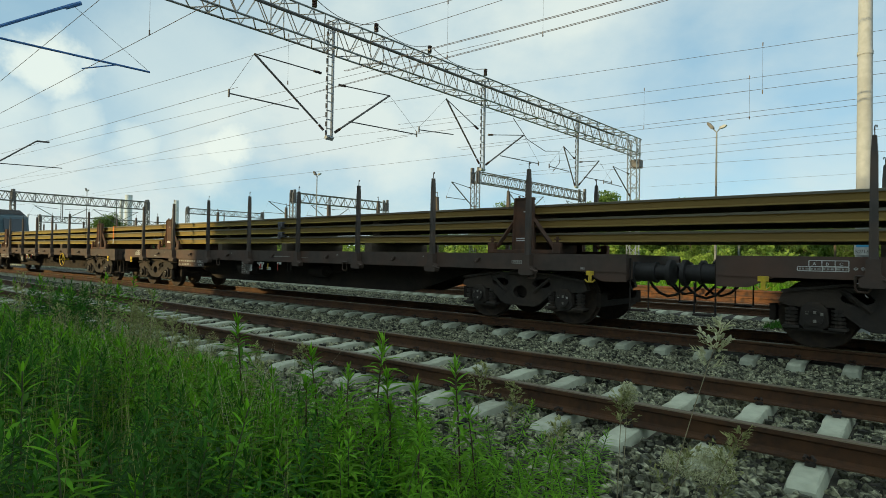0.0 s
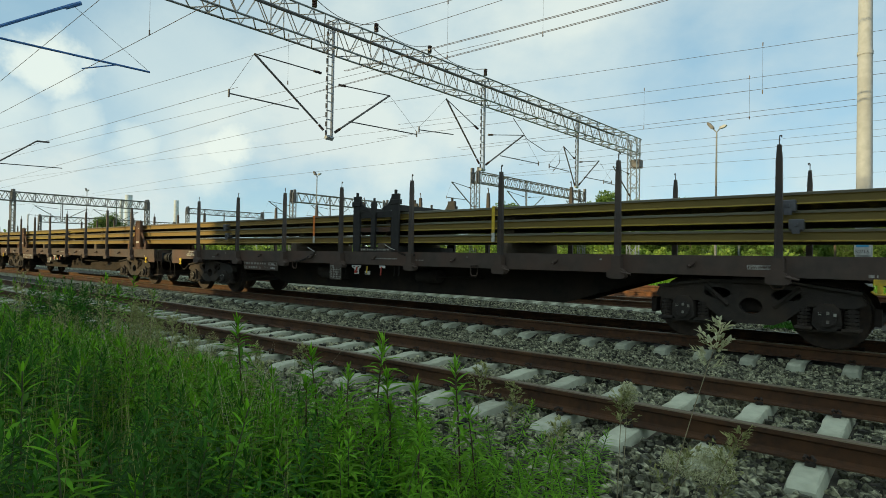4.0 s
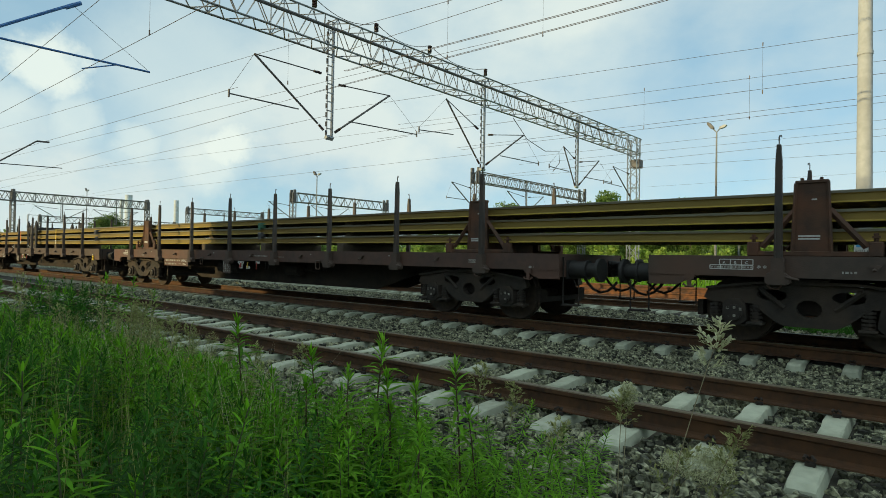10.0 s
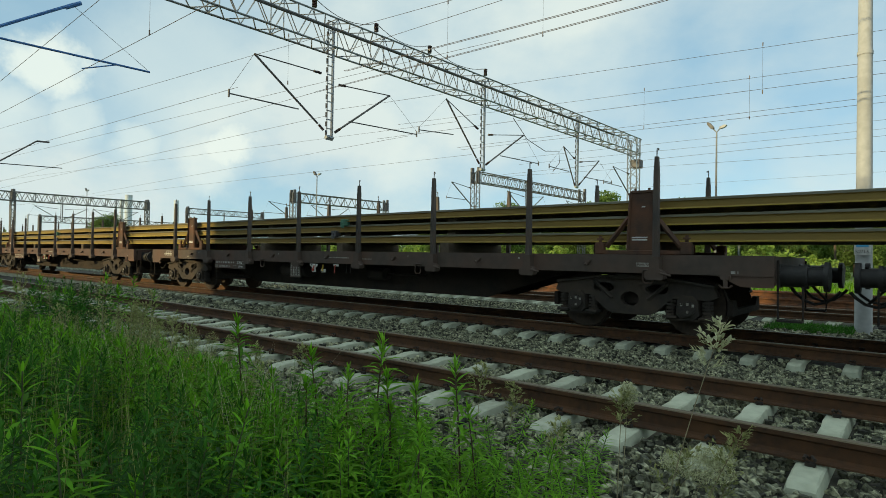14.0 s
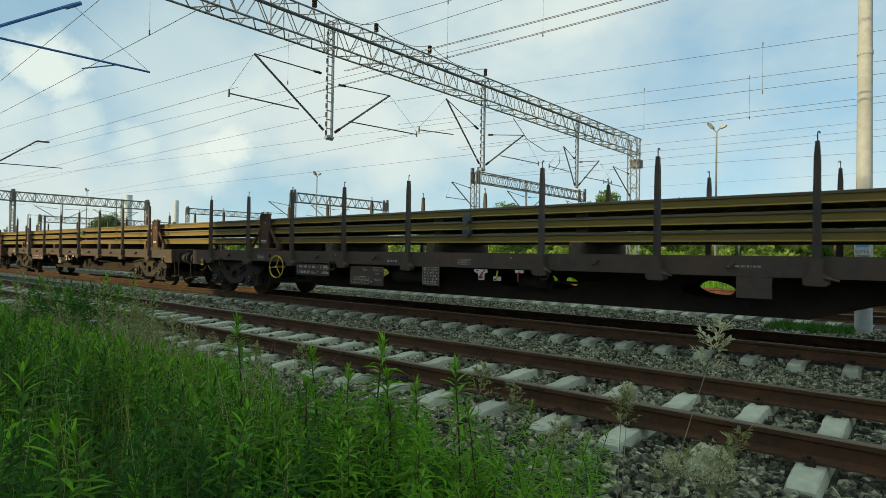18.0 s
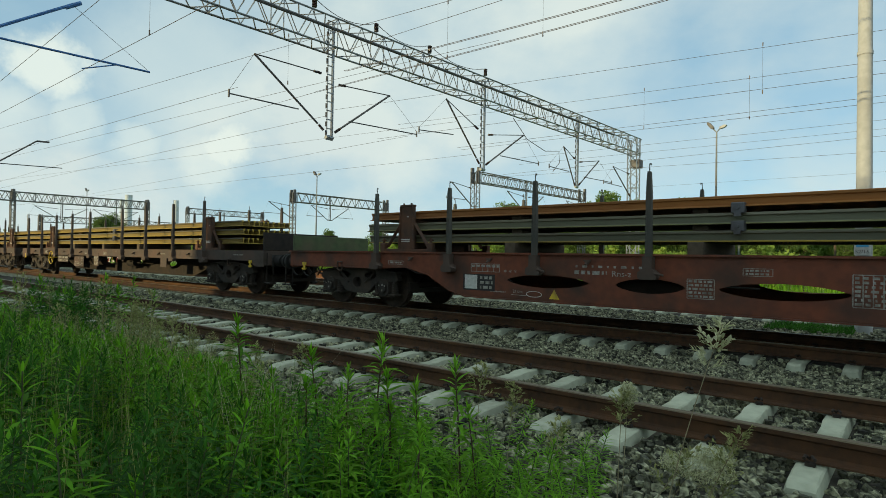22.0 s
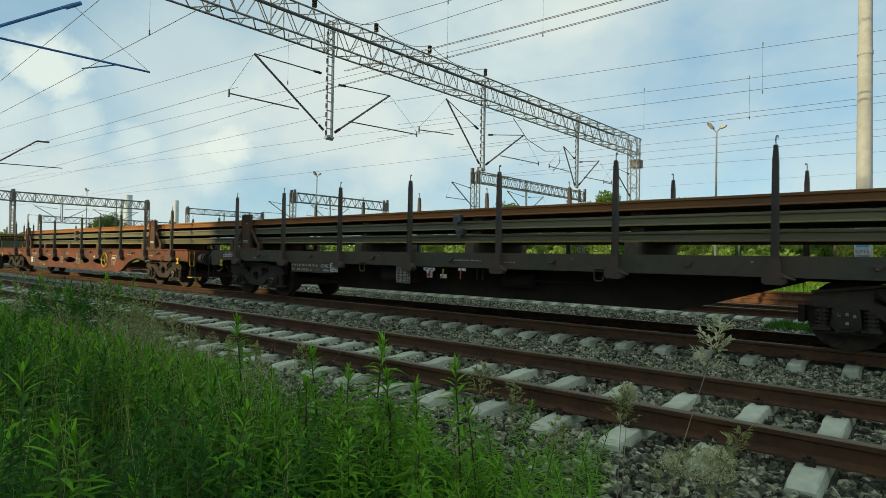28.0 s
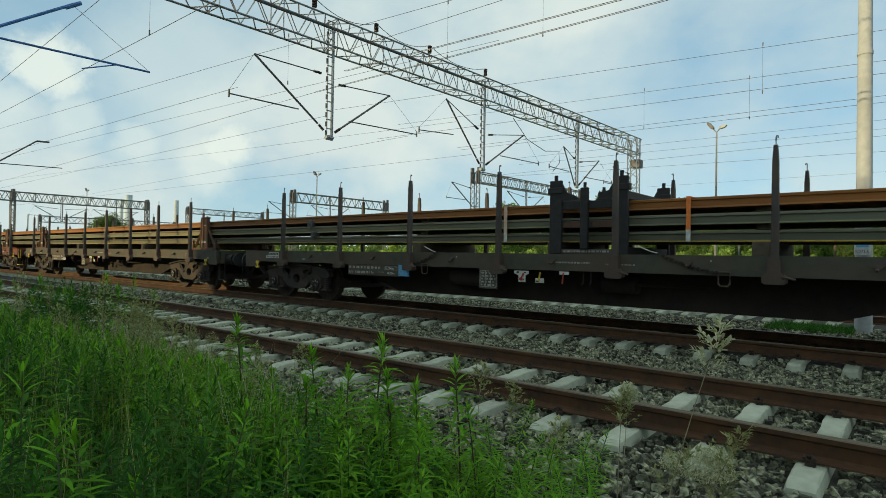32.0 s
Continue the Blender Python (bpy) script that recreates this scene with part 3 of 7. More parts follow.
def socket_mesh():
    bm = new_bm()
    prism(bm, [(-0.11, 0.94), (-0.15, 0.97), (-0.15, 1.06), (-0.078, 1.12), (-0.078, 1.33), (0.078, 1.33), (0.078, 1.12), (0.15, 1.06), (0.15, 0.97), (0.11, 0.94)], 1, -0.075, 0.06)
    tube(bm, [(0.1, -0.09, 1.06), (0.26, -0.09, 1.02)], 0.02, 6)
    return finish(bm)


def hook_mesh():
    bm = new_bm()
    prism(bm, [(-0.06, 1.25), (0.08, 1.25), (0.02, 1.17)], 1, -1.39, -1.345)
    tube(bm, [(0.0, -1.37, 1.2), (0.0, -1.42, 1.17)], 0.02, 6)
    return finish(bm)


def ring_mesh():
    bm = new_bm()
    tube(bm, [(-0.08, 0, 0.1), (-0.08, 0, -0.08), (-0.05, 0, -0.12), (0.05, 0, -0.12), (0.08, 0, -0.08), (0.08, 0, 0.1), (-0.08, 0, 0.1)], 0.016, 6)
    return finish(bm)


STAKE, STAKE_LOW, SOCKET, HOOK, RING = stake_mesh(3.12, 0.98), stake_mesh(2.88, 1.0), socket_mesh(), hook_mesh(), ring_mesh()


def bearer_mesh():
    bm = new_bm()
    box(bm, -0.05, 0.05, -1.19, 1.19, 1.08, 1.28)
    return finish(bm)


BEARER = bearer_mesh()


def buffer_mesh():
    bm = new_bm()
    tube(bm, [(0, 0, 0), (0.06, 0, 0), (0.34, 0, 0)], 0.165, 16)
    tube(bm, [(0.32, 0, 0), (0.54, 0, 0)], 0.135, 16)
    tube(bm, [(0.30, 0, 0), (0.35, 0, 0)], 0.185, 16)
    box(bm, -0.02, 0.02, -0.18, 0.18, -0.18, 0.18, 0.01)
    return finish(bm, True)


def buffer_head_mesh():
    bm = new_bm()
    tube(bm, [(0.54, 0, 0), (0.575, 0, 0), (0.60, 0, 0)], 0.225, 22)
    return finish(bm, True)


BUFFER, BUFFER_HEAD = buffer_mesh(), buffer_head_mesh()


def wagon_end(w, x, s, body, yellow_step, eye):
    """Headstock with buffers, coupling, hoses and the shunter's steps. s: which way it faces."""
    bm = new_bm()
    box(bm, min(x, x - s * 0.09), max(x, x - s * 0.09), -1.3, 1.3, 0.92, 1.36, 0.01)
    part("headstock", bm, body, w)
    for y in (-0.875, 0.875):
        b = part("buffer", BUFFER, M["black"], w, m=pose(x, y, 1.06, 0, 0, 0 if s > 0 else 180))
        part("buffer_head", BUFFER_HEAD, M["black"], b)
    bm = new_bm()
    tube(bm, [(x, 0, 1.05), (x + s * 0.32, 0, 1.05), (x + s * 0.4, 0, 1.10), (x + s * 0.36, 0, 1.15)], 0.04, 6)
    for k in range(3):
        tube(bm, [(x + s * (0.2 + 0.1 * k), -0.05, 1.0 - 0.12 * k), (x + s * (0.3 + 0.1 * k), -0.05, 0.88 - 0.12 * k)], 0.022, 5)
    part("coupling", bm, M["under"], w, "greasy screw coupling")
    for y in (-0.45, 0.45):
        bm = new_bm()
        pts = [(x + s * (0.02 + 0.7 * a), y, 0.95 - 1.2 * a * (1.05 - a)) for a in (0, 0.15, 0.3, 0.5, 0.7, 0.85, 0.95)]
        tube(bm, pts, 0.025, 6)
        part("brake_hose", bm, M["black"], w, "black rubber brake hose")
    for y in (-1.22, 1.22):
        bm = new_bm()
        a, b = x + s * 0.03, x + s * 0.33
        tube(bm, [(a, y, 1.30), (a, y, 0.42), (b, y, 0.42), (b, y, 0.92)], 0.017, 6)
        st = part("step", bm, M["under"], w, "shunter's step below the headstock")
        bm = new_bm()
        box(bm, min(a, b), max(a, b), y - 0.10, y + 0.10, 0.39, 0.42)
        part("tread", bm, M["yellow"] if yellow_step else M["under"], st, "painted tread")
        if yellow_step:
            bm = new_bm()
            tube(bm, [(a, y - 0.03, 1.30), (a, y - 0.03, 0.80), (a + s * 0.28, y - 0.03, 0.80), (a + s * 0.28, y - 0.03, 1.30)], 0.012, 6)
            part("handrail", bm, M["yellow"], w, "yellow hand rail")
    bm = new_bm()
    hx = x - s * 0.62
    box(bm, hx - 0.03, hx + 0.03, -1.345, -1.32, 0.86, 1.02, 0.004)
    box(bm, hx - 0.07, hx + 0.07, -1.347, -1.322, 0.98, 1.06, 0.004)
    tube(bm, [(hx - 0.09, -1.335, 0.90), (hx - 0.05, -1.335, 0.86), (hx + 0.05, -1.335, 0.86), (hx + 0.09, -1.335, 0.90)], 0.016, 6)
    part("rope_eye", bm, eye, w, "towing eye below the sill")


LENSES = ((6.47, 8.10), (8.57, 9.66), (10.13, 11.72), (12.15, 13.23), (13.67, 15.21))


def pierced_plate(bm, length, y):
    """The red wagon's deep side plate with its lens-shaped openings and flanges."""
    low = [(-0.25, 0.98), (3.0, 0.98), (3.9, 1.03), (4.5, 0.88), (5.1, 0.55), (5.5, 0.45), (length - 5.5, 0.45), (length - 5.1, 0.55), (length - 4.5, 0.88), (length - 3.9, 1.03), (length - 3.0, 0.98), (length, 0.98)]
    outline = [Vector((a, b, 0)) for a, b in [*low, (length, 1.335), (-0.25, 1.335)]]
    loops = [outline]
    for a, b in LENSES:
        c, h = (a + b) / 2, (b - a) / 2
        ring = []
        for k in range(20):
            t = 2 * math.pi * k / 20
            ring.append(Vector((c - h * math.cos(t), 0.825 + 0.125 * math.sin(t) * abs(math.sin(t)) ** 0.35, 0)))
        loops.append(ring)
    pierced(bm, [(p.x, p.y) for p in loops[0]], [[(p.x, p.y) for p in l] for l in loops[1:]], y - 0.007, y + 0.007)


def plate(parent, name, pts, mat, label, y=-1.31):
    bm = new_bm()
    prism(bm, pts, 1, y - 0.006, y + 0.006)
    return part(name, bm, mat, parent, label)


def changeover_plates(w, x):
    """White plates with the brake change-over handles below the side sill."""
    p = plate(w, "changeover_plate", [(x - 0.155, 1.02), (x + 0.155, 1.02), (x + 0.155, 0.965), (x + 0.085, 0.93), (x + 0.085, 0.80), (x - 0.06, 0.80), (x - 0.06, 0.93), (x - 0.155, 0.965)], M["white"], "white brake change-over plate")
    for x0, x1, z0, z1 in ((x - 0.03, x + 0.06, 0.845, 0.865), (x - 0.10, x - 0.05, 0.975, 1.005), (x + 0.06, x + 0.10, 0.975, 1.0)):
        bm = new_bm()
        box(bm, x0, x1, -1.320, -1.3165, z0, z1)
        part("marking", bm, M["black"], p)
    bm = new_bm()
    tube(bm, [(x + 0.005, -1.30, 0.86), (x + 0.005, -1.34, 0.86), (x + 0.07, -1.35, 0.97)], 0.017, 6)
    disc(bm, (x + 0.005, -1.335, 0.86), 1, 0.035, 0.012, 10)
    part("handle", bm, M["redpaint"], p, "red change-over handle")
    q = plate(w, "changeover_plate", [(x + 0.30, 0.80), (x + 0.47, 0.80), (x + 0.47, 0.885), (x + 0.30, 0.885)], M["white"], "small white brake plate")
    bm = new_bm()
    tube(bm, [(x + 0.38, -1.30, 0.84), (x + 0.38, -1.34, 0.84), (x + 0.42, -1.35, 1.0)], 0.016, 6)
    part("handle", bm, M["yellow"], q, "yellow change-over handle")
    bm = new_bm()
    box(bm, x + 0.315, x + 0.365, -1.320, -1.3165, 0.815, 0.84)
    part("marking", bm, M["black"], q)
    q = plate(w, "release_plate", [(x + 0.78, 0.97), (x + 0.96, 0.97), (x + 0.96, 1.03), (x + 0.78, 1.03)], M["white"], "white brake release plate")
    bm = new_bm()
    tube(bm, [(x + 0.87, -1.33, 1.0), (x + 0.87, -1.35, 0.97), (x + 0.86, -1.35, 0.80)], 0.014, 6)
    part("handle", bm, M["redpaint"], q, "red release handle")
    for k in (1.22, 1.36):
        bm = new_bm()
        tube(bm, [(x + k, -1.28, 1.04), (x + k, -1.28, 0.84), (x + k - 0.03, -1.28, 0.80)], 0.014, 6)
        part("brake_lever", bm, M["under"], w)


def pierced_sill(bm, length, a, b, y, holes):
    """A deep centre sill with lens-shaped openings."""
    low = [(0.1, 0.98), (a, 0.98), (a + 1.8, 0.385), (b - 1.8, 0.385), (b, 0.98), (length - 0.1, 0.98), (length - 0.1, 1.28), (0.1, 1.28)]
    loops = [[Vector((p, q, 0)) for p, q in low]]
    for c, h in holes:
        loops.append([Vector((c - h * math.cos(math.pi * k / 10), 0.79 + 0.15 * math.sin(math.pi * k / 10) * abs(math.sin(math.pi * k / 10)) ** 0.2, 0)) for k in range(20)])
    pierced(bm, [(p.x, p.y) for p in loops[0]], [[(p.x, p.y) for p in l] for l in loops[1:]], y - 0.008, y + 0.008)


def flat_wagon(u, length, stakes, label, body="wagon", stake_mat="stake", group="flat wagons of the train", red=False, panels=(), yellow_step=False, seed=0, nudge=0.0, eyes="yellow"):
    """A four-axle stake wagon; x runs from its leading end back, y across, z from the rail tops."""
    w = thing("flat_wagon", label, "railway wagon", group)
    TRAIN.append((w, u))
    B = M[body]
    xb = 2.13
    for s in (-1, 1):
        bm = new_bm()
        if red:
            pierced_plate(bm, length, s * 1.30)
        else:
            prism(bm, [(s * 1.20, 1.335), (s * 1.307, 1.335), (s * 1.307, 1.070), (s * 1.20, 1.070), (s * 1.20, 1.045), (s * 1.325, 1.045), (s * 1.325, 1.362), (s * 1.20, 1.362)], 0, 0.0, length)
            for e, f in ((0.0, 1), (length, -1)):
                g = new_bm()
                prism(g, [(e, 1.044), (e + f * 0.75, 1.044), (e + f * 0.42, 0.88), (e, 0.88)], 1, s * 1.30 - 0.012, s * 1.30 + 0.012)
                part("gusset", g, B, w)
        part("side_sill", bm, B, w, "riveted steel side sill")
        if red:
            g = new_bm()
            low = [(-0.25, 0.975), (3.0, 0.975), (3.9, 1.025), (4.5, 0.875), (5.1, 0.545), (5.5, 0.445), (length - 5.5, 0.445), (length - 5.1, 0.545), (length - 4.5, 0.875), (length - 3.9, 1.025), (length - 3.0, 0.975), (length, 0.975)]
            prism(g, [(a, b) for a, b in low] + [(a, b - 0.022) for a, b in reversed(low)], 1, s * 1.25 - 0.07, s * 1.25 + 0.07)
            part("bottom_flange", g, B, w)
            quick_box("top_flange", w, B, -0.25, length, min(s * 1.2, s * 1.35), max(s * 1.2, s * 1.35), 1.337, 1.372, 0.0, "paler red top flange")
    # floor and deep centre sills
    bm = new_bm()
    box(bm, 0.05, length - 0.05, -1.19, 1.19, 1.29, 1.35)
    part("deck", bm, M["wood"], w, "worn timber deck")
    for s in (-1, 1):
        bm = new_bm()
        a, b = 3.6, length - 3.6
        if length > 21 and not red:
            pierced_sill(bm, length, a, b, s * 0.55, [(c, 0.42) for c in (6.5, 8.0, 9.4, 11.52, 12.55, 15.2)])
        elif red:
            prism(bm, [(0.1, 1.28), (0.1, 1.06), (length - 0.1, 1.06), (length - 0.1, 1.28)], 1, s * 0.55 - 0.02, s * 0.55 + 0.02)
        else:
            prism(bm, [(0.1, 1.28), (0.1, 0.98), (a, 0.98), (a + 1.8, 0.385), (b - 1.8, 0.385), (b, 0.98), (length - 0.1, 0.98), (length - 0.1, 1.28)], 1, s * 0.55 - 0.02, s * 0.55 + 0.02)
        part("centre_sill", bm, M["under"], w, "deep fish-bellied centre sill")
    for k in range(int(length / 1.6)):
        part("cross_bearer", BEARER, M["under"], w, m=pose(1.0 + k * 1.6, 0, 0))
    bogie(w, xb)
    bogie(w, length - xb)
    yy = 1.375
    for k, sx in enumerate(stakes):
        for s in (-1, 1):
            q = part("socket", SOCKET, B, w, m=pose(sx + 0.12, s * 1.375, 0, 0, 0, 0 if s < 0 else 180))
            part("stake", STAKE_LOW if red else STAKE, M[stake_mat], w, "tapered steel stake with a hooked tip", m=pose(sx + 0.12, s * yy, 0, 0, 0, 0 if s < 0 else 180))
    for a, b in zip(stakes, stakes[1:]):
        if b - a < 2.9:
            part("lashing_hook", HOOK, B, w, m=pose((a + b) / 2 + 0.1, 0, 0))
    for x in ((1.75, length - 1.75, 6.88, 12.7) if not red else (1.75, length - 1.75)):
        part("lashing_ring", RING, B, w, m=pose(x, -1.34, 1.0))
    # brake gear in the middle
    mid = length / 2
    bm = new_bm()
    tube(bm, [(mid - 2.4, -0.85, 0.82), (mid - 1.3, -0.85, 0.82)], 0.19, 14)
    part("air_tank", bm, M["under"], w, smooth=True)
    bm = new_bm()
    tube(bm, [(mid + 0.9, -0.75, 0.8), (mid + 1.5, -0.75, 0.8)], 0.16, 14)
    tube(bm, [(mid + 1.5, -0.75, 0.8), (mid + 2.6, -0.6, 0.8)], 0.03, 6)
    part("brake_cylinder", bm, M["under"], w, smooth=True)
    if not red:
        changeover_plates(w, (11.3 if length > 21 else 9.12) + nudge)
    wagon_end(w, -0.25 if red else 0.0, -1, B, False, M[eyes])
    wagon_end(w, length, 1, B, yellow_step, M[eyes])
    # boards and stencils on the near side
    for kind, x, z, a, b in panels:
        x += nudge
        if kind == "board":        # hanging number board
            quick_box("board", w, B, x - a / 2, x + a / 2, -1.335, -1.318, z - b / 2, z + b / 2, 0.0, "dark board hung under the side sill")
            bars(w, x - a * 0.48, x + a * 0.16, z + b * 0.08, z + b * 0.44, -1.336, 1, seed + int(x * 10), M["stencil"], gap=0.55)
            lettering(w, "RIV", M["stencil"], b * 0.44, x - a * 0.49, z - b * 0.36, -1.3375)
            bars(w, x - a * 0.35, x - a * 0.06, z - b * 0.42, z - b * 0.02, -1.336, 1, seed + int(x * 11), M["stencil"], gap=0.3)
            lettering(w, "Rs" if length < 21 else "Res-z", M["stencil"], b * 0.36, x - a * 0.03, z - b * 0.36, -1.3375)
            bars(w, x + a * 0.12, x + a * 0.22, z - b * 0.20, z - b * 0.08, -1.336, 1, seed + int(x * 12), gap=0.9)
            frame_outline(w, x + a * 0.24, x + a * 0.47, z + b * 0.08, z + b * 0.42, -1.336, 0.011)
            lettering(w, "21 500kg", M["white"], b * 0.28, x + a * 0.25, z + b * 0.16, -1.3375)
            lettering(w, "18.50m", M["white"], b * 0.32, x + a * 0.28, z - b * 0.32, -1.3375)
        elif kind == "grid":       # load table
            quick_box("board", w, B, x - a / 2 - 0.02, x + a / 2 + 0.02, -1.335, -1.318, z - b / 2 - 0.03, z + b / 2 + 0.15, 0.0, "dark board hung under the side sill")
            frame_outline(w, x - a / 2, x + a / 2, z - b / 2, z + b / 2, -1.336, 0.014, cols=3)
            bars(w, x - a * 0.44, x + a * 0.44, z - b * 0.45, z + b * 0.45, -1.336, 5, seed + int(x * 13), gap=0.6)
        elif kind == "marks":
            bars(w, x - a / 2, x + a / 2, z - b / 2, z + b / 2, -1.3255 if not red else -1.3085, max(1, round(b / 0.08)), seed + int(x * 17))
        elif kind == "frame" and x < 3:
            y = -1.3255
            frame_outline(w, x - a / 2, x + a * 0.42, z - b / 2, z + 0.002, y, 0.011, cols=4, mat=M["white"])
            frame_outline(w, x - a * 0.29, x + a * 0.42, z - 0.004, z + b / 2 + 0.02, y - 0.0005, 0.011, cols=3, mat=M["white"])
            for q, ch in enumerate("ABC"):
                lettering(w, ch, M["white"], 0.062, x - a * 0.22 + q * a * 0.237, z + 0.016, y - 0.002)
            bars(w, x - a * 0.47, x + a * 0.40, z - b * 0.42, z - b * 0.08, y, 1, seed + int(x * 19), M["stencil"])
            lettering(w, "*", M["white"], 0.12, x + a * 0.50, z - b * 0.6, y - 0.002)
            lettering(w, "*", M["white"], 0.12, x + a * 0.62, z - b * 0.6, y - 0.002)
        elif kind == "frame":
            frame_outline(w, x - a / 2, x + a / 2, z - b / 2, z + b / 2, -1.3255 if not red else -1.3085, 0.012, cols=3)
            bars(w, x - a * 0.45, x + a * 0.45, z - b * 0.35, z + b * 0.35, -1.3255 if not red else -1.3085, 2, seed + int(x * 19))
    return w


def even(first, n, step):
    return [first + step * k for k in range(n)]


STD = even(1.58, 8, 2.295)
LONG = [1.07, 3.13, 5.18, 7.22, 9.3, 12.54, 14.57, 16.65, 18.69]
REDS = [2.91, 5.0, 6.97, 9.01, 12.41, 14.40, 16.45, 18.55, 20.6]
BROWN = "dark brown steel flat wagon with tall stakes"
PANEL_STD = (("frame", 1.22, 1.22, 0.62, 0.14), ("board", 5.17, 0.91, 1.66, 0.25), ("grid", 8.39, 0.83, 0.38, 0.34), ("marks", 10.1, 1.20, 0.75, 0.05),
             ("marks", 11.0, 1.18, 0.5, 0.04), ("marks", 2.6, 1.14, 0.16, 0.05), ("frame", 17.6, 1.19, 0.38, 0.07), ("marks", 18.85, 1.10, 0.10, 0.07), ("marks", 3.3, 1.27, 0.035, 0.05), ("marks", 7.6, 1.27, 0.035, 0.05), ("marks", 12.4, 1.27, 0.035, 0.05), ("marks", 15.2, 1.27, 0.035, 0.05))
PANEL_LONG = (("frame", 3.82, 1.17, 0.32, 0.13), ("board", 6.12, 0.86, 1.30, 0.30), ("grid", 10.04, 0.84, 0.42, 0.38), ("marks", 8.9, 1.15, 0.3, 0.09), ("frame", 10.9, 1.17, 0.3, 0.12), ("marks", 15.95, 1.2, 0.35, 0.05), ("marks", 20.7, 1.22, 0.5, 0.06), ("marks", 7.0, 1.27, 0.035, 0.05), ("marks", 12.0, 1.27, 0.035, 0.05))
WAGONS = [
    flat_wagon(-43.0, 20.4, STD, BROWN + ", in low golden sun", panels=PANEL_STD, seed=1),
    flat_wagon(-21.6, 19.6, even(1.6, 8, 2.295), "dark brown flat wagon with stakes and a hand wheel", panels=PANEL_STD, seed=2),
    flat_wagon(-0.56, 19.66, even(1.74, 8, 2.295), BROWN + " and black clamping frames", panels=PANEL_STD, seed=3, nudge=0.12),
    flat_wagon(20.58, 19.41, even(1.58, 8, 2.295), "reddish brown flat wagon with stakes, loaded with rails", "wagonbrown", panels=PANEL_STD, seed=4, eyes="wagonbrown"),
    flat_wagon(41.42, 19.35, [1.68] + even(3.845, 7, 2.295), BROWN, panels=PANEL_STD, seed=5, eyes="wagon"),
    flat_wagon(62.17, 21.98, LONG, "long dark brown flat wagon with yellow hand wheel and boards", panels=PANEL_LONG, seed=6),
    flat_wagon(85.37, 21.7, REDS, "red fish-bellied flat wagon with pierced side sills and grey stakes", "wagonred", "stakegrey", red=True, panels=(), seed=7, yellow_step=True),
    flat_wagon(108.37, 19.14, even(1.4, 8, 2.295), "olive grey steel flat wagon with tall stakes", "wagonolive", panels=PANEL_STD, seed=8, nudge=-0.2),
    flat_wagon(128.98, 19.4, even(1.76, 8, 2.295), BROWN + " and black clamping frames", "wagonolive", panels=PANEL_STD, seed=9, nudge=0.12),
]

# the load: long rails in three layers
LOAD_LEN = 120.8
LAYERS = (1.621, 1.887, 2.143)


def load_rail(foot, head, web):
    """A rail of the load: grey head, dark web, bright foot."""
    me = rail_mesh(0, LOAD_LEN, foot)
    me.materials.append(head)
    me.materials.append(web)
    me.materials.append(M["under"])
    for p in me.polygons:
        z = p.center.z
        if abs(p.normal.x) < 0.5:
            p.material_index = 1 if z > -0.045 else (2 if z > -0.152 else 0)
        # undersides near black: shade of the gaps between layers put into the colour
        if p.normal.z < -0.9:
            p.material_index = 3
    return me


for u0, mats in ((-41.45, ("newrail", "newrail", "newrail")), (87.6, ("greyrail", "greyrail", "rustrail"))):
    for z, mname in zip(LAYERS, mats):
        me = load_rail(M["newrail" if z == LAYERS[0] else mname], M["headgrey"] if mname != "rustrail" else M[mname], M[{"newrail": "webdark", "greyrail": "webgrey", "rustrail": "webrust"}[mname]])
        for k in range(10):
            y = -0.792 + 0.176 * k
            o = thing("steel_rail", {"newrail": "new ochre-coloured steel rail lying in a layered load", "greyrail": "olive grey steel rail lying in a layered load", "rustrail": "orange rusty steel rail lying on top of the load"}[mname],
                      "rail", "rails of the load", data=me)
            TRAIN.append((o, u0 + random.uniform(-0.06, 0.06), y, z))


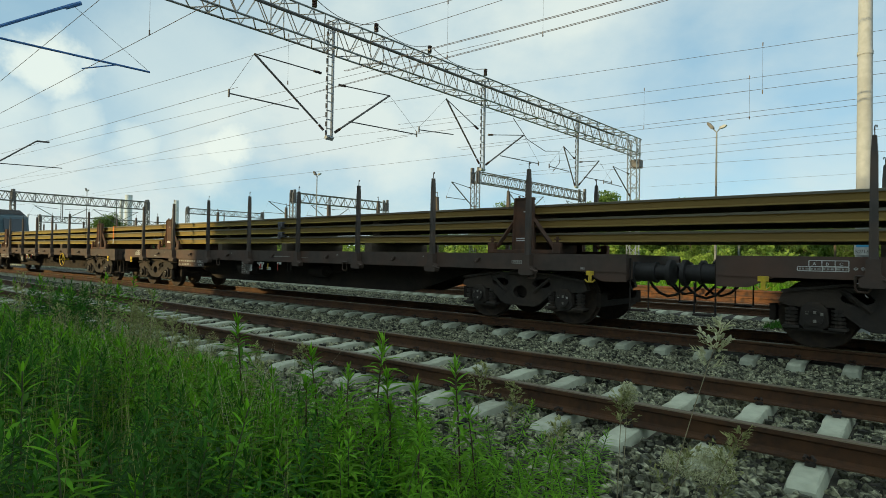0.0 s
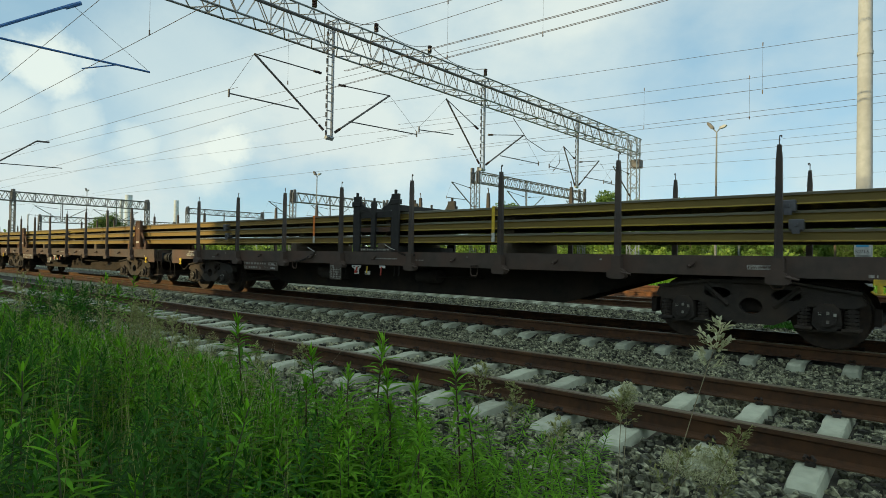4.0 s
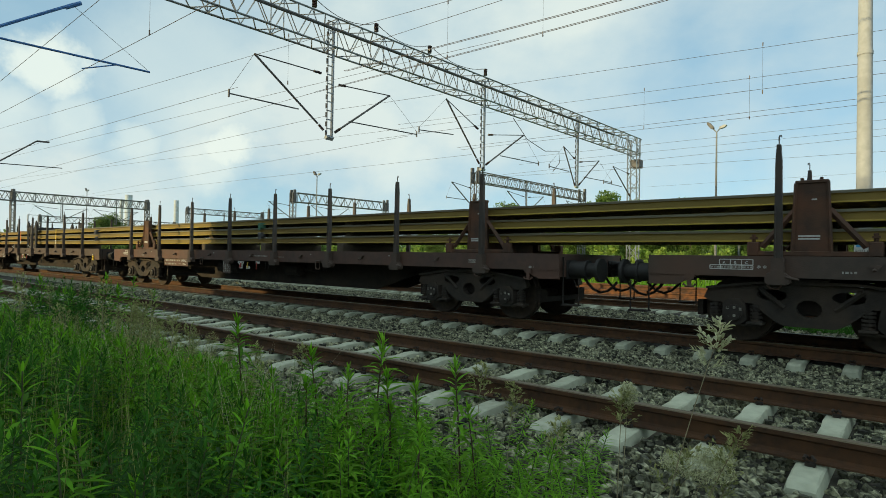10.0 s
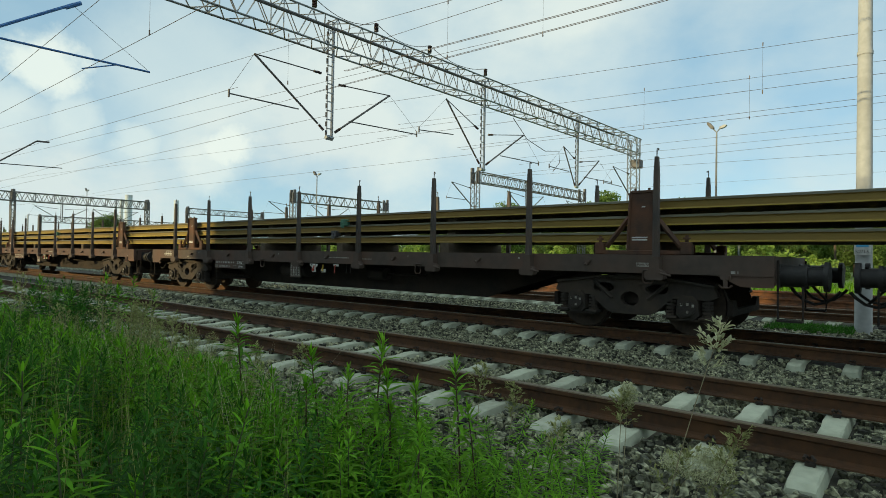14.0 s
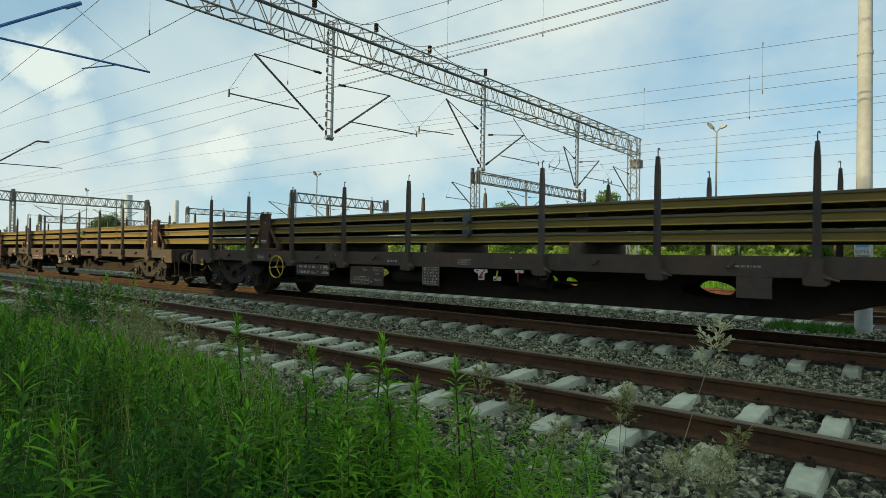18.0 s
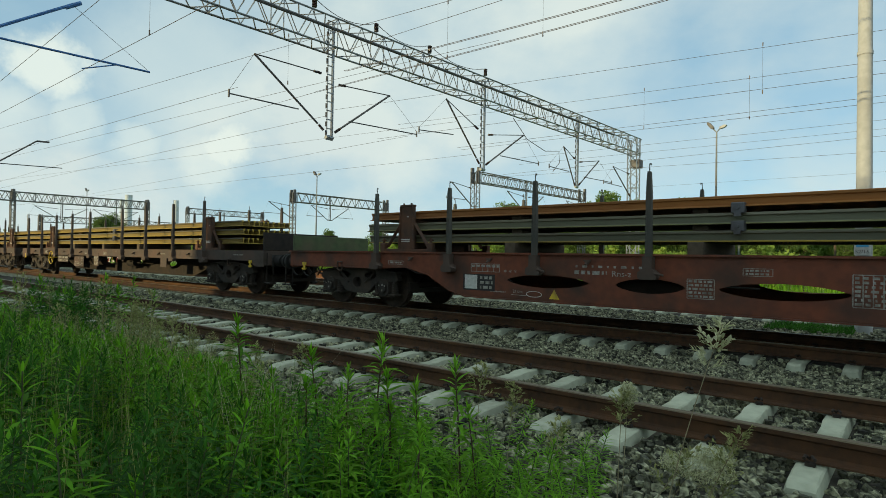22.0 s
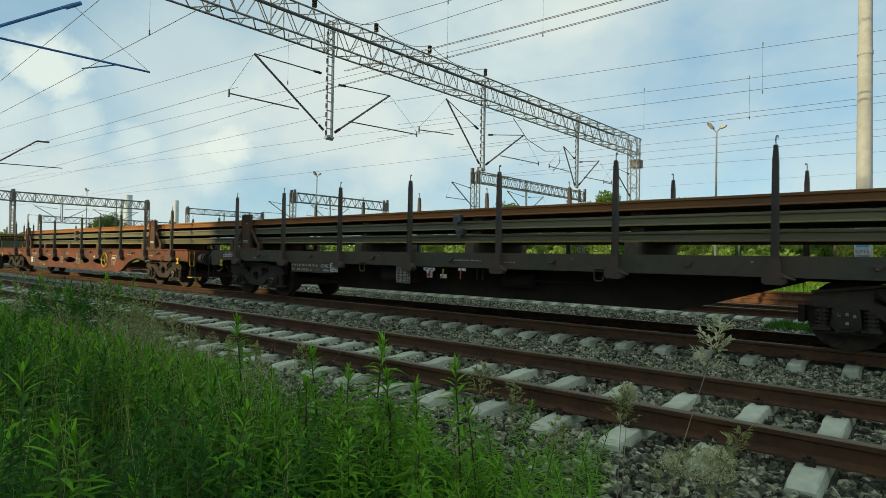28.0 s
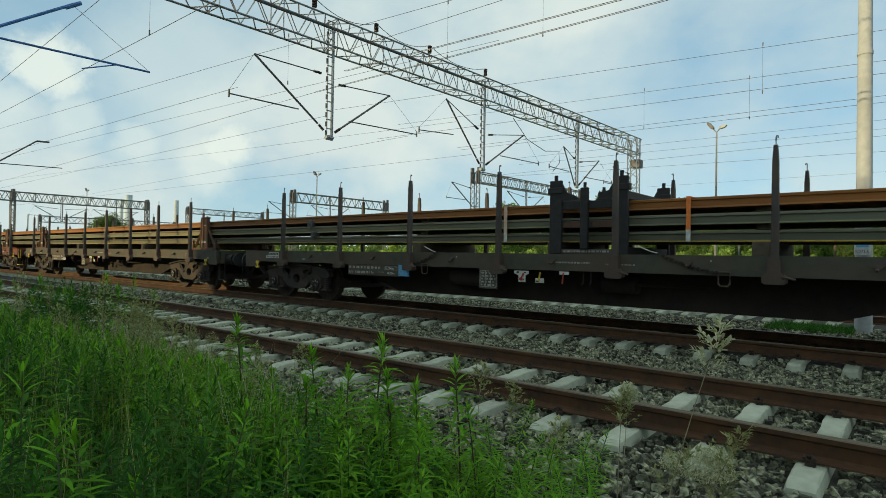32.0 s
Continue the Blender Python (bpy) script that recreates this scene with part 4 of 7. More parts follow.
def bunk(u):
    """A loading bunk across the wagon: two side posts with diagonal braces and beams under each layer."""
    b = thing("loading_bunk", "rusty brown steel loading bunk with braced side posts", "loading bunk", "loading bunks on the wagons")
    TRAIN.append((b, u))
    for s in (-1, 1):
        bm = new_bm()
        y0, y1 = sorted((s * 0.93, s * 1.01))
        prism(bm, [(-0.235, 1.42), (-0.19, 2.46), (0.19, 2.46), (0.235, 1.42)], 1, y0, y1)
        for x in (-0.23, 0.23):
            bar(bm, (x, s * 1.02, 1.42), (x * 0.82, s * 1.02, 2.46), 0.035)
        box(bm, -0.20, 0.20, y0 - 0.02, y1 + 0.02, 2.45, 2.50, 0.01)
        for x in (-0.12, 0.11):
            tube(bm, [(x, s * 0.98, 2.49), (x, s * 0.98, 2.54)], 0.022, 6)
        p = part("side_post", bm, M["bunk"], b)
        for z0, z1, x0, x1 in ((1.615, 1.638, -0.16, 0.10), (1.655, 1.680, -0.16, 0.10), (2.20, 2.222, 0.0, 0.06)):
            bm = new_bm()
            box(bm, x0, x1, s * 1.0125 - 0.002, s * 1.0125 + 0.002, z0, z1)
            part("marking", bm, M["white"], p, "white stencilled line")
        for e in (-1, 1):
            bm = new_bm()
            bar(bm, (e * 0.20, s * 0.97, 2.06), (e * 0.62, s * 0.97, 1.50), 0.065)
            part("brace", bm, M["bunk"], b)
            bm = new_bm()
            box(bm, e * 0.72 - 0.08, e * 0.72 + 0.08, s * 1.0 - 0.06, s * 1.0 + 0.06, 1.365, 1.58, 0.015)
            tube(bm, [(e * 0.72, s * 1.0, 1.57), (e * 0.72, s * 1.0, 1.70)], 0.028, 6)
            box(bm, e * 0.72 - 0.045, e * 0.72 + 0.045, s * 1.0 - 0.045, s * 1.0 + 0.045, 1.63, 1.66)
            part("foot", bm, M["bunk"], b)
        bm = new_bm()
        box(bm, -0.80, 0.80, s * 0.97 - 0.07, s * 0.97 + 0.07, 1.366, 1.44, 0.01)
        part("base_beam", bm, M["bunk"], b)
    for z0, z1 in ((1.38, 1.588), (1.784, 1.880), (2.076, 2.161)):
        bm = new_bm()
        box(bm, -0.12, 0.12, -0.93, 0.93, z0, z1, 0.01)
        part("cross_beam", bm, M["bunk"], b)


for u in (-39.1, -25.1, -18.7, -4.15, 22.68, 37.97, 43.56, 58.78, 65.65, 80.59, 88.97, 103.78, 109.77, 126.14):
    bunk(u)


def dunnage(u, z0, z1):
    bm = new_bm()
    wide = 0.98 if z0 < 1.5 else 0.74
    box(bm, -0.12, 0.12, -wide, wide, z0, z1, 0.012)
    o = solid("timber_block", bm, M["wood"], "grey timber packing laid across under the rails", "timber", "timbers under the load")
    TRAIN.append((o, u))


for w0, n in ((-43, 3), (-21.6, 3), (-0.56, 3), (20.58, 3), (41.42, 3), (62.17, 3), (85.37, 3), (108.37, 3), (128.98, 3)):
    for k in range(n):
        dunnage(w0 + 6.3 + 3.4 * k, 1.355, 1.588)
        dunnage(w0 + 6.3 + 3.4 * k, 1.784, 1.880)
        dunnage(w0 + 6.3 + 3.4 * k, 2.076, 2.161)


# ---- overhead line and posts ----
GD = Vector((0.0362, 0.9993, 0.0))      # the gantries run almost square across the tracks
GN = Vector((GD.y, -GD.x, 0.0))


BARS = {}


def shared_bar(name, parent, a, b, w, mat):
    """A square bar from a to b; bars of the same run share one mesh."""
    d = Vector(b) - Vector(a)
    key = (round(d.x, 3), round(d.y, 3), round(d.z, 3), w, mat.name)
    if key not in BARS:
        bm = new_bm()
        bar(bm, (0, 0, 0), d, w)
        BARS[key] = finish(bm)
        BARS[key].materials.append(mat)
    return part(name, BARS[key], mat, parent, m=Matrix.Translation(a))


def lattice(parent, a, b, across, up, mats, panels, chord=0.045, lace=0.022, faces=(0, 1, 2, 3), names=("chord", "lacing_bar"), split=False):
    """A four-chord lattice beam from a to b; across and up are the half-size vectors of its section."""
    a, b = Vector(a), Vector(b)
    corner = (-across - up, across - up, across + up, -across + up)
    for c in corner:
        bm = new_bm()
        bar(bm, a + c, b + c, chord)
        part(names[0], bm, mats, parent)
    for f in faces:
        c0, c1 = corner[f], corner[(f + 1) % 4]
        runs = []
        for k in range(panels):
            p, q = a.lerp(b, k / panels), a.lerp(b, (k + 1) / panels)
            runs.append((p + c0, q + c1) if k % 2 else (p + c1, q + c0))
            if k % 4 == 0:
                runs.append((p + c0, p + c1))
        if split:
            for p, q in runs:
                shared_bar(names[1], parent, p, q, lace, mats)
        else:
            bm = new_bm()
            for p, q in runs:
                bar(bm, p, q, lace)
            tagged(part("lacing", bm, mats, parent), kind="stuff")


def drop_post(parent, p, z0, z1, mat):
    """Two channels joined by battens, hung from the gantry."""
    for s, w in ((-1, 0.02), (1, 0.062)):
        bm = new_bm()
        c = Vector(p) + GD * (0.10 * s)
        tube(bm, [(c.x, c.y, z0), (c.x, c.y, z1)], w, 4)
        part("drop_post", bm, mat, parent)
    n = int((z1 - z0) / 0.28)
    for k in range(n + 1):
        z = z0 + (z1 - z0) * k / n
        a, b = Vector(p) - GD * 0.14, Vector(p) + GD * 0.14
        shared_bar("batten", parent, (a.x, a.y, z), (b.x, b.y, z), 0.03 if k else 0.12, mat)
        if k < n:
            shared_bar("batten_plate", parent, (a.x, a.y, z + 0.06), (a.x, a.y, z + 0.22), 0.05, M["darksteel"])


def rod(name, parent, a, b, r, mat, sides=7):
    bm = new_bm()
    tube(bm, [a, b], r, sides)
    return part(name, bm, mat, parent, smooth=True)


def ribbed(name, parent, a, b, r, mat):
    """A ribbed insulator between two points."""
    a, b = Vector(a), Vector(b)
    bm = new_bm()
    d = (b - a).normalized()
    side = d.cross(Vector((0.31, 0.2, 0.93))).normalized()
    up = side.cross(d)
    rings = []
    for k in range(6):
        for t, w in ((0.1, 0.45), (0.3, 1.0), (0.6, 0.9), (0.7, 0.45)):
            c = a.lerp(b, (k + t) / 6)
            rings.append([bm.verts.new(c + r * w * (math.cos(0.7854 * i) * side + math.sin(0.7854 * i) * up)) for i in range(8)])
    for p, q in zip(rings, rings[1:]):
        for i in range(8):
            bm.faces.new((p[i], p[(i + 1) % 8], q[(i + 1) % 8], q[i]))
    bm.faces.new(rings[0])
    bm.faces.new(rings[-1])
    return part(name, bm, mat, parent, smooth=True)


def cantilever(base, s0, s_far, z_top, z_low, z_root, z_arm, arm, label, mat="darksteel", thick=0.035):
    """A bracket that holds the wires: sloping tube, tie, insulators and steady arm, in the gantry's plane."""
    c = thing("cantilever", label, "cantilever", "catenary cantilevers")

    def at(s, z):
        return Vector((base[0] + GD.x * s, base[1] + GD.y * s, z))
    d = 1 if s_far > s0 else -1
    root, tip = at(s0 + d * 0.15, z_low), at(s_far, z_top)
    rod("sloping_tube", c, root.lerp(tip, 0.12), tip, thick, M[mat])
    ribbed("insulator", c, root.lerp(tip, 0.03), root.lerp(tip, 0.11), 0.052, M["insulator"])
    tie = at(s0 + d * 0.15, z_root)
    rod("tie_rod", c, tie.lerp(tip, 0.19), tip, thick * 0.55, M[mat])
    ribbed("insulator", c, tie.lerp(tip, 0.08), tie.lerp(tip, 0.20), 0.048, M["insulator"])
    a, b = at(arm[0], z_arm[0]), at(arm[1], z_arm[1])
    rod("steady_arm", c, a, b, thick * 0.6, M[mat])
    rod("clamp", c, b + Vector((0, 0, 0.12)), b - Vector((0, 0, 0.10)), 0.03, M[mat])
    rod("hanger_wire", c, tip, b + Vector((0, 0, 0.1)), 0.006, M["wire"], 4)
    return c


def gantry(base, length_s0, length_s1, zb, zt, posts, masts, label, panels, chord=0.05, lace=0.028, half=0.42, mat="galv", split=False):
    g = thing("catenary_gantry", label, "gantry", "catenary gantries")
    b0 = Vector((base[0], base[1], 0))
    a, b = b0 + GD * length_s0, b0 + GD * length_s1
    zm, hz = (zb + zt) / 2, (zt - zb) / 2
    lattice(g, (a.x, a.y, zm), (b.x, b.y, zm), GN * half, Vector((0, 0, hz)), M[mat], panels, chord, lace, split=split)
    for s, z0 in posts:
        p = b0 + GD * s
        drop_post(g, p, z0, zt, M[mat])
    for s in masts:
        p = b0 + GD * s
        lattice(g, (p.x, p.y, -0.5), (p.x, p.y, zt), GN * 0.30, GD * 0.24, M[mat], 18, chord * 1.2, lace, names=("mast_leg", "mast_bar"), split=split)
        bm = new_bm()
        box(bm, p.x - 0.55, p.x + 0.55, p.y - 0.55, p.y + 0.55, -0.6, -0.15, 0.05)
        part("footing", bm, M["concrete"], g, "concrete footing")
        if mat == "farsteel":
            for d in (-0.34, 0.34):
                bm = new_bm()
                c = p + GN * d
                box(bm, c.x - 0.10, c.x + 0.10, c.y - 0.16, c.y + 0.16, zb - 0.1, zt + 0.35, 0.02)
                part("end_plate", bm, M["darksteel"], g, "dark end plate on the mast")
    return g


G1 = (-15.10, 12.14)
g1 = gantry(G1, -12.13, 24.25, 7.95, 8.90, ((0.00, 5.03), (8.23, 5.00), (16.57, 5.09),), (23.95,), "galvanised lattice catenary gantry spanning the tracks", 72, half=0.36, split=True)
# feeder pipe along the truss, and the insulators on top with their looping cable
bm = new_bm()
a, b = Vector((*G1, 0)) + GD * -12 + GN * 0.5, Vector((*G1, 0)) + GD * 20 + GN * 0.5
tube(bm, [(a.x, a.y, 8.45), (b.x, b.y, 8.45)], 0.05, 6)
part("cable_duct", bm, M["darksteel"], g1)
tops = []
for s in (-6.5, -3.6, -0.68, 1.97, 4.76, 8.35):
    p = Vector((*G1, 0)) + GD * s
    tops.append(Vector((p.x, p.y, 9.46)))
    ribbed("post_insulator", g1, (p.x, p.y, 9.15), (p.x, p.y, 9.46), 0.09, M["insulator"])
    rod("insulator_bracket", g1, (p.x, p.y, 8.94), (p.x, p.y, 9.17), 0.02, M["galv"], 5)
for a, b in zip(tops, tops[1:]):
    bm = new_bm()
    tube(bm, [a.lerp(b, k / 8) - Vector((0, 0, 1.3 * (k / 8) * (1 - k / 8))) for k in range(9)], 0.012, 5)
    part("looping_cable", bm, M["wire"], g1)
bm = new_bm()
p = Vector((*G1, 0)) + GD * 24.3
box(bm, p.x - 0.25, p.x + 0.35, p.y - 0.3, p.y + 0.3, 7.07, 7.61, 0.03)
part("switch_box", bm, M["darksteel"], g1, "dark switch box on the mast")
p = Vector((*G1, 0)) + GD * 10.5
bm = new_bm()
tube(bm, [(p.x, p.y, 7.71), (p.x + 0.3, p.y + 0.8, 6.79), (p.x + 0.7, p.y + 1.8, 6.34), (p.x + 1.0, p.y + 2.6, 6.43), (p.x + 1.0, p.y + 2.7, 5.88), (p.x + 0.8, p.y + 2.4, 5.42)], 0.016, 6)
part("drooping_cable", bm, M["wire"], g1)
cantilever(G1, 0.00, -2.76, 7.07, 5.19, 7.09, (5.74, 5.72), (-1.20, -3.53), "grey catenary cantilever hung from the gantry above the train")
cantilever(G1, 0.00, 2.68, 7.02, 5.19, 6.86, (5.72, 5.84), (0.81, 4.11), "grey catenary cantilever hung from the gantry")
cantilever(G1, 8.23, 5.79, 7.58, 5.15, 6.64, (6.20, 6.04), (6.26, 4.24), "grey catenary cantilever hung from the gantry")
cantilever(G1, 8.23, 11.41, 7.04, 5.18, 6.55, (5.79, 5.85), (9.53, 12.74), "grey catenary cantilever hung from the gantry")
cantilever(G1, 16.57, 15.16, 7.09, 5.09, 6.55, (5.83, 5.85), (15.76, 13.74), "grey catenary cantilever hung from the far end of the gantry")
cantilever(G1, 16.57, 19.17, 6.86, 5.14, 6.46, (5.72, 5.78), (17.38, 20.82), "grey catenary cantilever hung from the far end of the gantry")
cantilever(G1, 23.64, 21.01, 6.78, 5.15, 6.57, (5.67, 5.70), (22.23, 19.80), "grey catenary cantilever on the gantry's mast")

gantry((-29.00, 39.37), 0.00, 17.78, 7.51, 8.37, ((7.28, 5.26),), (-0.40, 18.09,), "lattice catenary gantry farther down the line", 38, 0.06, 0.035, 0.35, "farsteel", True)
gantry((-57.80, 41.63), 0.00, 14.15, 7.41, 8.51, ((5.05, 5.52),), (-0.40, 14.55,), "distant lattice catenary gantry", 24, 0.08, 0.05, 0.35, "farsteel")
gantry((-93.37, 22.12), -2.02, 16.87, 7.69, 8.87, ((5.66, 5.24), (12.63, 5.17),), (0.00, 17.08,), "distant lattice catenary gantry over several tracks", 34, 0.09, 0.06, 0.4, "farsteel")
gantry((-118.11, 58.08), 0.00, 17.18, 9.29, 10.39, ((8.08, 6.65),), (0.00, 17.38,), "small lattice catenary gantry on the horizon", 20, 0.1, 0.07, 0.4, "farsteel")
gantry((-155.09, 41.90), 0.00, 30.31, 7.55, 8.92, ((10.10, 4.95), (20.21, 4.85),), (0.00, 30.31,), "small lattice catenary gantry on the horizon", 24, 0.12, 0.08, 0.4, "farsteel")
for bx, by, s0, s1 in ((-29.00, 39.37, 7.28, 4.24), (-29.00, 39.37, 7.28, 10.31), (-29.00, 39.37, -0.61, -3.44), (-29.00, 39.37, 17.78, 14.75), (-57.80, 41.63, 5.05, 2.22), (-57.80, 41.63, 5.05, 8.08), (-57.80, 41.63, -0.40, -3.64),
                       (-93.37, 22.12, 5.66, 2.43), (-93.37, 22.12, 5.66, 8.89), (-93.37, 22.12, 12.63, 9.60), (-93.37, 22.12, 12.63, 15.76)):
    d = 1 if s1 > s0 else -1
    cantilever((bx, by), s0, s1, 7.2, 5.4, 6.9, (5.9, 5.9), (s0 + d * 1.0, s1 + d * 0.6), "distant grey catenary cantilever", "farsteel", 0.05)

# brackets whose masts stand out of sight
c = thing("cantilever", "blue-grey catenary cantilever over the near track", "cantilever", "catenary cantilevers")
rod("top_tube", c, (-15.38, 2.35, 5.32), (-15.31, 4.71, 6.94), 0.035, M["bluegrey"])
rod("clamp", c, (-15.32, 4.53, 6.80), (-15.28, 4.84, 7.00), 0.05, M["bluegrey"])
rod("sloping_tube", c, (-15.37, 2.31, 5.71), (-15.23, 6.42, 5.76), 0.026, M["bluegrey"])
rod("steady_arm", c, (-15.26, 5.63, 5.74), (-15.28, 4.89, 5.46), 0.016, M["bluegrey"])
rod("hanger_wire", c, (-15.30, 4.69, 6.89), (-15.23, 6.42, 5.76), 0.005, M["wire"], 4)
c = thing("cantilever", "thin grey catenary cantilever far over the train's track", "cantilever", "catenary cantilevers")
rod("sloping_tube", c, (-36.93, 6.81, 4.67), (-36.84, 9.72, 7.04), 0.04, M["darksteel"])
rod("top_tube", c, (-36.84, 9.72, 7.04), (-36.82, 10.30, 7.07), 0.05, M["darksteel"])
rod("steady_arm", c, (-36.93, 6.82, 5.58), (-36.78, 10.93, 5.72), 0.025, M["darksteel"])

# wires: each lies level over its track
CONTACT, MESSENGER = 5.75, 7.02


def wire(name, a, b, before, after, sag, label, r=0.006, twin=0.0):
    a, b = Vector(a), Vector(b)
    d = b - a
    p, q = a - d * before, b + d * after
    for k in ((0,) if not twin else (-0.5, 0.5)):
        bm = new_bm()
        off = Vector((0, twin * k, 0))
        tube(bm, [p.lerp(q, i / 16) + off - Vector((0, 0, sag * 4 * (i / 16) * (1 - i / 16))) for i in range(17)], r, 5)
        solid(name, bm, M["wire"], label, "wire", "overhead wires")


wire("contact_wire", (-22.31, 4.895, 5.43), (-9.79, 4.926, 5.43), 3.34, 1.00, 0.0, "copper contact wire over a track")
wire("messenger_wire", (-20.78, 4.54, 6.08), (-12.41, 4.25, 6.08), 4.94, 1.48, 0.0, "messenger wire of the overhead line")
wire("messenger_wire", (-34.58, 7.60, 7.04), (-15.22, 9.38, 7.03), 1.99, 0.0, 0.0, "messenger wire of the overhead line")
wire("messenger_wire", (-15.22, 9.38, 7.03), (-8.27, 10.10, 7.02), 0.0, 1.2, 0.0, "messenger wire of the overhead line")
wire("contact_wire", (-27.99, 7.88, 5.76), (-14.62, 8.52, 5.76), 2.91, 0.0, 0.0, "copper contact wire over a track")
wire("contact_wire", (-11.09, 9.37, 5.75), (-4.19, 9.72, 5.75), 0.0, 1.2, 0.0, "copper contact wire over a track", twin=0.05)
wire("messenger_wire", (-41.29, 10.48, 7.00), (-20.44, 11.92, 7.00), 1.86, 0.56, 0.0, "messenger wire of the overhead line")
wire("contact_wire", (-47.95, 10.62, 5.72), (-13.14, 10.08, 5.74), 1.13, 0.0, 0.0, "copper contact wire over a track")
wire("contact_wire", (-13.14, 10.08, 5.74), (-3.57, 10.22, 5.75), 0.0, 1.2, 0.0, "copper contact wire over a track", twin=0.05)
wire("messenger_wire", (-12.79, 10.78, 7.02), (-7.34, 10.80, 7.02), 0.0, 1.2, 0.0, "messenger wire of the overhead line")
wire("contact_wire", (-36.08, 11.82, 5.71), (-15.10, 11.98, 5.72), 1.87, 0.0, 0.0, "copper contact wire over a track")
wire("messenger_wire", (-10.67, 16.09, 6.96), (-0.70, 17.81, 6.95), 0.75, 1.13, 0.0, "messenger wire of the overhead line")
wire("messenger_wire", (-10.17, 19.12, 6.93), (-0.80, 20.40, 6.92), 0.81, 1.22, 0.0, "messenger wire of the overhead line")
wire("contact_wire", (-8.63, 16.23, 5.68), (-1.98, 16.94, 5.68), 1.15, 1.73, 0.0, "copper contact wire over a track")
wire("contact_wire", (-6.93, 18.90, 5.65), (-0.75, 19.24, 5.65), 1.26, 1.89, 0.0, "copper contact wire over a track")
wire("contact_wire", (-7.16, 19.52, 5.65), (-0.78, 20.01, 5.65), 1.21, 1.82, 0.0, "copper contact wire over a track")
wire("messenger_wire", (-10.29, 28.08, 6.84), (-1.11, 28.41, 6.84), 0.85, 1.27, 0.0, "messenger wire of the overhead line")
wire("messenger_wire", (-10.95, 29.90, 6.82), (-1.17, 30.21, 6.82), 0.80, 1.20, 0.0, "messenger wire of the overhead line")
wire("contact_wire", (-9.24, 25.25, 5.59), (-0.97, 24.93, 5.59), 0.96, 1.43, 0.0, "copper contact wire over a track")
wire("contact_wire", (-9.92, 27.13, 5.57), (-1.09, 28.22, 5.56), 0.86, 1.30, 0.0, "copper contact wire over a track")
wire("messenger_wire", (-25.83, 17.70, 6.93), (-15.79, 19.05, 6.93), 3.79, 0.05, 0.0, "messenger wire of the overhead line")
wire("contact_wire", (-28.86, 16.25, 5.67), (-15.59, 15.75, 5.68), 2.98, 0.05, 0.0, "copper contact wire over a track")
wire("contact_wire", (-33.67, 18.98, 5.64), (-16.83, 19.93, 5.64), 2.30, 0.1, 0.0, "copper contact wire over a track")
wire("messenger_wire", (-8.20, 43.18, 6.68), (-1.67, 43.23, 6.68), 1.20, 1.80, 0.0, "messenger wire of the overhead line")


def dropper(x, y, z0, z1):
    bm = new_bm()
    tube(bm, [(x, y, z0), (x, y, z1)], 0.003, 4)
    for z in (z0, z1):
        tube(bm, [(x, y, z - 0.05), (x, y, z + 0.05)], 0.014, 6)
    solid("dropper", bm, M["wire"], "thin dropper wire with clamps", "wire", "droppers of the overhead line")


for x, y, z0, z1 in ((-3.27, 17.08, 5.68, 6.95), (-4.15, 19.80, 5.65, 6.92), (-7.24, 19.20, 5.65, 6.93), (-5.98, 10.26, 5.75, 7.02), (-8.40, 10.12, 5.75, 7.02), (-13.10, 9.10, 5.76, 7.03), (-11.61, 4.87, 5.43, 7.0)):
    dropper(x, y, z0, z1)


def round_pole(name, x, y, z0, z1, r0, r1, mat, label, category, bands=()):
    p = thing(name, label, category)
    bm = new_bm()
    n = 12
    tube(bm, [(x, y, z0 + (z1 - z0) * k / n) for k in range(n + 1)], r0, 28, r1)
    part("shaft", bm, M[mat], p, smooth=True)
    for z in bands:
        bm = new_bm()
        tube(bm, [(x, y, z - 0.035), (x, y, z + 0.035)], r0 + (r1 - r0) * (z - z0) / (z1 - z0) + 0.012, 28)
        part("band", bm, M[mat], p, smooth=True)
    return p


mast = round_pole("concrete_mast", -0.88, 14.071, -0.5, 13.6, 0.150, 0.085, "pole", "tall tapered concrete mast with a small white sign", "mast", (5.34,))
bm = new_bm()
box(bm, -1.024, -0.754, 13.866, 13.881, 1.33, 1.59)
sg = part("sign", bm, M["white"], mast, "small white number sign")
bm = new_bm()
box(bm, -0.989, -0.789, 13.862, 13.865, 1.48, 1.55)
part("marking", bm, M["blue"], sg, "faded blue bar")
lettering(sg, "52/16", M["black"], 0.10, -1.007, 1.36, 13.864)


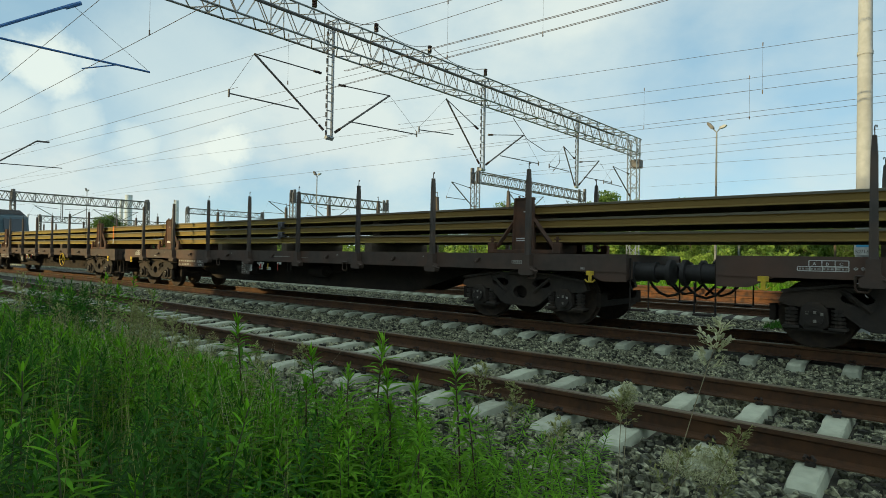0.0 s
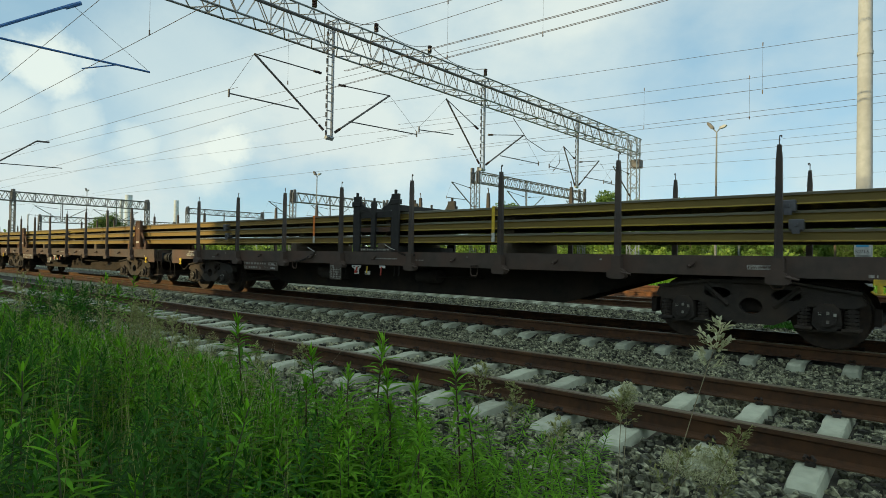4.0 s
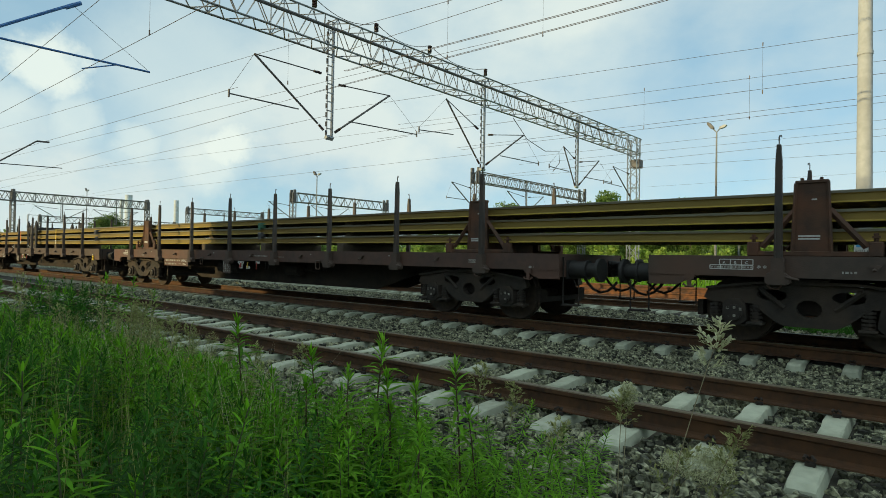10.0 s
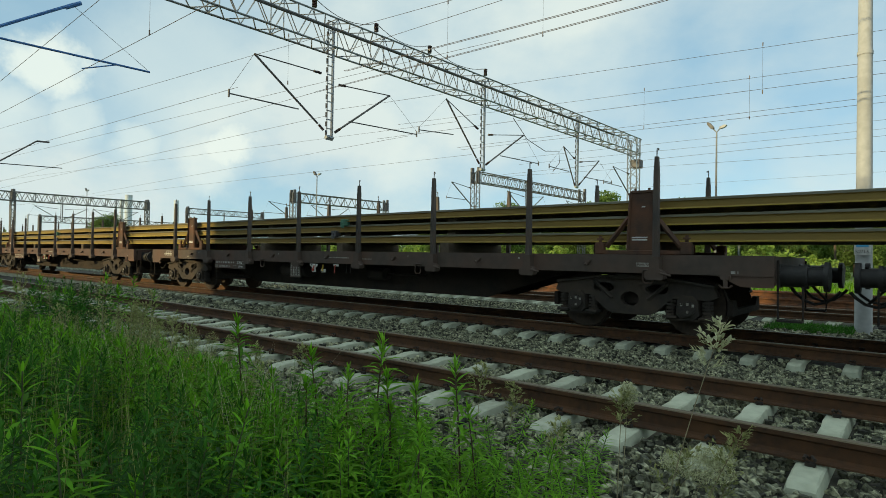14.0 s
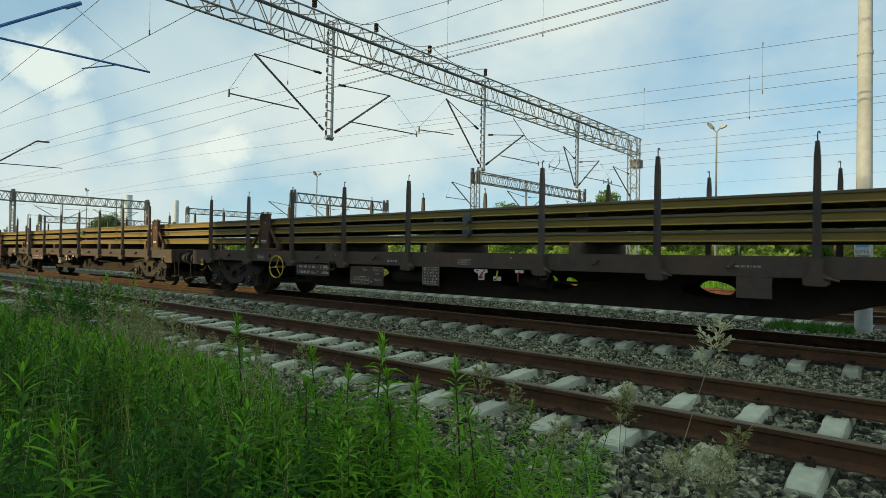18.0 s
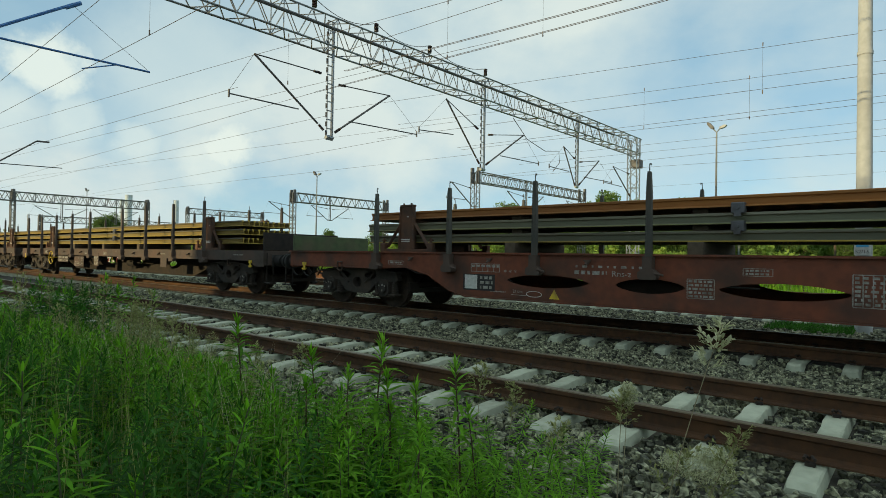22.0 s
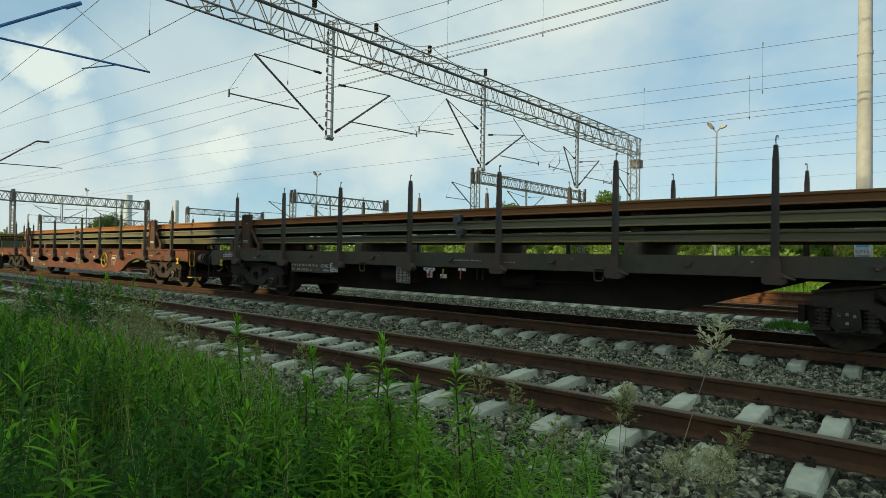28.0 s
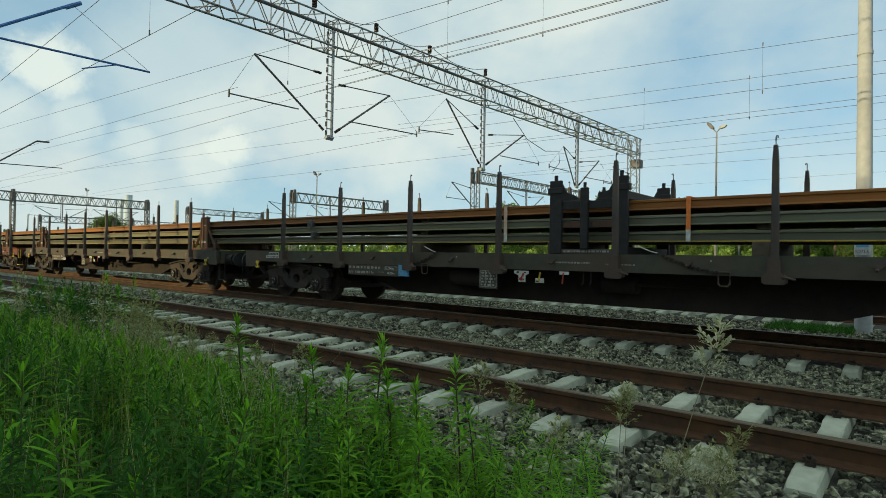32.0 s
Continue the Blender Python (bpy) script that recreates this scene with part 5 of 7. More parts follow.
def lamp_post(x, y, h, label, size=1.0):
    p = thing("lamp_post", label, "street lamp", "yard lamp posts")
    bm = new_bm()
    tube(bm, [(x, y, -0.5), (x, y, h * 0.5), (x, y, h - 0.4)], 0.10, 10, 0.05)
    part("post", bm, M["farsteel"], p, smooth=True)
    for s in (-1, 1):
        bm = new_bm()
        tube(bm, [(x, y, h - 0.45), (x + s * 0.16 * size, y, h - 0.25), (x + s * 0.24 * size, y, h - 0.18)], 0.035, 7)
        arm = part("arm", bm, M["farsteel"], p, smooth=True)
        bm = new_bm()
        k = 1.0 if s > 0 else 1.35
        prism(bm, [(a * k, b * k) for a, b in ((0.0, -0.04), (0.10, -0.10), (0.36, -0.09), (0.48, 0.0), (0.36, 0.07), (0.10, 0.07), (0.0, 0.04))], 1, -0.12, 0.12)
        head = part("lamp_head", bm, M["galv"] if s > 0 else M["darksteel"], arm, "lamp head with shade", m=pose(x + s * 0.2 * size, y, h - 0.16, 0, -18 if s > 0 else -50, 0 if s > 0 else 180))
    return p


lamp_post(-11.05, 42.95, 10.61, "tall grey double yard lamp post")
lamp_post(-53.25, 41.19, 10.42, "distant grey double yard lamp post")
lamp_post(-6.86, 81.29, 9.11, "far grey yard lamp post before the woods")
lamp_post(-28.69, 64.51, 7.09, "small far yard lamp post")
lamp_post(-107.83, 35.76, 11.36, "small far yard lamp post on the horizon")
for x, y, h, m_ in ((-7.1, 73.9, 7.3, "wood"), (-4.0, 68.6, 6.0, "wood"), (-14.1, 63.4, 5.8, "galv"), (-40.1, 57.3, 6.2, "galv"), (-77.9, 49.1, 6.1, "galv"), (-123.7, 31.6, 7.5, "galv")):
    round_pole("yard_post", x, y, -0.5, h, 0.14, 0.10, m_, "far upright yard post by the line", "post")
TOWERS = ((-224.9, 88.4, 21.9, 1.25), (-226.8, 86.7, 20.3, 0.6), (-233.6, 110.2, 22.2, 0.95))
for x, y, h, r in TOWERS:
    t = round_pole("silo_tower", x, y, -0.5, h, r, r, "tower", "pale round tower far beyond the yard", "tower", (h - 1.0, h * 0.6))

# heap of old rails beyond the third track
OLD = rail_mesh(-14.0, 0.0, M["oldrust"])
r = random.Random(5)
for end in (3.4, -10.7, -25.1, -39.6):
    for layer in range(4 if end > -11 else 3):
        for k in range(7 - layer):
            solid("old_rail", OLD, None, "old orange rusty rail lying in a heap", "rail", "heap of old rails",
                  m=pose(end + r.uniform(-0.5, 0.2), 18.14 + 0.19 * k + 0.09 * layer + r.uniform(-0.02, 0.02), -0.2 + 0.176 * layer, r.uniform(-3, 3), 0, r.uniform(-0.25, 0.25)))

# unseen wall added behind the eye; its stepped top shapes the shade on the train
bm = new_bm()
for x0, x1, z in ((-190, -35.3, 15.9), (-35.3, -24.5, 18.8), (-24.5, -7, 20.2), (-7, 60, 5.0)):
    box(bm, x0, x1, -40.5, -40.0, -0.7, z)
solid("wall_south", bm, M["bark"], "plain dark unseen wall added to shade the tracks and verge", "wall", kind="structure")


# ---- woods and shrubs ----
def leaf_cloud(r, centres, radii, per, size, squash=0.8):
    """Small leaf quads scattered through clumps."""
    pts = []
    for c, rad in zip(centres, radii):
        d = r.normal(size=(per, 3))
        d /= np.linalg.norm(d, axis=1)[:, None]
        pts.append(c + d * (rad * r.uniform(0.55, 1.05, (per, 1))) * np.array((1, 1, squash)))
    pts = np.concatenate(pts)
    n = len(pts)
    u = r.normal(size=(n, 3))
    u /= np.linalg.norm(u, axis=1)[:, None]
    w = np.cross(u, r.normal(size=(n, 3)))
    w /= np.linalg.norm(w, axis=1)[:, None]
    s = size * r.uniform(0.6, 1.4, (n, 1))
    v = np.stack([pts - u * s, pts + w * s * 0.6, pts + u * s, pts - w * s * 0.6], 1).reshape(-1, 3)
    return v, np.arange(4 * n).reshape(-1, 4)


def tree_parts(seed, h, wide, clumps, per, leaf, mat, base=0.25):
    r = np.random.default_rng(seed)
    bm = new_bm()
    top = h * 0.72
    lean = r.uniform(-0.4, 0.4, 2)
    tube(bm, [(lean[0] * k / 5, lean[1] * k / 5, -0.3 + top * k / 5) for k in range(6)], 0.02 * h, 7, 0.006 * h)
    centres, radii = [], []
    for k in range(clumps):
        z = h * (base + (0.97 - base) * (k + r.uniform(0, 1)) / clumps)
        f = math.sin(math.pi * min(0.95, max(0.12, (z / h - base + 0.08) / (1.08 - base)))) ** 0.7
        a = r.uniform(0, 6.283)
        d = wide * f * r.uniform(0.25, 1.0)
        c = np.array((d * math.cos(a), d * math.sin(a), z))
        centres.append(c)
        radii.append(wide * r.uniform(0.22, 0.42))
        if k % 2 == 0:
            tube(bm, [(0, 0, z * 0.72), (c[0] * 0.5, c[1] * 0.5, z * 0.88), tuple(c)], 0.006 * h, 5, 0.002 * h)
    v, f = leaf_cloud(r, centres, radii, per, leaf)
    return finish(bm), fast_mesh(v, f, mat)


def plant_tree(meshes, x, y, z, s, turn, name, label, category, group):
    t = thing(name, label, category, group, m=pose(x, y, z, 0, 0, turn))
    t.scale = (s, s, s)
    part("trunk", meshes[0], M["bark"], t)
    part("crown", meshes[1], None, t)
    return t


TREES = [tree_parts(11, 13, 3.6, 44, 300, 0.16, M["treeleaf"]), tree_parts(12, 12, 4.2, 48, 300, 0.17, M["treedark"]), tree_parts(13, 14, 3.0, 42, 300, 0.16, M["treeleaf"], 0.15), tree_parts(14, 11, 3.8, 44, 300, 0.16, M["treeleaf"], 0.1)]
SHRUBS = [tree_parts(21, 3.0, 1.7, 14, 90, 0.13, M["shrubleaf"], 0.05), tree_parts(22, 2.2, 1.6, 12, 90, 0.12, M["shrubleaf"], 0.02)]
r = random.Random(3)
# the edge of the woods, and single trees before it
for k in range(46):
    a = radians(-42 + 52 * (k + r.random() * 0.8) / 46)
    d = r.uniform(72, 96)
    s = r.uniform(0.57, 0.78)
    if a < radians(-28):
        s *= 0.62
    plant_tree(TREES[k % 4], d * math.sin(a), d * math.cos(a), -0.5, s, r.uniform(0, 360), "tree", "sunlit green deciduous tree at the edge of the woods", "tree", "trees of the woods")
for x, y, s, k in ((-32.1, 48.8, 0.63, 3), (-33.7, 51.4, 0.58, 1), (-137.0, 50.1, 0.78, 1), (-130.3, 46.0, 0.72, 1), (-115.6, 93.6, 0.64, 1), (-100.2, 95.7, 0.69, 0), (-87.1, 98.8, 0.64, 2), (-18.4, 62.3, 0.46, 2), (-15.3, 60.2, 0.46, 0), (-11.0, 62.2, 0.55, 1), (-13.6, 65.4, 0.60, 3)):
    plant_tree(TREES[k], x, y, -0.5, s, r.uniform(0, 360), "tree", "single leafy green tree beyond the tracks", "tree", "trees beyond the tracks")
for k in range(90):
    a = radians(r.uniform(-68, 2))
    d = r.uniform(34, 66)
    plant_tree(SHRUBS[k % 2], d * math.sin(a), max(29.0, d * math.cos(a)), -0.45, r.uniform(0.45, 1.0), r.uniform(0, 360), "shrub", "yellow-green shrub in the meadow beyond the tracks", "shrub", "shrubs in the meadow")
# far woods to the horizon
rr = np.random.default_rng(9)
cs, rs = [], []
for k in range(420):
    a = math.radians(-92 + 115 * k / 420) + rr.uniform(-0.01, 0.01)
    d = rr.uniform(150, 190) if k % 2 else rr.uniform(110, 130)
    h = (10.6 if math.degrees(a) > -36 else 5.0) * (0.75 if k % 2 == 0 else 1.1) * rr.uniform(0.6, 1.05)
    cs.append(np.array((d * math.sin(a), d * math.cos(a), h * 0.5 - 0.5)))
    rs.append(h * 0.62)
v, f = leaf_cloud(rr, cs, rs, 120, 0.55, 1.0)
thing("far_woods", "dark green far woods along the horizon", "woods", kind="stuff", data=fast_mesh(v, f, M["treedark"]))


# ---- grass and weeds ----
def blades(r, x, y, z, h, width, bend):
    """Narrow bent blades, three triangles each."""
    n = len(x)
    a = r.uniform(0, 6.283, n)
    d = np.stack([np.cos(a), np.sin(a), np.zeros(n)], -1)
    s = np.stack([-np.sin(a), np.cos(a), np.zeros(n)], -1) * (width * 0.5)[:, None]
    p = np.stack([x, y, z], -1)
    up = np.array((0, 0, 1.0))
    m = p + up * (h * 0.55)[:, None] + d * (h * bend * 0.3)[:, None]
    t = p + up * (h * (1 - bend * 0.25))[:, None] + d * (h * bend)[:, None]
    v = np.stack([p - s, p + s, m - s * 0.8, m + s * 0.8, t], 1).reshape(-1, 3)
    f = (np.arange(n)[:, None, None] * 5 + np.array(((0, 1, 3), (0, 3, 2), (2, 3, 4)))[None]).reshape(-1, 3)
    return v, f


def verge_top(x, y):
    """Height above the ground that the growth on the verge reaches."""
    x, y = (x + 0.1854 * y) / 0.9826, y / 1.0377
    h = 1.62 - 0.25 * y - 0.38 * np.maximum(0.0, y - 2.15)
    h = np.where(y > 3.3, h * np.clip(1 - (y - 3.3) / 0.9, 0.15, 1), h)
    near = np.clip((-x - 0.25) / 2.0, 0.0, 1.0)
    return 0.92 * np.clip(h, 0.2, 1.35) * (0.25 + 0.75 * near)


def verge_points(r, n, x0, x1, y0, y1, near=1.35):
    x, y = r.uniform(x0, x1, n), r.uniform(y0, y1, n)
    edge = 3.25 + 0.25 * np.sin(x * 1.7) + 0.2 * np.sin(x * 4.1 + 1) - 0.5 * np.clip((x + 1.9) / 1.6, 0, 1)
    thin = (y > 2.25 + 0.2 * np.sin(x * 3.3)) & (x > -4.6) & (r.uniform(0, 1, n) < 0.72)
    ok = (np.hypot(x, y) > near) & (y < edge) & (y > -x * 0.14) & ~thin
    return 0.9826 * x[ok] - 0.1924 * y[ok], 1.0377 * y[ok]


def ground_z(x, y):
    return np.array([ground_height(a, b) for a, b in zip(x, y)])


rg = np.random.default_rng(31)
for nm, n, x0, x1, wid, lo, hi, mt, lab in (("grass", 6500, -6.5, -0.3, 0.009, 0.35, 0.85, "grass", "tall green grass on the verge"), ("grass", 15000, -18, -5.5, 0.012, 0.4, 0.9, "grass", "tall green grass along the track"),
                                          ("dry_grass", 3600, -9, -0.5, 0.004, 0.6, 1.12, "drygrass", "thin pale dry grass stalks among the weeds")):
    x, y = verge_points(rg, n, x0, x1, 0.3, 3.9)
    h = verge_top(x, y) * rg.uniform(lo, hi, len(x))
    v, f = blades(rg, x, y, ground_z(x, y) - 0.02, h, wid * rg.uniform(0.6, 1.5, len(x)), rg.uniform(0.1, 0.75, len(x)) if mt == "grass" else rg.uniform(0.02, 0.3, len(x)))
    thing(nm, lab, "grass", kind="stuff", data=fast_mesh(v, f, M[mt]))
# rough growth beyond the tracks
n = 30000
x, y = rg.uniform(-66, 5, n), 19.2 + rg.uniform(0, 1, n) ** 1.6 * 26
h = rg.uniform(0.25, 0.85, n)
v, f = blades(rg, x, y, np.full(n, -0.42), h, 0.03 * rg.uniform(0.6, 1.6, n), rg.uniform(0.1, 0.6, n))
thing("meadow_grass", "sunlit yellow-green tall grass beyond the tracks", "grass", kind="stuff", data=fast_mesh(v, f, M["grass"]))
n = 5000
x, y = rg.uniform(-2.5, -1.0, n), rg.uniform(13.2, 14.6, n)
v, f = blades(rg, x, y, np.full(n, -0.27), rg.uniform(0.06, 0.22, n), 0.012 * rg.uniform(0.6, 1.6, n), rg.uniform(0.1, 0.7, n))
thing("grass_patch", "patch of green grass between the tracks", "grass", kind="stuff", data=fast_mesh(v, f, M["leafdark"]))


def leaf_blade(r, p, d, length, width, droop):
    """One lance-shaped leaf, folded along its midrib: eight points, eight triangles."""
    d = np.array((math.cos(d[0]) * math.cos(d[1]), math.sin(d[0]) * math.cos(d[1]), math.sin(d[1])))
    side = np.cross(d, (0, 0, 1.0))
    side /= np.linalg.norm(side) + 1e-6
    up = np.cross(side, d)
    out = [p]
    for t, w in ((0.35, 1.0), (0.7, 0.75)):
        c = p + d * length * t - np.array((0, 0, droop * length * t * t))
        out += [c - side * width * w + up * width * 0.4, c, c + side * width * w + up * width * 0.4]
    out.append(p + d * length - np.array((0, 0, droop * length)))
    return out


LEAF_TRI = np.array(((0, 1, 2), (0, 2, 3), (1, 4, 5), (1, 5, 2), (2, 5, 6), (2, 6, 3), (4, 7, 5), (5, 7, 6)))


def weed_arrays(seed, h, leaves, length, width, bare, crown=0.5):
    """Stem and leaves of a tall weed; bare: the share of the stem with no leaves; crown: how strongly the leaves gather at the top."""
    r = np.random.default_rng(seed)
    lean = r.uniform(-0.16, 0.16, 2)

    def at(t):
        return np.array((lean[0] * h * t * t, lean[1] * h * t * t, h * t))
    v = []
    for k in range(leaves):
        t = bare + (1 - bare) * ((k + 0.5) / leaves) ** crown
        top = max(0.0, (t - 0.80) / 0.20)
        up = 0.30 + 0.95 * top ** 1.6 + r.uniform(-0.22, 0.25)
        s = (0.70 + 0.45 * math.sin(math.pi * min(1, t ** 1.3))) * (1.0 - 0.30 * top)
        v += leaf_blade(r, at(min(t, 1.0)), (k * 2.4 + r.uniform(-0.4, 0.4), up), length * s * r.uniform(0.75, 1.2), width * s, r.uniform(0.15, 0.65) * (1 - 0.7 * top))
    v = np.array(v)
    f = (np.arange(leaves)[:, None, None] * 8 + LEAF_TRI[None]).reshape(-1, 3)
    stem = [tuple(at(k / 4)) for k in range(5)]
    return v, f, stem


WEEDS = []
for k in range(8):
    v, f, stem = weed_arrays(50 + k, 1.0, 44 + 5 * (k % 4), 0.150, 0.0105 + 0.0015 * (k % 3), 0.12 if k % 4 else 0.50, 0.55)
    bm = new_bm()
    tube(bm, stem, 0.0060, 5, 0.0028)
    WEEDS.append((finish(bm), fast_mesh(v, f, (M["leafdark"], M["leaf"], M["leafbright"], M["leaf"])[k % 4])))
# two with bare reddish stems and bushy tops, and two of fine-leaved bright tufts
for k in range(2):
    v, f, stem = weed_arrays(70 + k, 1.0, 44, 0.160, 0.0130, 0.45, 0.42)
    bm = new_bm()
    tube(bm, stem, 0.0070, 6, 0.0035)
    WEEDS.append((finish(bm), fast_mesh(v, f, M["leafbright" if k else "leaf"])))
for k in range(3):
    v, f, stem = weed_arrays(80 + k, 1.0, 110, 0.125, 0.0058, 0.18, 0.60)
    bm = new_bm()
    tube(bm, stem, 0.0050, 5, 0.0022)
    WEEDS.append((finish(bm), fast_mesh(v, f, M["leafbright"])))


def plant_weed(k, x, y, h, turn, label="leafy green goldenrod stalk on the verge"):
    w = thing("weed", label, "weed", "tall weeds on the verge", m=pose(x, y, ground_height(x, y) - 0.02, 0, 0, turn))
    w.scale = (h * 0.5 + 0.5, h * 0.5 + 0.5, h)
    part("stem", WEEDS[k][0], M["redstem" if k in (8, 9) else "stem"], w)
    part("leaves", WEEDS[k][1], None, w)


rw = np.random.default_rng(77)
x, y = verge_points(rw, 900, -7.5, -0.5, 0.35, 3.5, 1.5)
x, y = x[:290], y[:290]
for i, (a, b) in enumerate(zip(x, y)):
    # nearest weeds get darker leaves: shade low on the verge put into colour
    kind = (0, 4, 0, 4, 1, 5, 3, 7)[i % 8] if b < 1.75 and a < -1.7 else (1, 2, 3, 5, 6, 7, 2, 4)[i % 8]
    plant_weed(kind, float(a), float(b), float(verge_top(a, b)) * rw.uniform(0.55, 0.98), rw.uniform(0, 360))
for i, (a, b, h) in enumerate(((-3.75, 2.30, 1.32), (-2.43, 2.30, 1.30), (-2.93, 2.35, 1.18), (-2.00, 2.60, 1.12), (-2.90, 2.20, 1.03), (-2.67, 2.30, 1.08), (-2.34, 2.40, 1.11), (-2.23, 2.50, 1.03), (-3.31, 2.30, 1.00), (-2.28, 2.30, 0.94), (-4.44, 2.20, 1.04), (-4.94, 2.20, 1.04), (-2.41, 2.20, 0.94),
                                (-2.65, 2.20, 0.93), (-2.08, 2.50, 0.91), (-1.88, 2.60, 0.89), (-2.42, 1.90, 0.87), (-2.16, 1.90, 0.89), (-1.94, 2.00, 0.86), (-1.98, 2.20, 0.88), (-5.86, 1.70, 0.45), (-4.51, 1.70, 0.59), (-5.95, 1.90, 0.60), (-3.41, 1.70, 0.65), (-3.18, 1.90, 0.79), (-4.88, 2.00, 0.83))):
    plant_weed(8 + i % 2 if i < 10 else (1, 2, 3, 9)[i % 4], a, b, h * 0.95, rw.uniform(0, 360), "single tall goldenrod with a leafy top and bare stem")
for i, (a, b, h) in enumerate(((-1.97, 3.05, 0.73), (-1.97, 2.90, 0.69), (-1.80, 2.95, 0.65), (-1.60, 2.80, 0.72), (-1.57, 2.90, 0.70), (-1.51, 2.95, 0.70), (-1.40, 2.95, 0.69), (-1.28, 2.80, 0.71), (-1.80, 2.60, 0.70), (-1.36, 2.60, 0.74), (-1.49, 2.50, 0.73),
                                (-1.56, 2.40, 0.71), (-1.22, 2.50, 0.74), (-1.91, 2.60, 0.65), (-1.99, 2.50, 0.65), (-1.55, 2.20, 0.71), (-1.25, 2.20, 0.77), (-1.09, 2.30, 0.74), (-1.82, 2.20, 0.65), (-0.60, 2.55, 0.70), (-0.63, 2.50, 0.71), (-0.55, 2.55, 0.70), (-1.09, 2.50, 0.62), (-2.15, 2.80, 0.63))):
    plant_weed(10 + i % 3, a, b, h * 0.93, rw.uniform(0, 360), "fine-leaved bright green weed at the edge of the ballast")
for k in range(16):
    a, b = -6.9 - 5.4 * rw.uniform(0, 1), rw.uniform(2.1, 3.3)
    plant_weed((8, 9, 3, 7)[k % 4], a, b, rw.uniform(0.95, 1.30), rw.uniform(0, 360), "tall loose leafy weed beside the track")
# the rest of the weeds: near ones low among the tall, and those farther along
def weed_mass(n, x0, x1, y0, y1, low, high, mat, label, protos, tall=0.0):
    allv, allf, n0 = [], [], 0
    x, y = verge_points(rw, n, x0, x1, y0, y1, 1.45)
    for i, (a, b) in enumerate(zip(x, y)):
        v, f, _ = protos[i % len(protos)]
        h = (tall or float(verge_top(a, b))) * rw.uniform(low, high)
        t, k = rw.uniform(0, 6.283), 0.55 + 0.45 * h
        c, s = math.cos(t) * k, math.sin(t) * k
        allv.append(np.stack([v[:, 0] * c - v[:, 1] * s + a, v[:, 0] * s + v[:, 1] * c + b, v[:, 2] * h + ground_height(a, b)], -1))
        allf.append(f + n0)
        n0 += len(v)
    thing("weeds", label, "weeds", kind="stuff", data=fast_mesh(np.concatenate(allv), np.concatenate(allf), M[mat]))


NEAR_WEEDS = [weed_arrays(120 + k, 1.0, 44, 0.145, 0.0090 + 0.0014 * (k % 3), 0.15, 0.55) for k in range(6)]
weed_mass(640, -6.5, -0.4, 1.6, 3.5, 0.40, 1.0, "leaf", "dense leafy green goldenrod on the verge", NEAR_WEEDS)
# darker leaf colour stands in for the shade low in the growth
weed_mass(800, -7.0, -0.4, 0.35, 2.6, 0.35, 0.9, "leafdark", "leafy undergrowth on the verge in a darker green for shade", NEAR_WEEDS)
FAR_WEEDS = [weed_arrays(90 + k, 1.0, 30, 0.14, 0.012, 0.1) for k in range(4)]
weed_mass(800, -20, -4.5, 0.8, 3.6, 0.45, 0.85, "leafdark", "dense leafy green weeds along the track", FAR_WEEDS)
weed_mass(1700, -18, -4.5, 0.8, 3.6, 0.5, 0.92, "leaf", "dense leafy green weeds along the track", FAR_WEEDS)
weed_mass(420, -2.3, -0.45, 1.5, 3.0, 0.5, 1.15, "leaf", "low leafy green weeds at the edge of the ballast", NEAR_WEEDS, 0.40)
weed_mass(70, -9.6, -7.3, 2.3, 2.9, 0.75, 1.0, "leafdark", "tall dark bushy weeds beside the track", NEAR_WEEDS, 1.22)


def seed_grass(x, y, lean_x, h, plume, seed, label, big=1.0, mat="plume"):
    """A reed-like grass: thin stalk and a loose beige plume."""
    r = np.random.default_rng(seed)
    z0 = ground_height(x, y)
    g = thing("plume_grass", label, "grass", "flowering grasses", m=pose(x, y, z0))
    bm = new_bm()
    pts = [(lean_x * (k / 6) ** 1.3, 0.02 * k / 6, h * k / 6) for k in range(7)]
    tube(bm, pts, 0.0035, 5, 0.0018)
    part("stalk", bm, M["drystem"], g)
    v = []
    twigs = int(9 + 30 * plume)
    for k in range(twigs):
        t = 1 - plume / h * (1 - (k / twigs)) * 0.95
        c = np.array((lean_x * t ** 1.3, 0.02 * t, h * t))
        ang = k * 2.4 + r.uniform(-0.5, 0.5)
        out = np.array((math.cos(ang), math.sin(ang), r.uniform(0.5, 1.1)))
        long = (0.03 + 0.30 * (1 - k / twigs) * plume) * r.uniform(0.7, 1.2)
        for j in range(7):
            p = c + out * long * (0.25 + 0.75 * j / 6) + r.normal(size=3) * 0.006
            for i in range(2):
                v += leaf_blade(r, p, (ang + r.uniform(-0.9, 0.9), r.uniform(0.1, 1.2)), r.uniform(0.022, 0.040) * big, 0.0055 * big, 0.1)
    f = (np.arange(len(v) // 8)[:, None, None] * 8 + LEAF_TRI[None]).reshape(-1, 3)
    part("plume", fast_mesh(np.array(v), f, M[mat]), None, g)


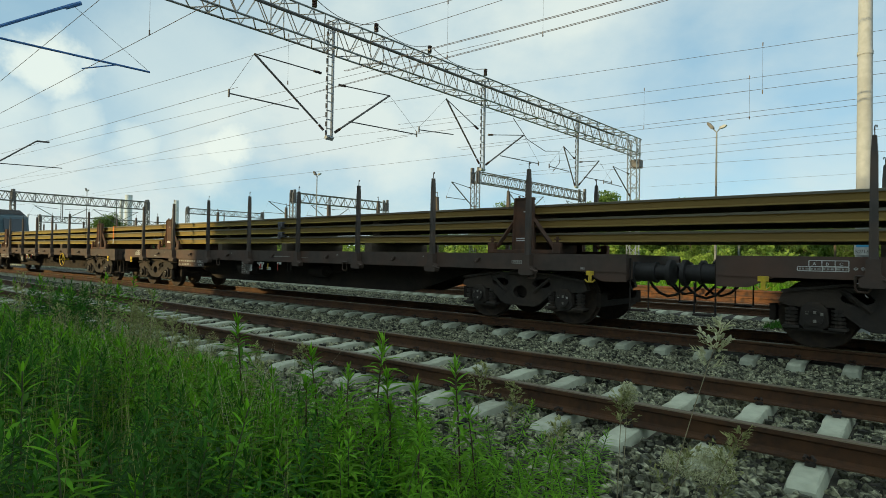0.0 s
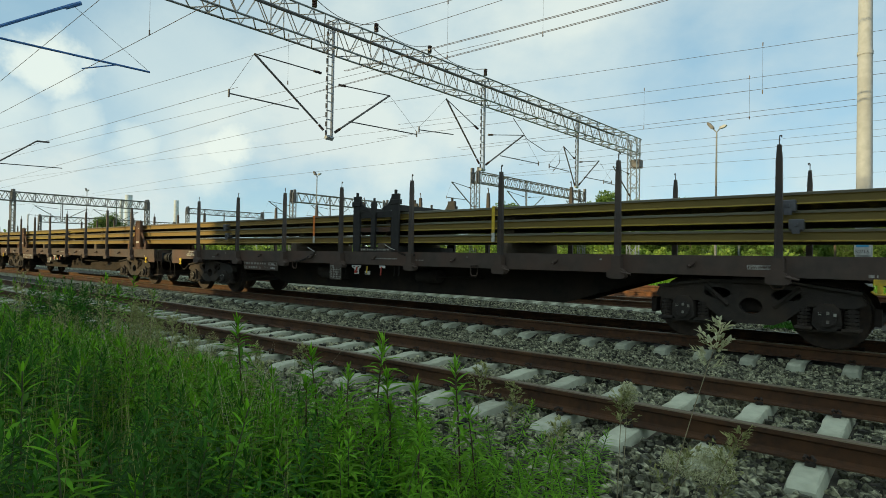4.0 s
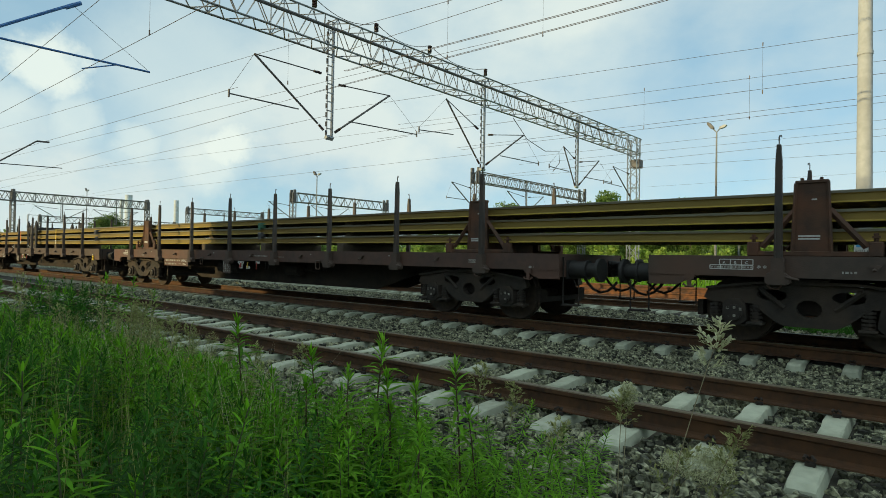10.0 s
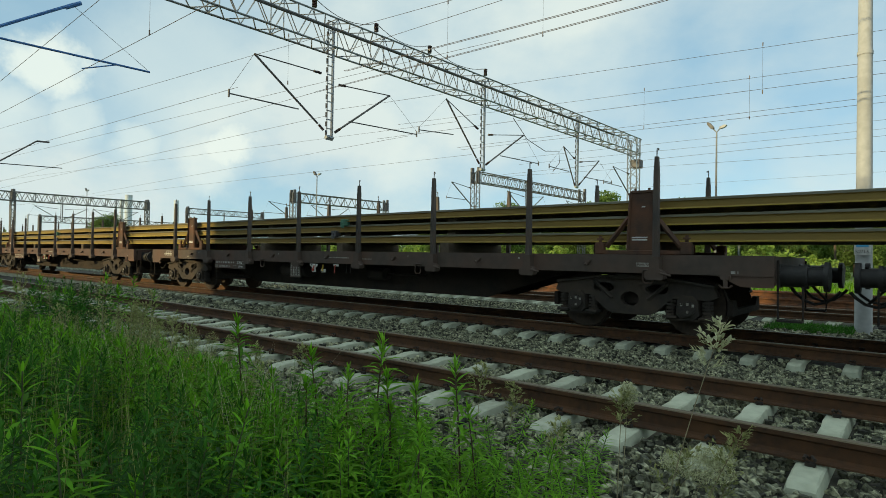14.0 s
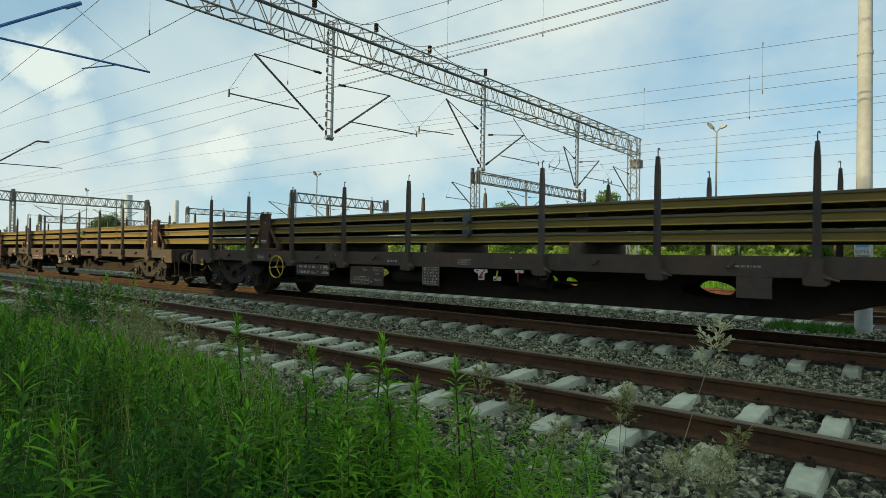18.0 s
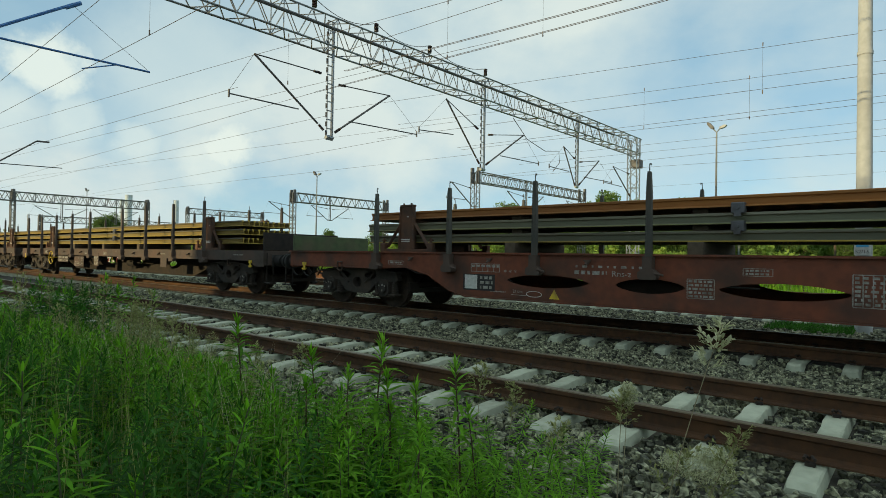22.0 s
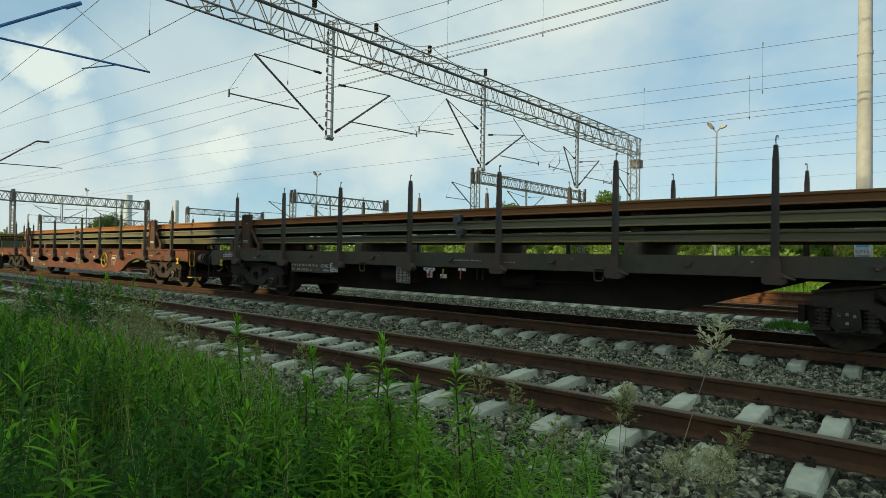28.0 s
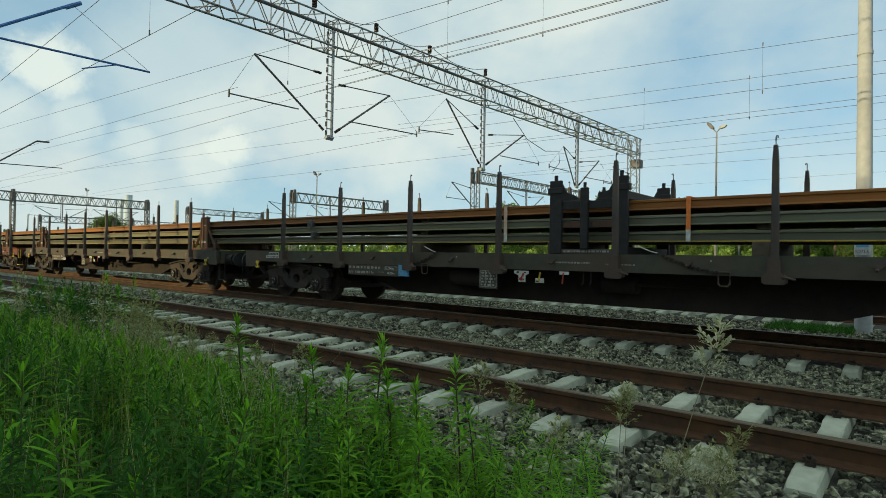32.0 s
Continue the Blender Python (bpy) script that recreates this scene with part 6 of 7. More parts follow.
for i, (x, y, lx, h, pl) in enumerate(((-1.05, 3.04, 0.30, 1.25, 0.26), (-1.30, 3.10, 0.02, 0.79, 0.2), (-0.92, 3.15, 0.24, 0.68, 0.22), (-1.20, 3.20, 0.28, 0.51, 0.28), (-0.90, 3.30, 0.16, 0.39, 0.26), (-2.29, 3.10, 0.05, 0.83, 0.24),
                                     (-2.04, 3.10, 0.06, 0.74, 0.24), (-5.23, 2.28, 0.03, 1.10, 0.3), (-5.58, 2.59, 0.06, 1.03, 0.28), (-5.96, 2.49, -0.05, 1.06, 0.28), (-6.86, 2.07, 0.05, 1.10, 0.3), (-7.47, 2.18, 0.02, 1.10, 0.32), (-4.32, 2.69, 0.05, 0.87, 0.22), (-4.09, 3.00, 0.04, 0.78, 0.2), (-1.59, 2.79, 0.1, 0.74, 0.22), (-4.85, 2.0, 0.04, 1.30, 0.5), (-4.75, 2.05, -0.03, 1.40, 0.5), (-4.95, 1.95, 0.05, 1.22, 0.5), (-4.35, 2.0, 0.06, 1.25, 0.45), (-5.2, 2.05, 0.05, 1.25, 0.5), (-5.6, 2.0, -0.04, 1.42, 0.5), (-8.1, 2.0, 0.05, 1.45, 0.5), (-8.4, 2.05, -0.05, 1.3, 0.5), (-4.5, 2.2, 0.08, 1.15, 0.45), (-3.6, 2.3, 0.05, 0.95, 0.4), (-2.7, 2.3, 0.05, 0.8, 0.35), (-1.25, 1.9, 0.02, 0.75, 0.45))):
    seed_grass(x, y, lx, h, pl, 200 + i, "pale beige flowering grass beside the ballast", 1.0 if i else 1.25, "plume" if i else "fluff")


def arching(r, x, y, z, length, width, droop, rows=6):
    """Long grass blades that bend over towards their tips."""
    n = len(x)
    a = r.uniform(0, 6.283, n)
    d = np.stack([np.cos(a), np.sin(a), np.zeros(n)], -1)
    side = np.stack([-np.sin(a), np.cos(a), np.zeros(n)], -1)
    p, tilt = np.stack([x, y, z], -1), r.uniform(0.05, 0.25, n)
    out = []
    for k in range(rows):
        w = (width * (1 - k / (rows - 1)) ** 0.6 + 0.0004)[:, None] * 0.5
        out += [p - side * w, p + side * w]
        p = p + (d * np.sin(tilt)[:, None] + np.array((0, 0, 1.0)) * np.cos(tilt)[:, None]) * (length / (rows - 1))[:, None]
        tilt = tilt + droop * (0.4 + 0.35 * k)
    v = np.stack(out, 1).reshape(-1, 3)
    quad = np.array([(2 * k, 2 * k + 1, 2 * k + 3, 2 * k + 2) for k in range(rows - 1)])
    return v, (np.arange(n)[:, None, None] * 2 * rows + quad[None]).reshape(-1, 4)


for nm, n, x0, x1, y0, y1, lo, hi, wid, dr, mt, lab in (("grass", 1500, -6.2, -2.6, 1.5, 3.0, 0.75, 1.12, 0.0050, 0.22, "grass", "long arching green grass on the verge"),
                                                        ("dry_grass", 520, -6.4, -2.4, 1.6, 3.0, 0.80, 1.18, 0.0032, 0.16, "straw", "thin pale straws among the weeds"),
                                                        ("grass", 420, -2.4, -0.9, 1.6, 2.7, 0.45, 0.75, 0.0048, 0.25, "leafbright", "bright arching grass at the edge of the ballast")):
    x, y = verge_points(rg, n, x0, x1, y0, y1)
    top = np.minimum(verge_top(x, y) * 1.08, 1.15) if x1 < -2.3 else np.full(len(x), 0.8)
    v, f = arching(rg, x, y, ground_z(x, y) - 0.02, top * rg.uniform(lo, hi, len(x)), wid * rg.uniform(0.6, 1.5, len(x)), rg.uniform(0.3, 1.3, len(x)) * dr)
    thing(nm, lab, "grass", kind="stuff", data=fast_mesh(v, f, M[mt]))


def panicle(x, y, lean, h, wide, tall, count, seed, label, mat=""):
    """A loose cloud of tiny spikelets on hair-thin branches over a thin stalk."""
    r = np.random.default_rng(seed)
    g = thing("bent_grass", label, "grass", "flowering grasses", m=pose(x, y, ground_height(x, y)))
    bm = new_bm()
    tube(bm, [(lean * (k / 6) ** 1.4, 0.0, h * k / 6) for k in range(7)], 0.003, 5, 0.0015)
    part("stalk", bm, M["drystem"], g)
    bm = new_bm()
    c, v = np.array((lean, 0.0, h)), []
    for k in range(34):
        d = r.normal(size=3)
        d /= np.linalg.norm(d)
        e = c + d * np.array((wide, wide * 0.7, tall)) * r.uniform(0.55, 1.0)
        tube(bm, [tuple(c - np.array((0.15 * lean, 0, tall * 0.6))), tuple((c + e) / 2 - np.array((0, 0, 0.3 * tall))), tuple(e)], 0.0008, 3)
    part("branches", bm, M["plume"], g)
    for k in range(count):
        d = r.normal(size=3)
        d *= r.uniform(0.3, 1.0) ** 0.5 / np.linalg.norm(d)
        v += leaf_blade(r, c + d * np.array((wide, wide * 0.7, tall)), (r.uniform(0, 6.28), r.uniform(-0.3, 1.2)), r.uniform(0.010, 0.020), 0.0032, 0.1)
    f = (np.arange(count)[:, None, None] * 8 + LEAF_TRI[None]).reshape(-1, 3)
    part("spikelets", fast_mesh(np.array(v), f, M[mat or ("fluff" if h < 0.8 else "plume")]), None, g)


panicle(-1.12, 3.25, 0.20, 0.40, 0.20, 0.065, 2300, 301, "pale cloud of flowering bent grass over the ballast")
panicle(-1.00, 3.30, 0.16, 0.44, 0.10, 0.06, 1100, 302, "pale cloud of flowering bent grass over the ballast")
panicle(-1.30, 3.18, 0.03, 0.76, 0.055, 0.075, 800, 303, "pale flowering bent grass beside the rail")
panicle(-5.95, 2.40, 0.04, 1.10, 0.07, 0.19, 420, 304, "tall pale flowering bent grass on the verge")
panicle(-5.60, 2.45, 0.10, 0.95, 0.08, 0.16, 360, 305, "tall pale flowering bent grass on the verge")
panicle(-5.20, 2.60, 0.06, 0.85, 0.08, 0.15, 360, 306, "tall pale flowering bent grass on the verge")
panicle(-4.70, 2.70, 0.05, 0.80, 0.07, 0.14, 320, 307, "tall pale flowering bent grass on the verge")
# loose feathery heads over the edge of the verge: place and height of each tip
for i, (x, y, tip) in enumerate(((-6.38, 2.60, 0.65), (-6.69, 2.50, 0.46), (-6.16, 2.60, 0.43), (-6.00, 2.40, 0.29), (-7.01, 2.50, 0.56), (-6.23, 2.70, 0.52), (-6.48, 2.50, 0.60), (-8.65, 2.30, 0.36), (-8.95, 2.20, 0.30),
                                 (-7.45, 2.20, 0.30), (-5.49, 2.50, 0.34), (-5.22, 2.80, 0.42), (-4.91, 2.80, 0.40), (-4.64, 2.60, 0.24), (-4.04, 2.50, 0.27), (-7.39, 2.40, 0.45), (-9.08, 2.60, 0.72), (-8.44, 2.80, 0.74), (-6.30, 2.55, 0.36), (-5.80, 2.45, 0.22))):
    panicle(x, y, 0.05 * math.sin(7 * i), tip - 0.16 - ground_height(x, y), 0.060 + 0.02 * (i % 3), 0.17, 460, 320 + i, "tall feathery flowering grass at the verge's edge", "seedhead")
panicle(-4.99, 2.50, 0.03, 0.17 - ground_height(-4.99, 2.50), 0.10, 0.06, 520, 350, "small weed with yellow-green flowers on the verge", "flower")
panicle(-4.90, 2.55, -0.03, 0.13 - ground_height(-4.90, 2.55), 0.07, 0.05, 300, 351, "small weed with yellow-green flowers on the verge", "flower")


# ---- details of single wagons ----
W_FRONT, W_A, W_B, W_C, W_D, W_LONG, W_RED, W_E, W_F = WAGONS


def hand_wheel(w, x, z, r, y=-1.37):
    bm = new_bm()
    tube(bm, [(x + r * math.cos(2 * math.pi * k / 28), y, z + r * math.sin(2 * math.pi * k / 28)) for k in range(29)], 0.016, 6, cap=False)
    h = part("hand_wheel", bm, M["yellow"], w, "yellow hand brake wheel", smooth=True)
    bm = new_bm()
    for k in range(3):
        a = 1.2 + 2.094 * k
        tube(bm, [(x, y, z), (x + r * math.cos(a), y, z + r * math.sin(a))], 0.012, 6)
    tube(bm, [(x, y - 0.02, z), (x, -1.1, z)], 0.03, 8)
    part("spokes", bm, M["yellow"], h)


hand_wheel(W_LONG, 4.63, 0.90, 0.31)
hand_wheel(W_RED, 15.02, 0.89, 0.29)
hand_wheel(W_FRONT, 14.6, 0.83, 0.30)

# second board of the long wagon
quick_box("board", W_LONG, M["wagon"], 7.55, 8.65, -1.335, -1.318, 0.54, 1.0, 0.0, "dark board with stencilled load data")
lettering(W_LONG, "21m", M["stencil"], 0.09, 7.98, 0.89, -1.337)
frame_outline(W_LONG, 7.6, 8.18, 0.58, 0.66, -1.337, 0.010, cols=5)
frame_outline(W_LONG, 7.68, 8.18, 0.66, 0.75, -1.337, 0.010, cols=4)
for k, ch in enumerate("ABCD"):
    lettering(W_LONG, ch, M["stencil"], 0.075, 7.71 + 0.125 * k, 0.675, -1.337)
lettering(W_LONG, "24 500kg", M["stencil"], 0.055, 8.36, 0.91, -1.337)
lettering(W_LONG, "22 t", M["stencil"], 0.075, 8.40, 0.80, -1.337)
lettering(W_LONG, "42.2kN", M["stencil"], 0.075, 8.36, 0.66, -1.337)
frame_outline(W_LONG, 8.34, 8.62, 0.89, 0.98, -1.337, 0.008)
lettering(W_LONG, "**", M["stencil"], 0.10, 8.22, 0.58, -1.337)
quick_box("board", W_LONG, M["wagon"], 15.80, 16.25, -1.335, -1.318, 0.72, 1.04, 0.0, "dark board hung under the side sill")

# red wagon's stencils and plates
PY = -1.3085
quick_box("plate_panel", W_RED, M["black"], 5.45, 6.20, -1.3125, -1.308, 0.58, 0.92, 0.0, "black painted data panel")
quick_box("label_plate", W_RED, M["white"], 5.49, 5.79, -1.3165, -1.3127, 0.61, 0.90, 0.0, "white paper label plate")
bars(W_RED, 5.86, 6.16, 0.60, 0.90, -1.3127, 3, 3)
bars(W_RED, 5.66, 6.28, 1.05, 1.13, PY, 1, 5)
frame_outline(W_RED, 5.64, 6.30, 0.97, 1.14, PY, 0.010, cols=5)
for k in range(3):
    lettering(W_RED, "*", M["stencil"], 0.14, 6.40 + 0.11 * k, 0.93, PY)
lettering(W_RED, "21.0m", M["stencil"], 0.085, 6.60, 0.58, PY)
frame_outline(W_RED, 6.57, 6.88, 0.53, 0.54, PY, 0.008)
bars(W_RED, 6.1, 6.45, 0.56, 0.60, PY, 1, 6)
bm = new_bm()
tube(bm, [(7.05 + 0.16 * math.cos(2 * math.pi * k / 20), PY, 0.57 + 0.055 * math.sin(2 * math.pi * k / 20)) for k in range(21)], 0.006, 4, cap=False)
part("marking", bm, M["white"], W_RED)
bm = new_bm()
prism(bm, [(7.36, 0.50), (7.56, 0.50), (7.46, 0.68)], 1, PY - 0.003, PY)
part("warning_triangle", bm, M["yellow"], W_RED, "yellow warning triangle")
bars(W_RED, 7.86, 9.0, 1.10, 1.17, PY, 1, 8, gap=1.2)
bars(W_RED, 7.84, 8.42, 0.97, 1.08, PY, 1, 9)
lettering(W_RED, "Rns-z", M["stencil"], 0.15, 8.50, 0.97, PY - 0.002)
frame_outline(W_RED, 9.69, 10.07, 0.66, 0.98, PY, 0.010, cols=1)
bars(W_RED, 9.71, 10.05, 0.67, 0.97, PY, 5, 10)
frame_outline(W_RED, 11.72, 12.14, 0.66, 1.12, PY, 0.012, cols=4)
bars(W_RED, 11.74, 12.12, 0.68, 1.10, PY, 7, 11, gap=0.7)
frame_outline(W_RED, 10.45, 10.82, 1.05, 1.17, PY, 0.008)
bars(W_RED, 10.48, 10.79, 1.06, 1.16, PY, 2, 12)
frame_outline(W_RED, 13.55, 13.88, 0.95, 1.08, PY, 0.008)
bm = new_bm()
prism(bm, [(13.70, 0.97), (13.86, 0.97), (13.86, 1.06), (13.70, 1.03)], 1, PY - 0.002, PY)
part("marking", bm, M["white"], W_RED)
# owner's mark: a slanted frame round a bar
bm = new_bm()
for a, b in (((15.52, 0.85), (15.94, 0.85)), ((15.94, 0.85), (16.06, 1.08)), ((16.06, 1.08), (15.64, 1.08)), ((15.64, 1.08), (15.52, 0.85))):
    bar(bm, (a[0], PY, a[1]), (b[0], PY, b[1]), 0.012)
prism(bm, [(15.62, 0.93), (15.90, 0.93), (15.95, 1.01), (15.66, 1.01)], 1, PY - 0.002, PY)
part("owner_mark", bm, M["white"], W_RED, "white slanted frame with a bar")
bars(W_RED, 15.52, 15.93, 0.69, 0.83, PY, 3, 14)
frame_outline(W_RED, 3.35, 3.8, 1.07, 1.16, PY, 0.008)
bars(W_RED, 3.4, 3.75, 1.08, 1.15, PY, 1, 15)
bars(W_RED, 18.6, 19.2, 1.08, 1.16, PY, 1, 16)
bars(W_RED, 17.0, 17.4, 1.12, 1.17, PY, 1, 17)
for x in (3.9, 9.75, 14.6, 18.2):
    bm = new_bm()
    tube(bm, [(x, -1.28, 1.0), (x + 0.3, -1.28, 0.88), (x + 0.9, -1.25, 0.86)], 0.02, 6)
    part("brake_rod", bm, M["under"], W_RED)

# raised end boards between the long wagon and the red one
quick_box("end_board", W_LONG, M["under"], 21.86, 21.95, -1.27, 1.27, 1.365, 1.90, 0.01, "dark raised end board")
quick_box("end_board", W_RED, M["olive"], -0.22, -0.14, -1.27, 1.27, 1.373, 1.80, 0.01, "grey-green raised end board")

# blue plate and red-white marks
quick_box("blue_plate", W_F, M["blue"], 6.12, 6.42, -1.345, -1.318, 0.80, 1.06, 0.0, "blue square plate with white pattern")
bars(W_F, 6.15, 6.39, 0.82, 1.04, -1.3455, 4, 21, gap=0.8)
quick_box("label_plate", W_E, M["white"], 5.74, 6.02, -1.345, -1.337, 0.82, 1.06, 0.0, "white plate with dark pattern")
bars(W_E, 5.77, 5.99, 0.84, 1.04, -1.3455, 4, 22, M["under"], gap=0.9)
quick_box("board", W_A, M["white"], 8.35, 8.70, -1.335, -1.318, 0.74, 1.0, 0.0, "pale data board")


def clamping_frame(u, spread):
    """Black steel frames that hold the rails down, tied by bars along both sides."""
    c = thing("clamping_frame", "black steel clamping frame round the rails with gussets", "clamping frame", "clamping frames on the load")
    TRAIN.append((c, u))
    for x in (0.0, spread):
        for s in (-1, 1):
            bm = new_bm()
            y0, y1 = sorted((s * 0.96, s * 1.03))
            box(bm, x - 0.12, x + 0.12, y0, y1, 1.366, 2.79, 0.012)
            box(bm, x - 0.15, x + 0.15, y0 - 0.02, y1 + 0.02, 2.53, 2.65, 0.01)
            tube(bm, [(x, s * 1.0, 2.79), (x, s * 1.0, 2.89)], 0.035, 7)
            part("post", bm, M["black"], c)
            bm = new_bm()
            e = 1 if x == 0.0 else -1
            prism(bm, [(x + e * 0.10, 2.40), (x + e * 0.10, 2.77), (x + e * 0.22, 2.55), (x + e * 0.42, 2.46), (x + e * 0.42, 2.40)], 1, s * 1.0 - 0.02, s * 1.0 + 0.02)
            part("gusset", bm, M["black"], c)
        for z0, z1 in ((1.366, 1.50), (2.37, 2.52)):
            bm = new_bm()
            box(bm, x - 0.10, x + 0.10, -0.96, 0.96, z0, z1, 0.01)
            part("cross_beam", bm, M["black"], c)
    for s in (-1, 1):
        for z0, z1, mt in ((2.22, 2.37, "black"), (1.37, 1.46, "stake"), (1.86, 1.98, "black")):
            bm = new_bm()
            box(bm, -0.1, spread + 0.1, s * 0.987 - 0.012, s * 0.987 + 0.012, z0, z1, 0.004)
            t = part("tie_bar", bm, M[mt], c)
            if z0 == 1.37:
                bars(t, 0.16, spread - 0.20, 1.385, 1.445, s * 1.0005 + 0.001, 1, 40)
            if z0 == 1.86:
                for a, b in ((0.16, spread * 0.45), (spread * 0.58, spread - 0.16)):
                    q = new_bm()
                    box(q, a, b, s * 1.0025 - 0.002, s * 1.0025 + 0.002, 1.87, 1.97)
                    part("red_plate", q, M["bunk"], t, "dull red plate")
        bm = new_bm()
        box(bm, spread / 2 - 0.12, spread / 2 + 0.02, s * 1.005 - 0.05, s * 1.005 + 0.03, 1.46, 2.62, 0.01)
        tube(bm, [(spread / 2 - 0.05, s * 1.005, 2.62), (spread / 2 - 0.05, s * 1.005, 2.72)], 0.03, 7)
        part("middle_post", bm, M["black"], c)


clamping_frame(8.32, 1.30)
clamping_frame(138.74, 1.24)


def strap(u, mat):
    """A lashing strap wrapped round the load."""
    s = thing("lashing_strap", (mat if mat != "fadedorange" else "faded orange") + " and white lashing strap down the side of the load", "strap", "lashing straps")
    TRAIN.append((s, u))
    for z0, z1, m_ in ((1.80, 2.362, mat), (1.60, 1.80, "white")):
        bm = new_bm()
        box(bm, -0.035, 0.035, -0.888, -0.876, z0, z1)
        part("webbing", bm, M[m_], s)
    bm = new_bm()
    box(bm, -0.035, 0.035, -0.886, 0.886, 2.357, 2.369)
    part("webbing", bm, M[mat], s)


strap(6.48, "orange")
strap(12.25, "yellow")
strap(141.03, "orange")
strap(137.56, "fadedorange")
strap(-24.0, "orange")


def rail_clamp(u, top="darksteel", low=0.0):
    c = thing("rail_clamp", "dark steel clamp block between the layers of rails", "clamp", "rail clamps on the load")
    TRAIN.append((c, u))
    for x, z0, z1, m_ in ((0.0, 2.05, 2.23, top), (low, 1.76, 1.93, top if top != "green" else "darksteel")):
        bm = new_bm()
        box(bm, x - 0.095, x + 0.095, -0.93, -0.76, z0, z1, 0.012)
        tube(bm, [(x, -0.955, (z0 + z1) / 2), (x, -0.92, (z0 + z1) / 2)], 0.03, 6)
        box(bm, x - 0.05, x + 0.05, -0.94, -0.92, z0 - 0.05, z0 + 0.02)
        part("block", bm, M[m_], c)


for u, top, low in ((2.05, "darksteel", 0.12), (17.4, "darksteel", 0.10), (30.0, "green", 0.0), (51.16, "green", -0.36), (72.78, "darksteel", 0.0), (95.65, "darksteel", 0.0), (117.67, "darksteel", 0.08), (131.35, "darksteel", 0.15), (-12.2, "darksteel", 0.0)):
    rail_clamp(u, top, low)


def chain(u, z0, z1, run):
    """A sagging lashing chain with a pale hook."""
    c = thing("lashing_chain", "rusty lashing chain with a pale hook on the side sill", "chain", "lashing chains")
    TRAIN.append((c, u))
    bm = new_bm()
    for k in range(14):
        x = run * k / 14
        z = z0 + (z1 - z0) * k / 14 - 0.05 * math.sin(math.pi * k / 14)
        disc(bm, (x, -1.365, z), 1 if k % 2 else 2, 0.03, 0.012, 8)
    tagged(part("links", bm, M["under"], c), kind="stuff")
    bm = new_bm()
    tube(bm, [(-0.35, -1.34, z0 + 0.13), (-0.15, -1.34, z0 + 0.04), (0.0, -1.35, z0)], 0.008, 6)
    part("hook", bm, M["white"], c)


chain(140.75, 1.38, 1.08, 0.9)
chain(7.2, 1.34, 1.06, -0.8)
chain(10.0, 1.40, 1.30, 0.6)
chain(136.2, 1.36, 1.06, -0.8)


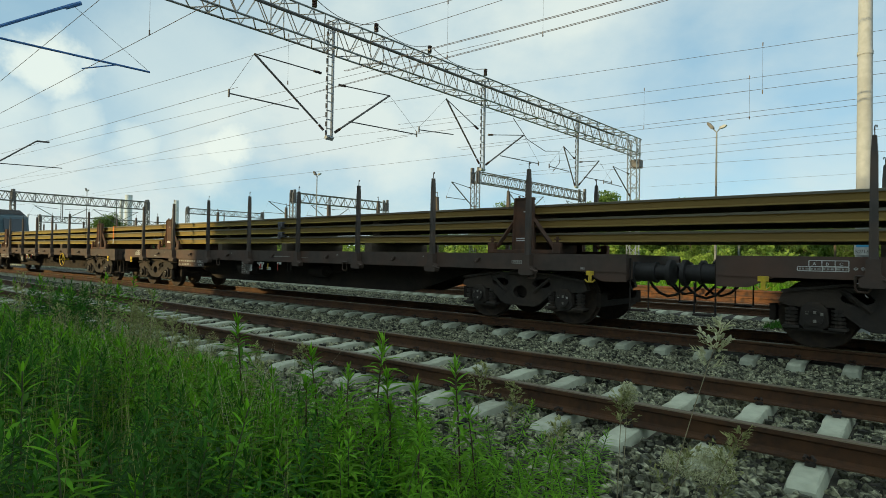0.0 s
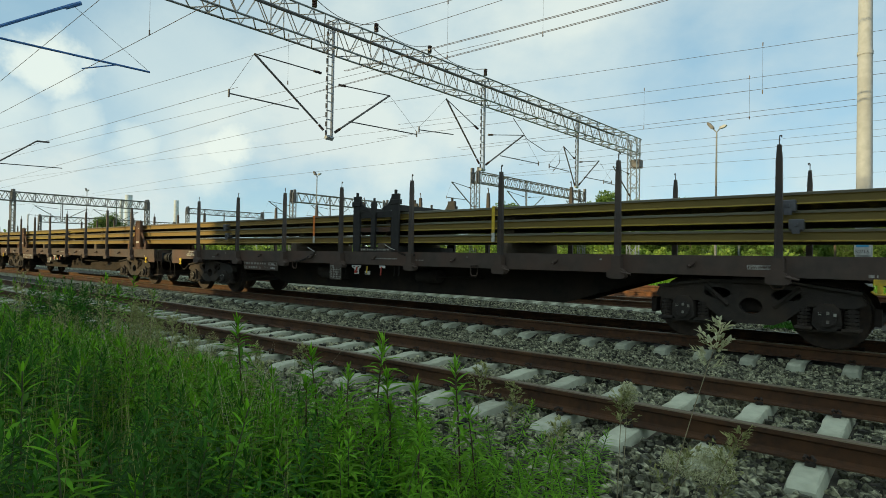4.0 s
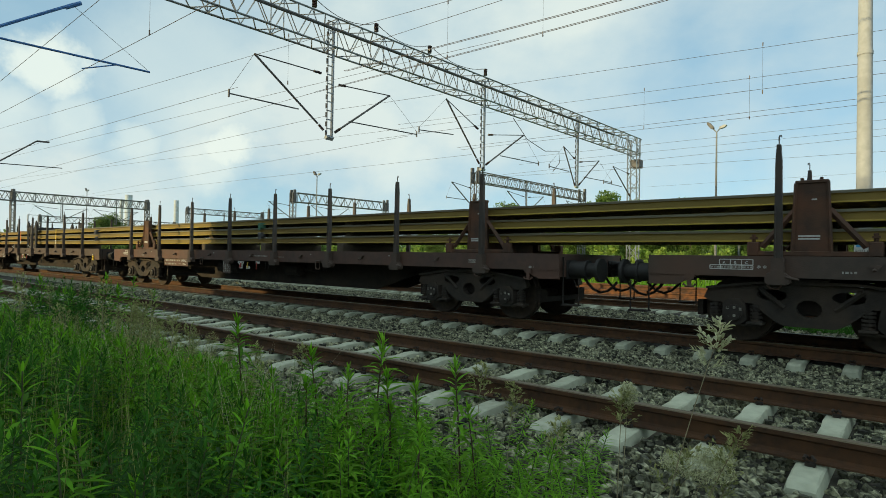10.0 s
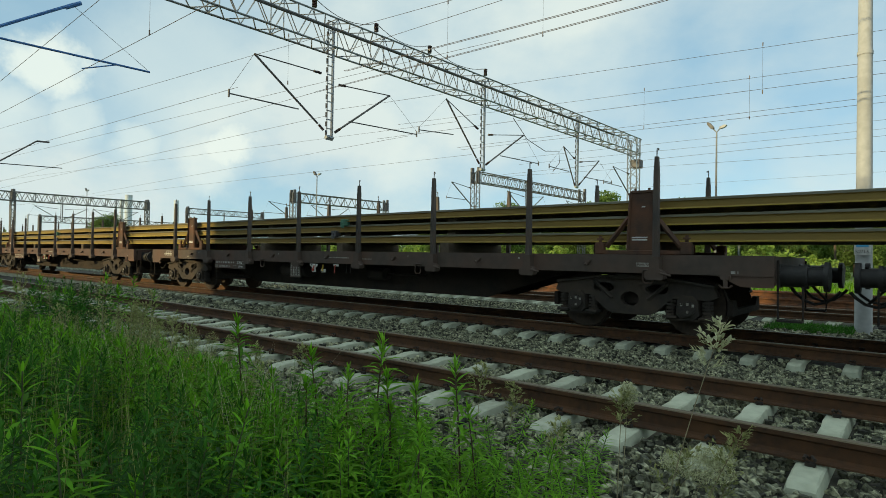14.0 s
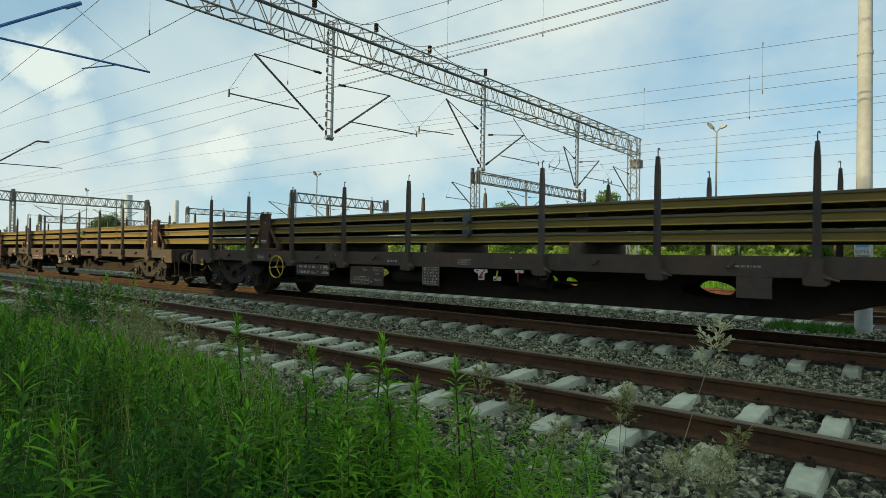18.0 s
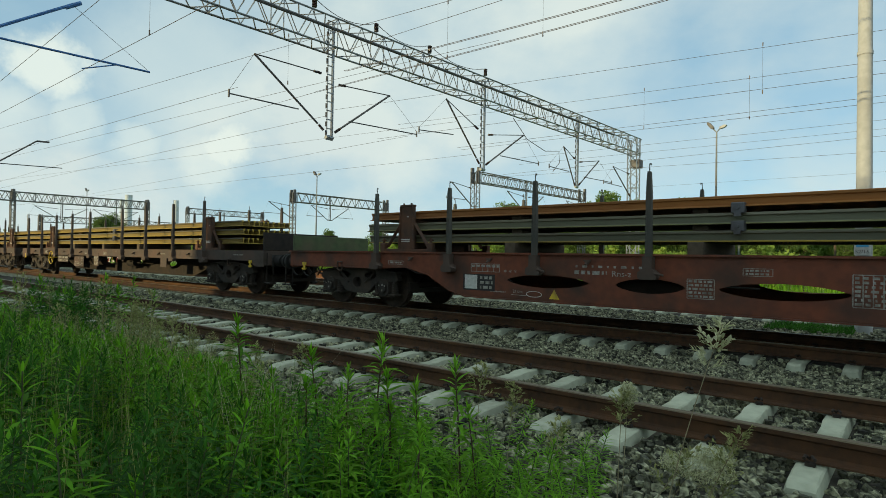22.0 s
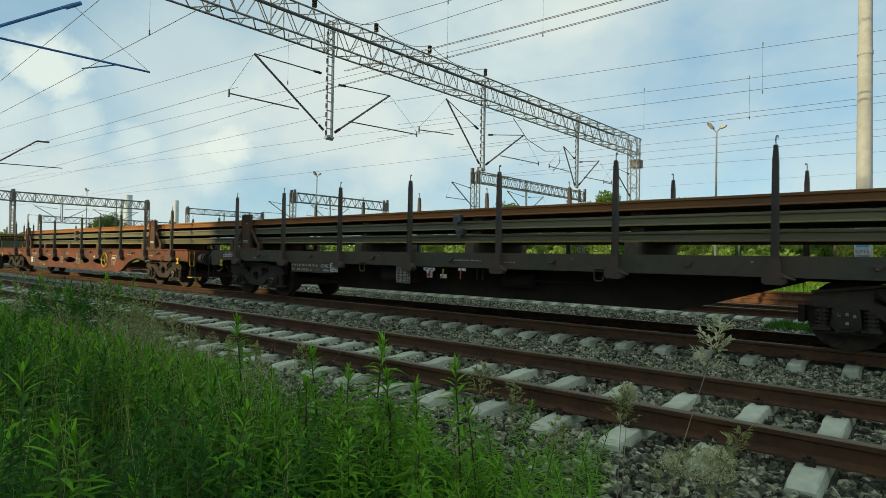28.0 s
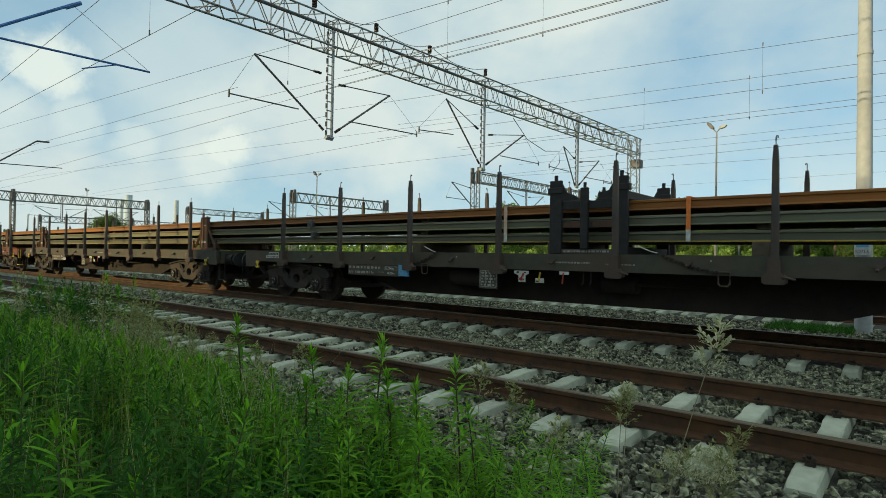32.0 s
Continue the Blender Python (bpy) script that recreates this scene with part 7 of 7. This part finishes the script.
def locomotive(u):
    """The engine's rear cab, far ahead of the first wagon."""
    l = thing("locomotive", "blue-grey electric locomotive at the head of the train", "locomotive")
    TRAIN.append((l, u))
    bm = new_bm()
    prism(bm, [(-15.6, 1.1), (-16.0, 2.2), (-15.5, 3.6), (-14.8, 3.85), (-1.2, 3.85), (-0.5, 3.6), (0.0, 2.2), (-0.4, 1.1)], 1, -1.48, 1.48)
    part("body", bm, M["locoblue"], l)
    bm = new_bm()
    prism(bm, [(-1.45, 3.80), (-1.15, 4.12), (1.15, 4.12), (1.45, 3.80)], 0, -15.0, -1.0)
    part("roof", bm, M["darksteel"], l)
    for y in (-0.72, 0.72):
        bm = new_bm()
        prism(bm, [(-0.10, 2.55), (0.02, 2.55), (-0.28, 3.45), (-0.40, 3.45)], 1, y - 0.6, y + 0.6)
        part("cab_window", bm, M["glass"], l, "dark cab window")
    bm = new_bm()
    box(bm, -15.6, -0.3, -1.4, 1.4, 0.75, 1.15, 0.02)
    part("underframe", bm, M["under"], l)
    for x in (-3.2, -12.8):
        bm = new_bm()
        box(bm, x - 2.0, x + 2.0, -1.2, 1.2, 0.35, 0.8, 0.05)
        part("bogie", bm, M["under"], l)
        for d in (-1.3, 1.3):
            wh = part("wheelset", WHEEL, M["wheel"], l, "dark steel wheelset", m=pose(x + d, 0, 0.46))
            WHEELS.append((wh, x + d))
    for y in (-0.875, 0.875):
        b = part("buffer", BUFFER, M["black"], l, m=pose(-0.2, y, 1.06))
        part("buffer_head", BUFFER_HEAD, M["black"], b)
    for y in (-1.0, 1.0):
        bm = new_bm()
        tube(bm, [(-0.15, y, 1.6), (0.0, y, 1.6)], 0.11, 14)
        part("headlight", bm, M["white"], l, "round headlight")


locomotive(-44.6)



def true_size():
    """The train is drawn by its marks; this brings it to metres along and up. Wheels are drawn in metres."""
    done = set()
    for o, u, *at in TRAIN:
        if at:
            continue
        along_x = 0.974 * stand(u)[2] if o in WAGONS else 0.974
        for c in (o, *o.children_recursive):
            m = Matrix.Identity(4)
            p, low = c, False
            while p is not o:
                m = p.matrix_basis @ m
                low = low or p.name.startswith("bogie")
                p = p.parent
            wheel = c.name.startswith("wheelset")
            s = Matrix.Diagonal((along_x, 1.0, 0.955 if low else 0.911, 1.0))
            if c is not o:
                g = Matrix.Identity(3)
                p = c.parent
                while p is not o:
                    g = p.matrix_basis.to_3x3() @ g
                    p = p.parent
                loc = g.inverted() @ (s.to_3x3() @ (g @ c.matrix_basis.translation))
                if wheel:
                    loc.z = 0.46
                q = c.matrix_basis.copy()
                q.translation = loc
                c.matrix_basis = q
            if c.data and not wheel and c.data.name not in done:
                done.add(c.data.name)
                r = m.to_3x3()
                c.data.transform((r.inverted() @ s.to_3x3() @ r).to_4x4())


def motions():
    for o, u, *at in TRAIN:
        y, z = at if at else (0.0, 0.0)
        walk(o, [(float(t), pose(along(u) - train_shift(t), Y2 + y, z)) for t in range(33)])
    steps = [k * 4 / 30 for k in range(241)]
    for w, x in WHEELS:
        walk(w, [(t, pose(w.matrix_basis.translation.x, 0, 0.46, 0, -math.degrees(train_shift(t)) / 0.46, 0)) for t in steps])


true_size()
motions()
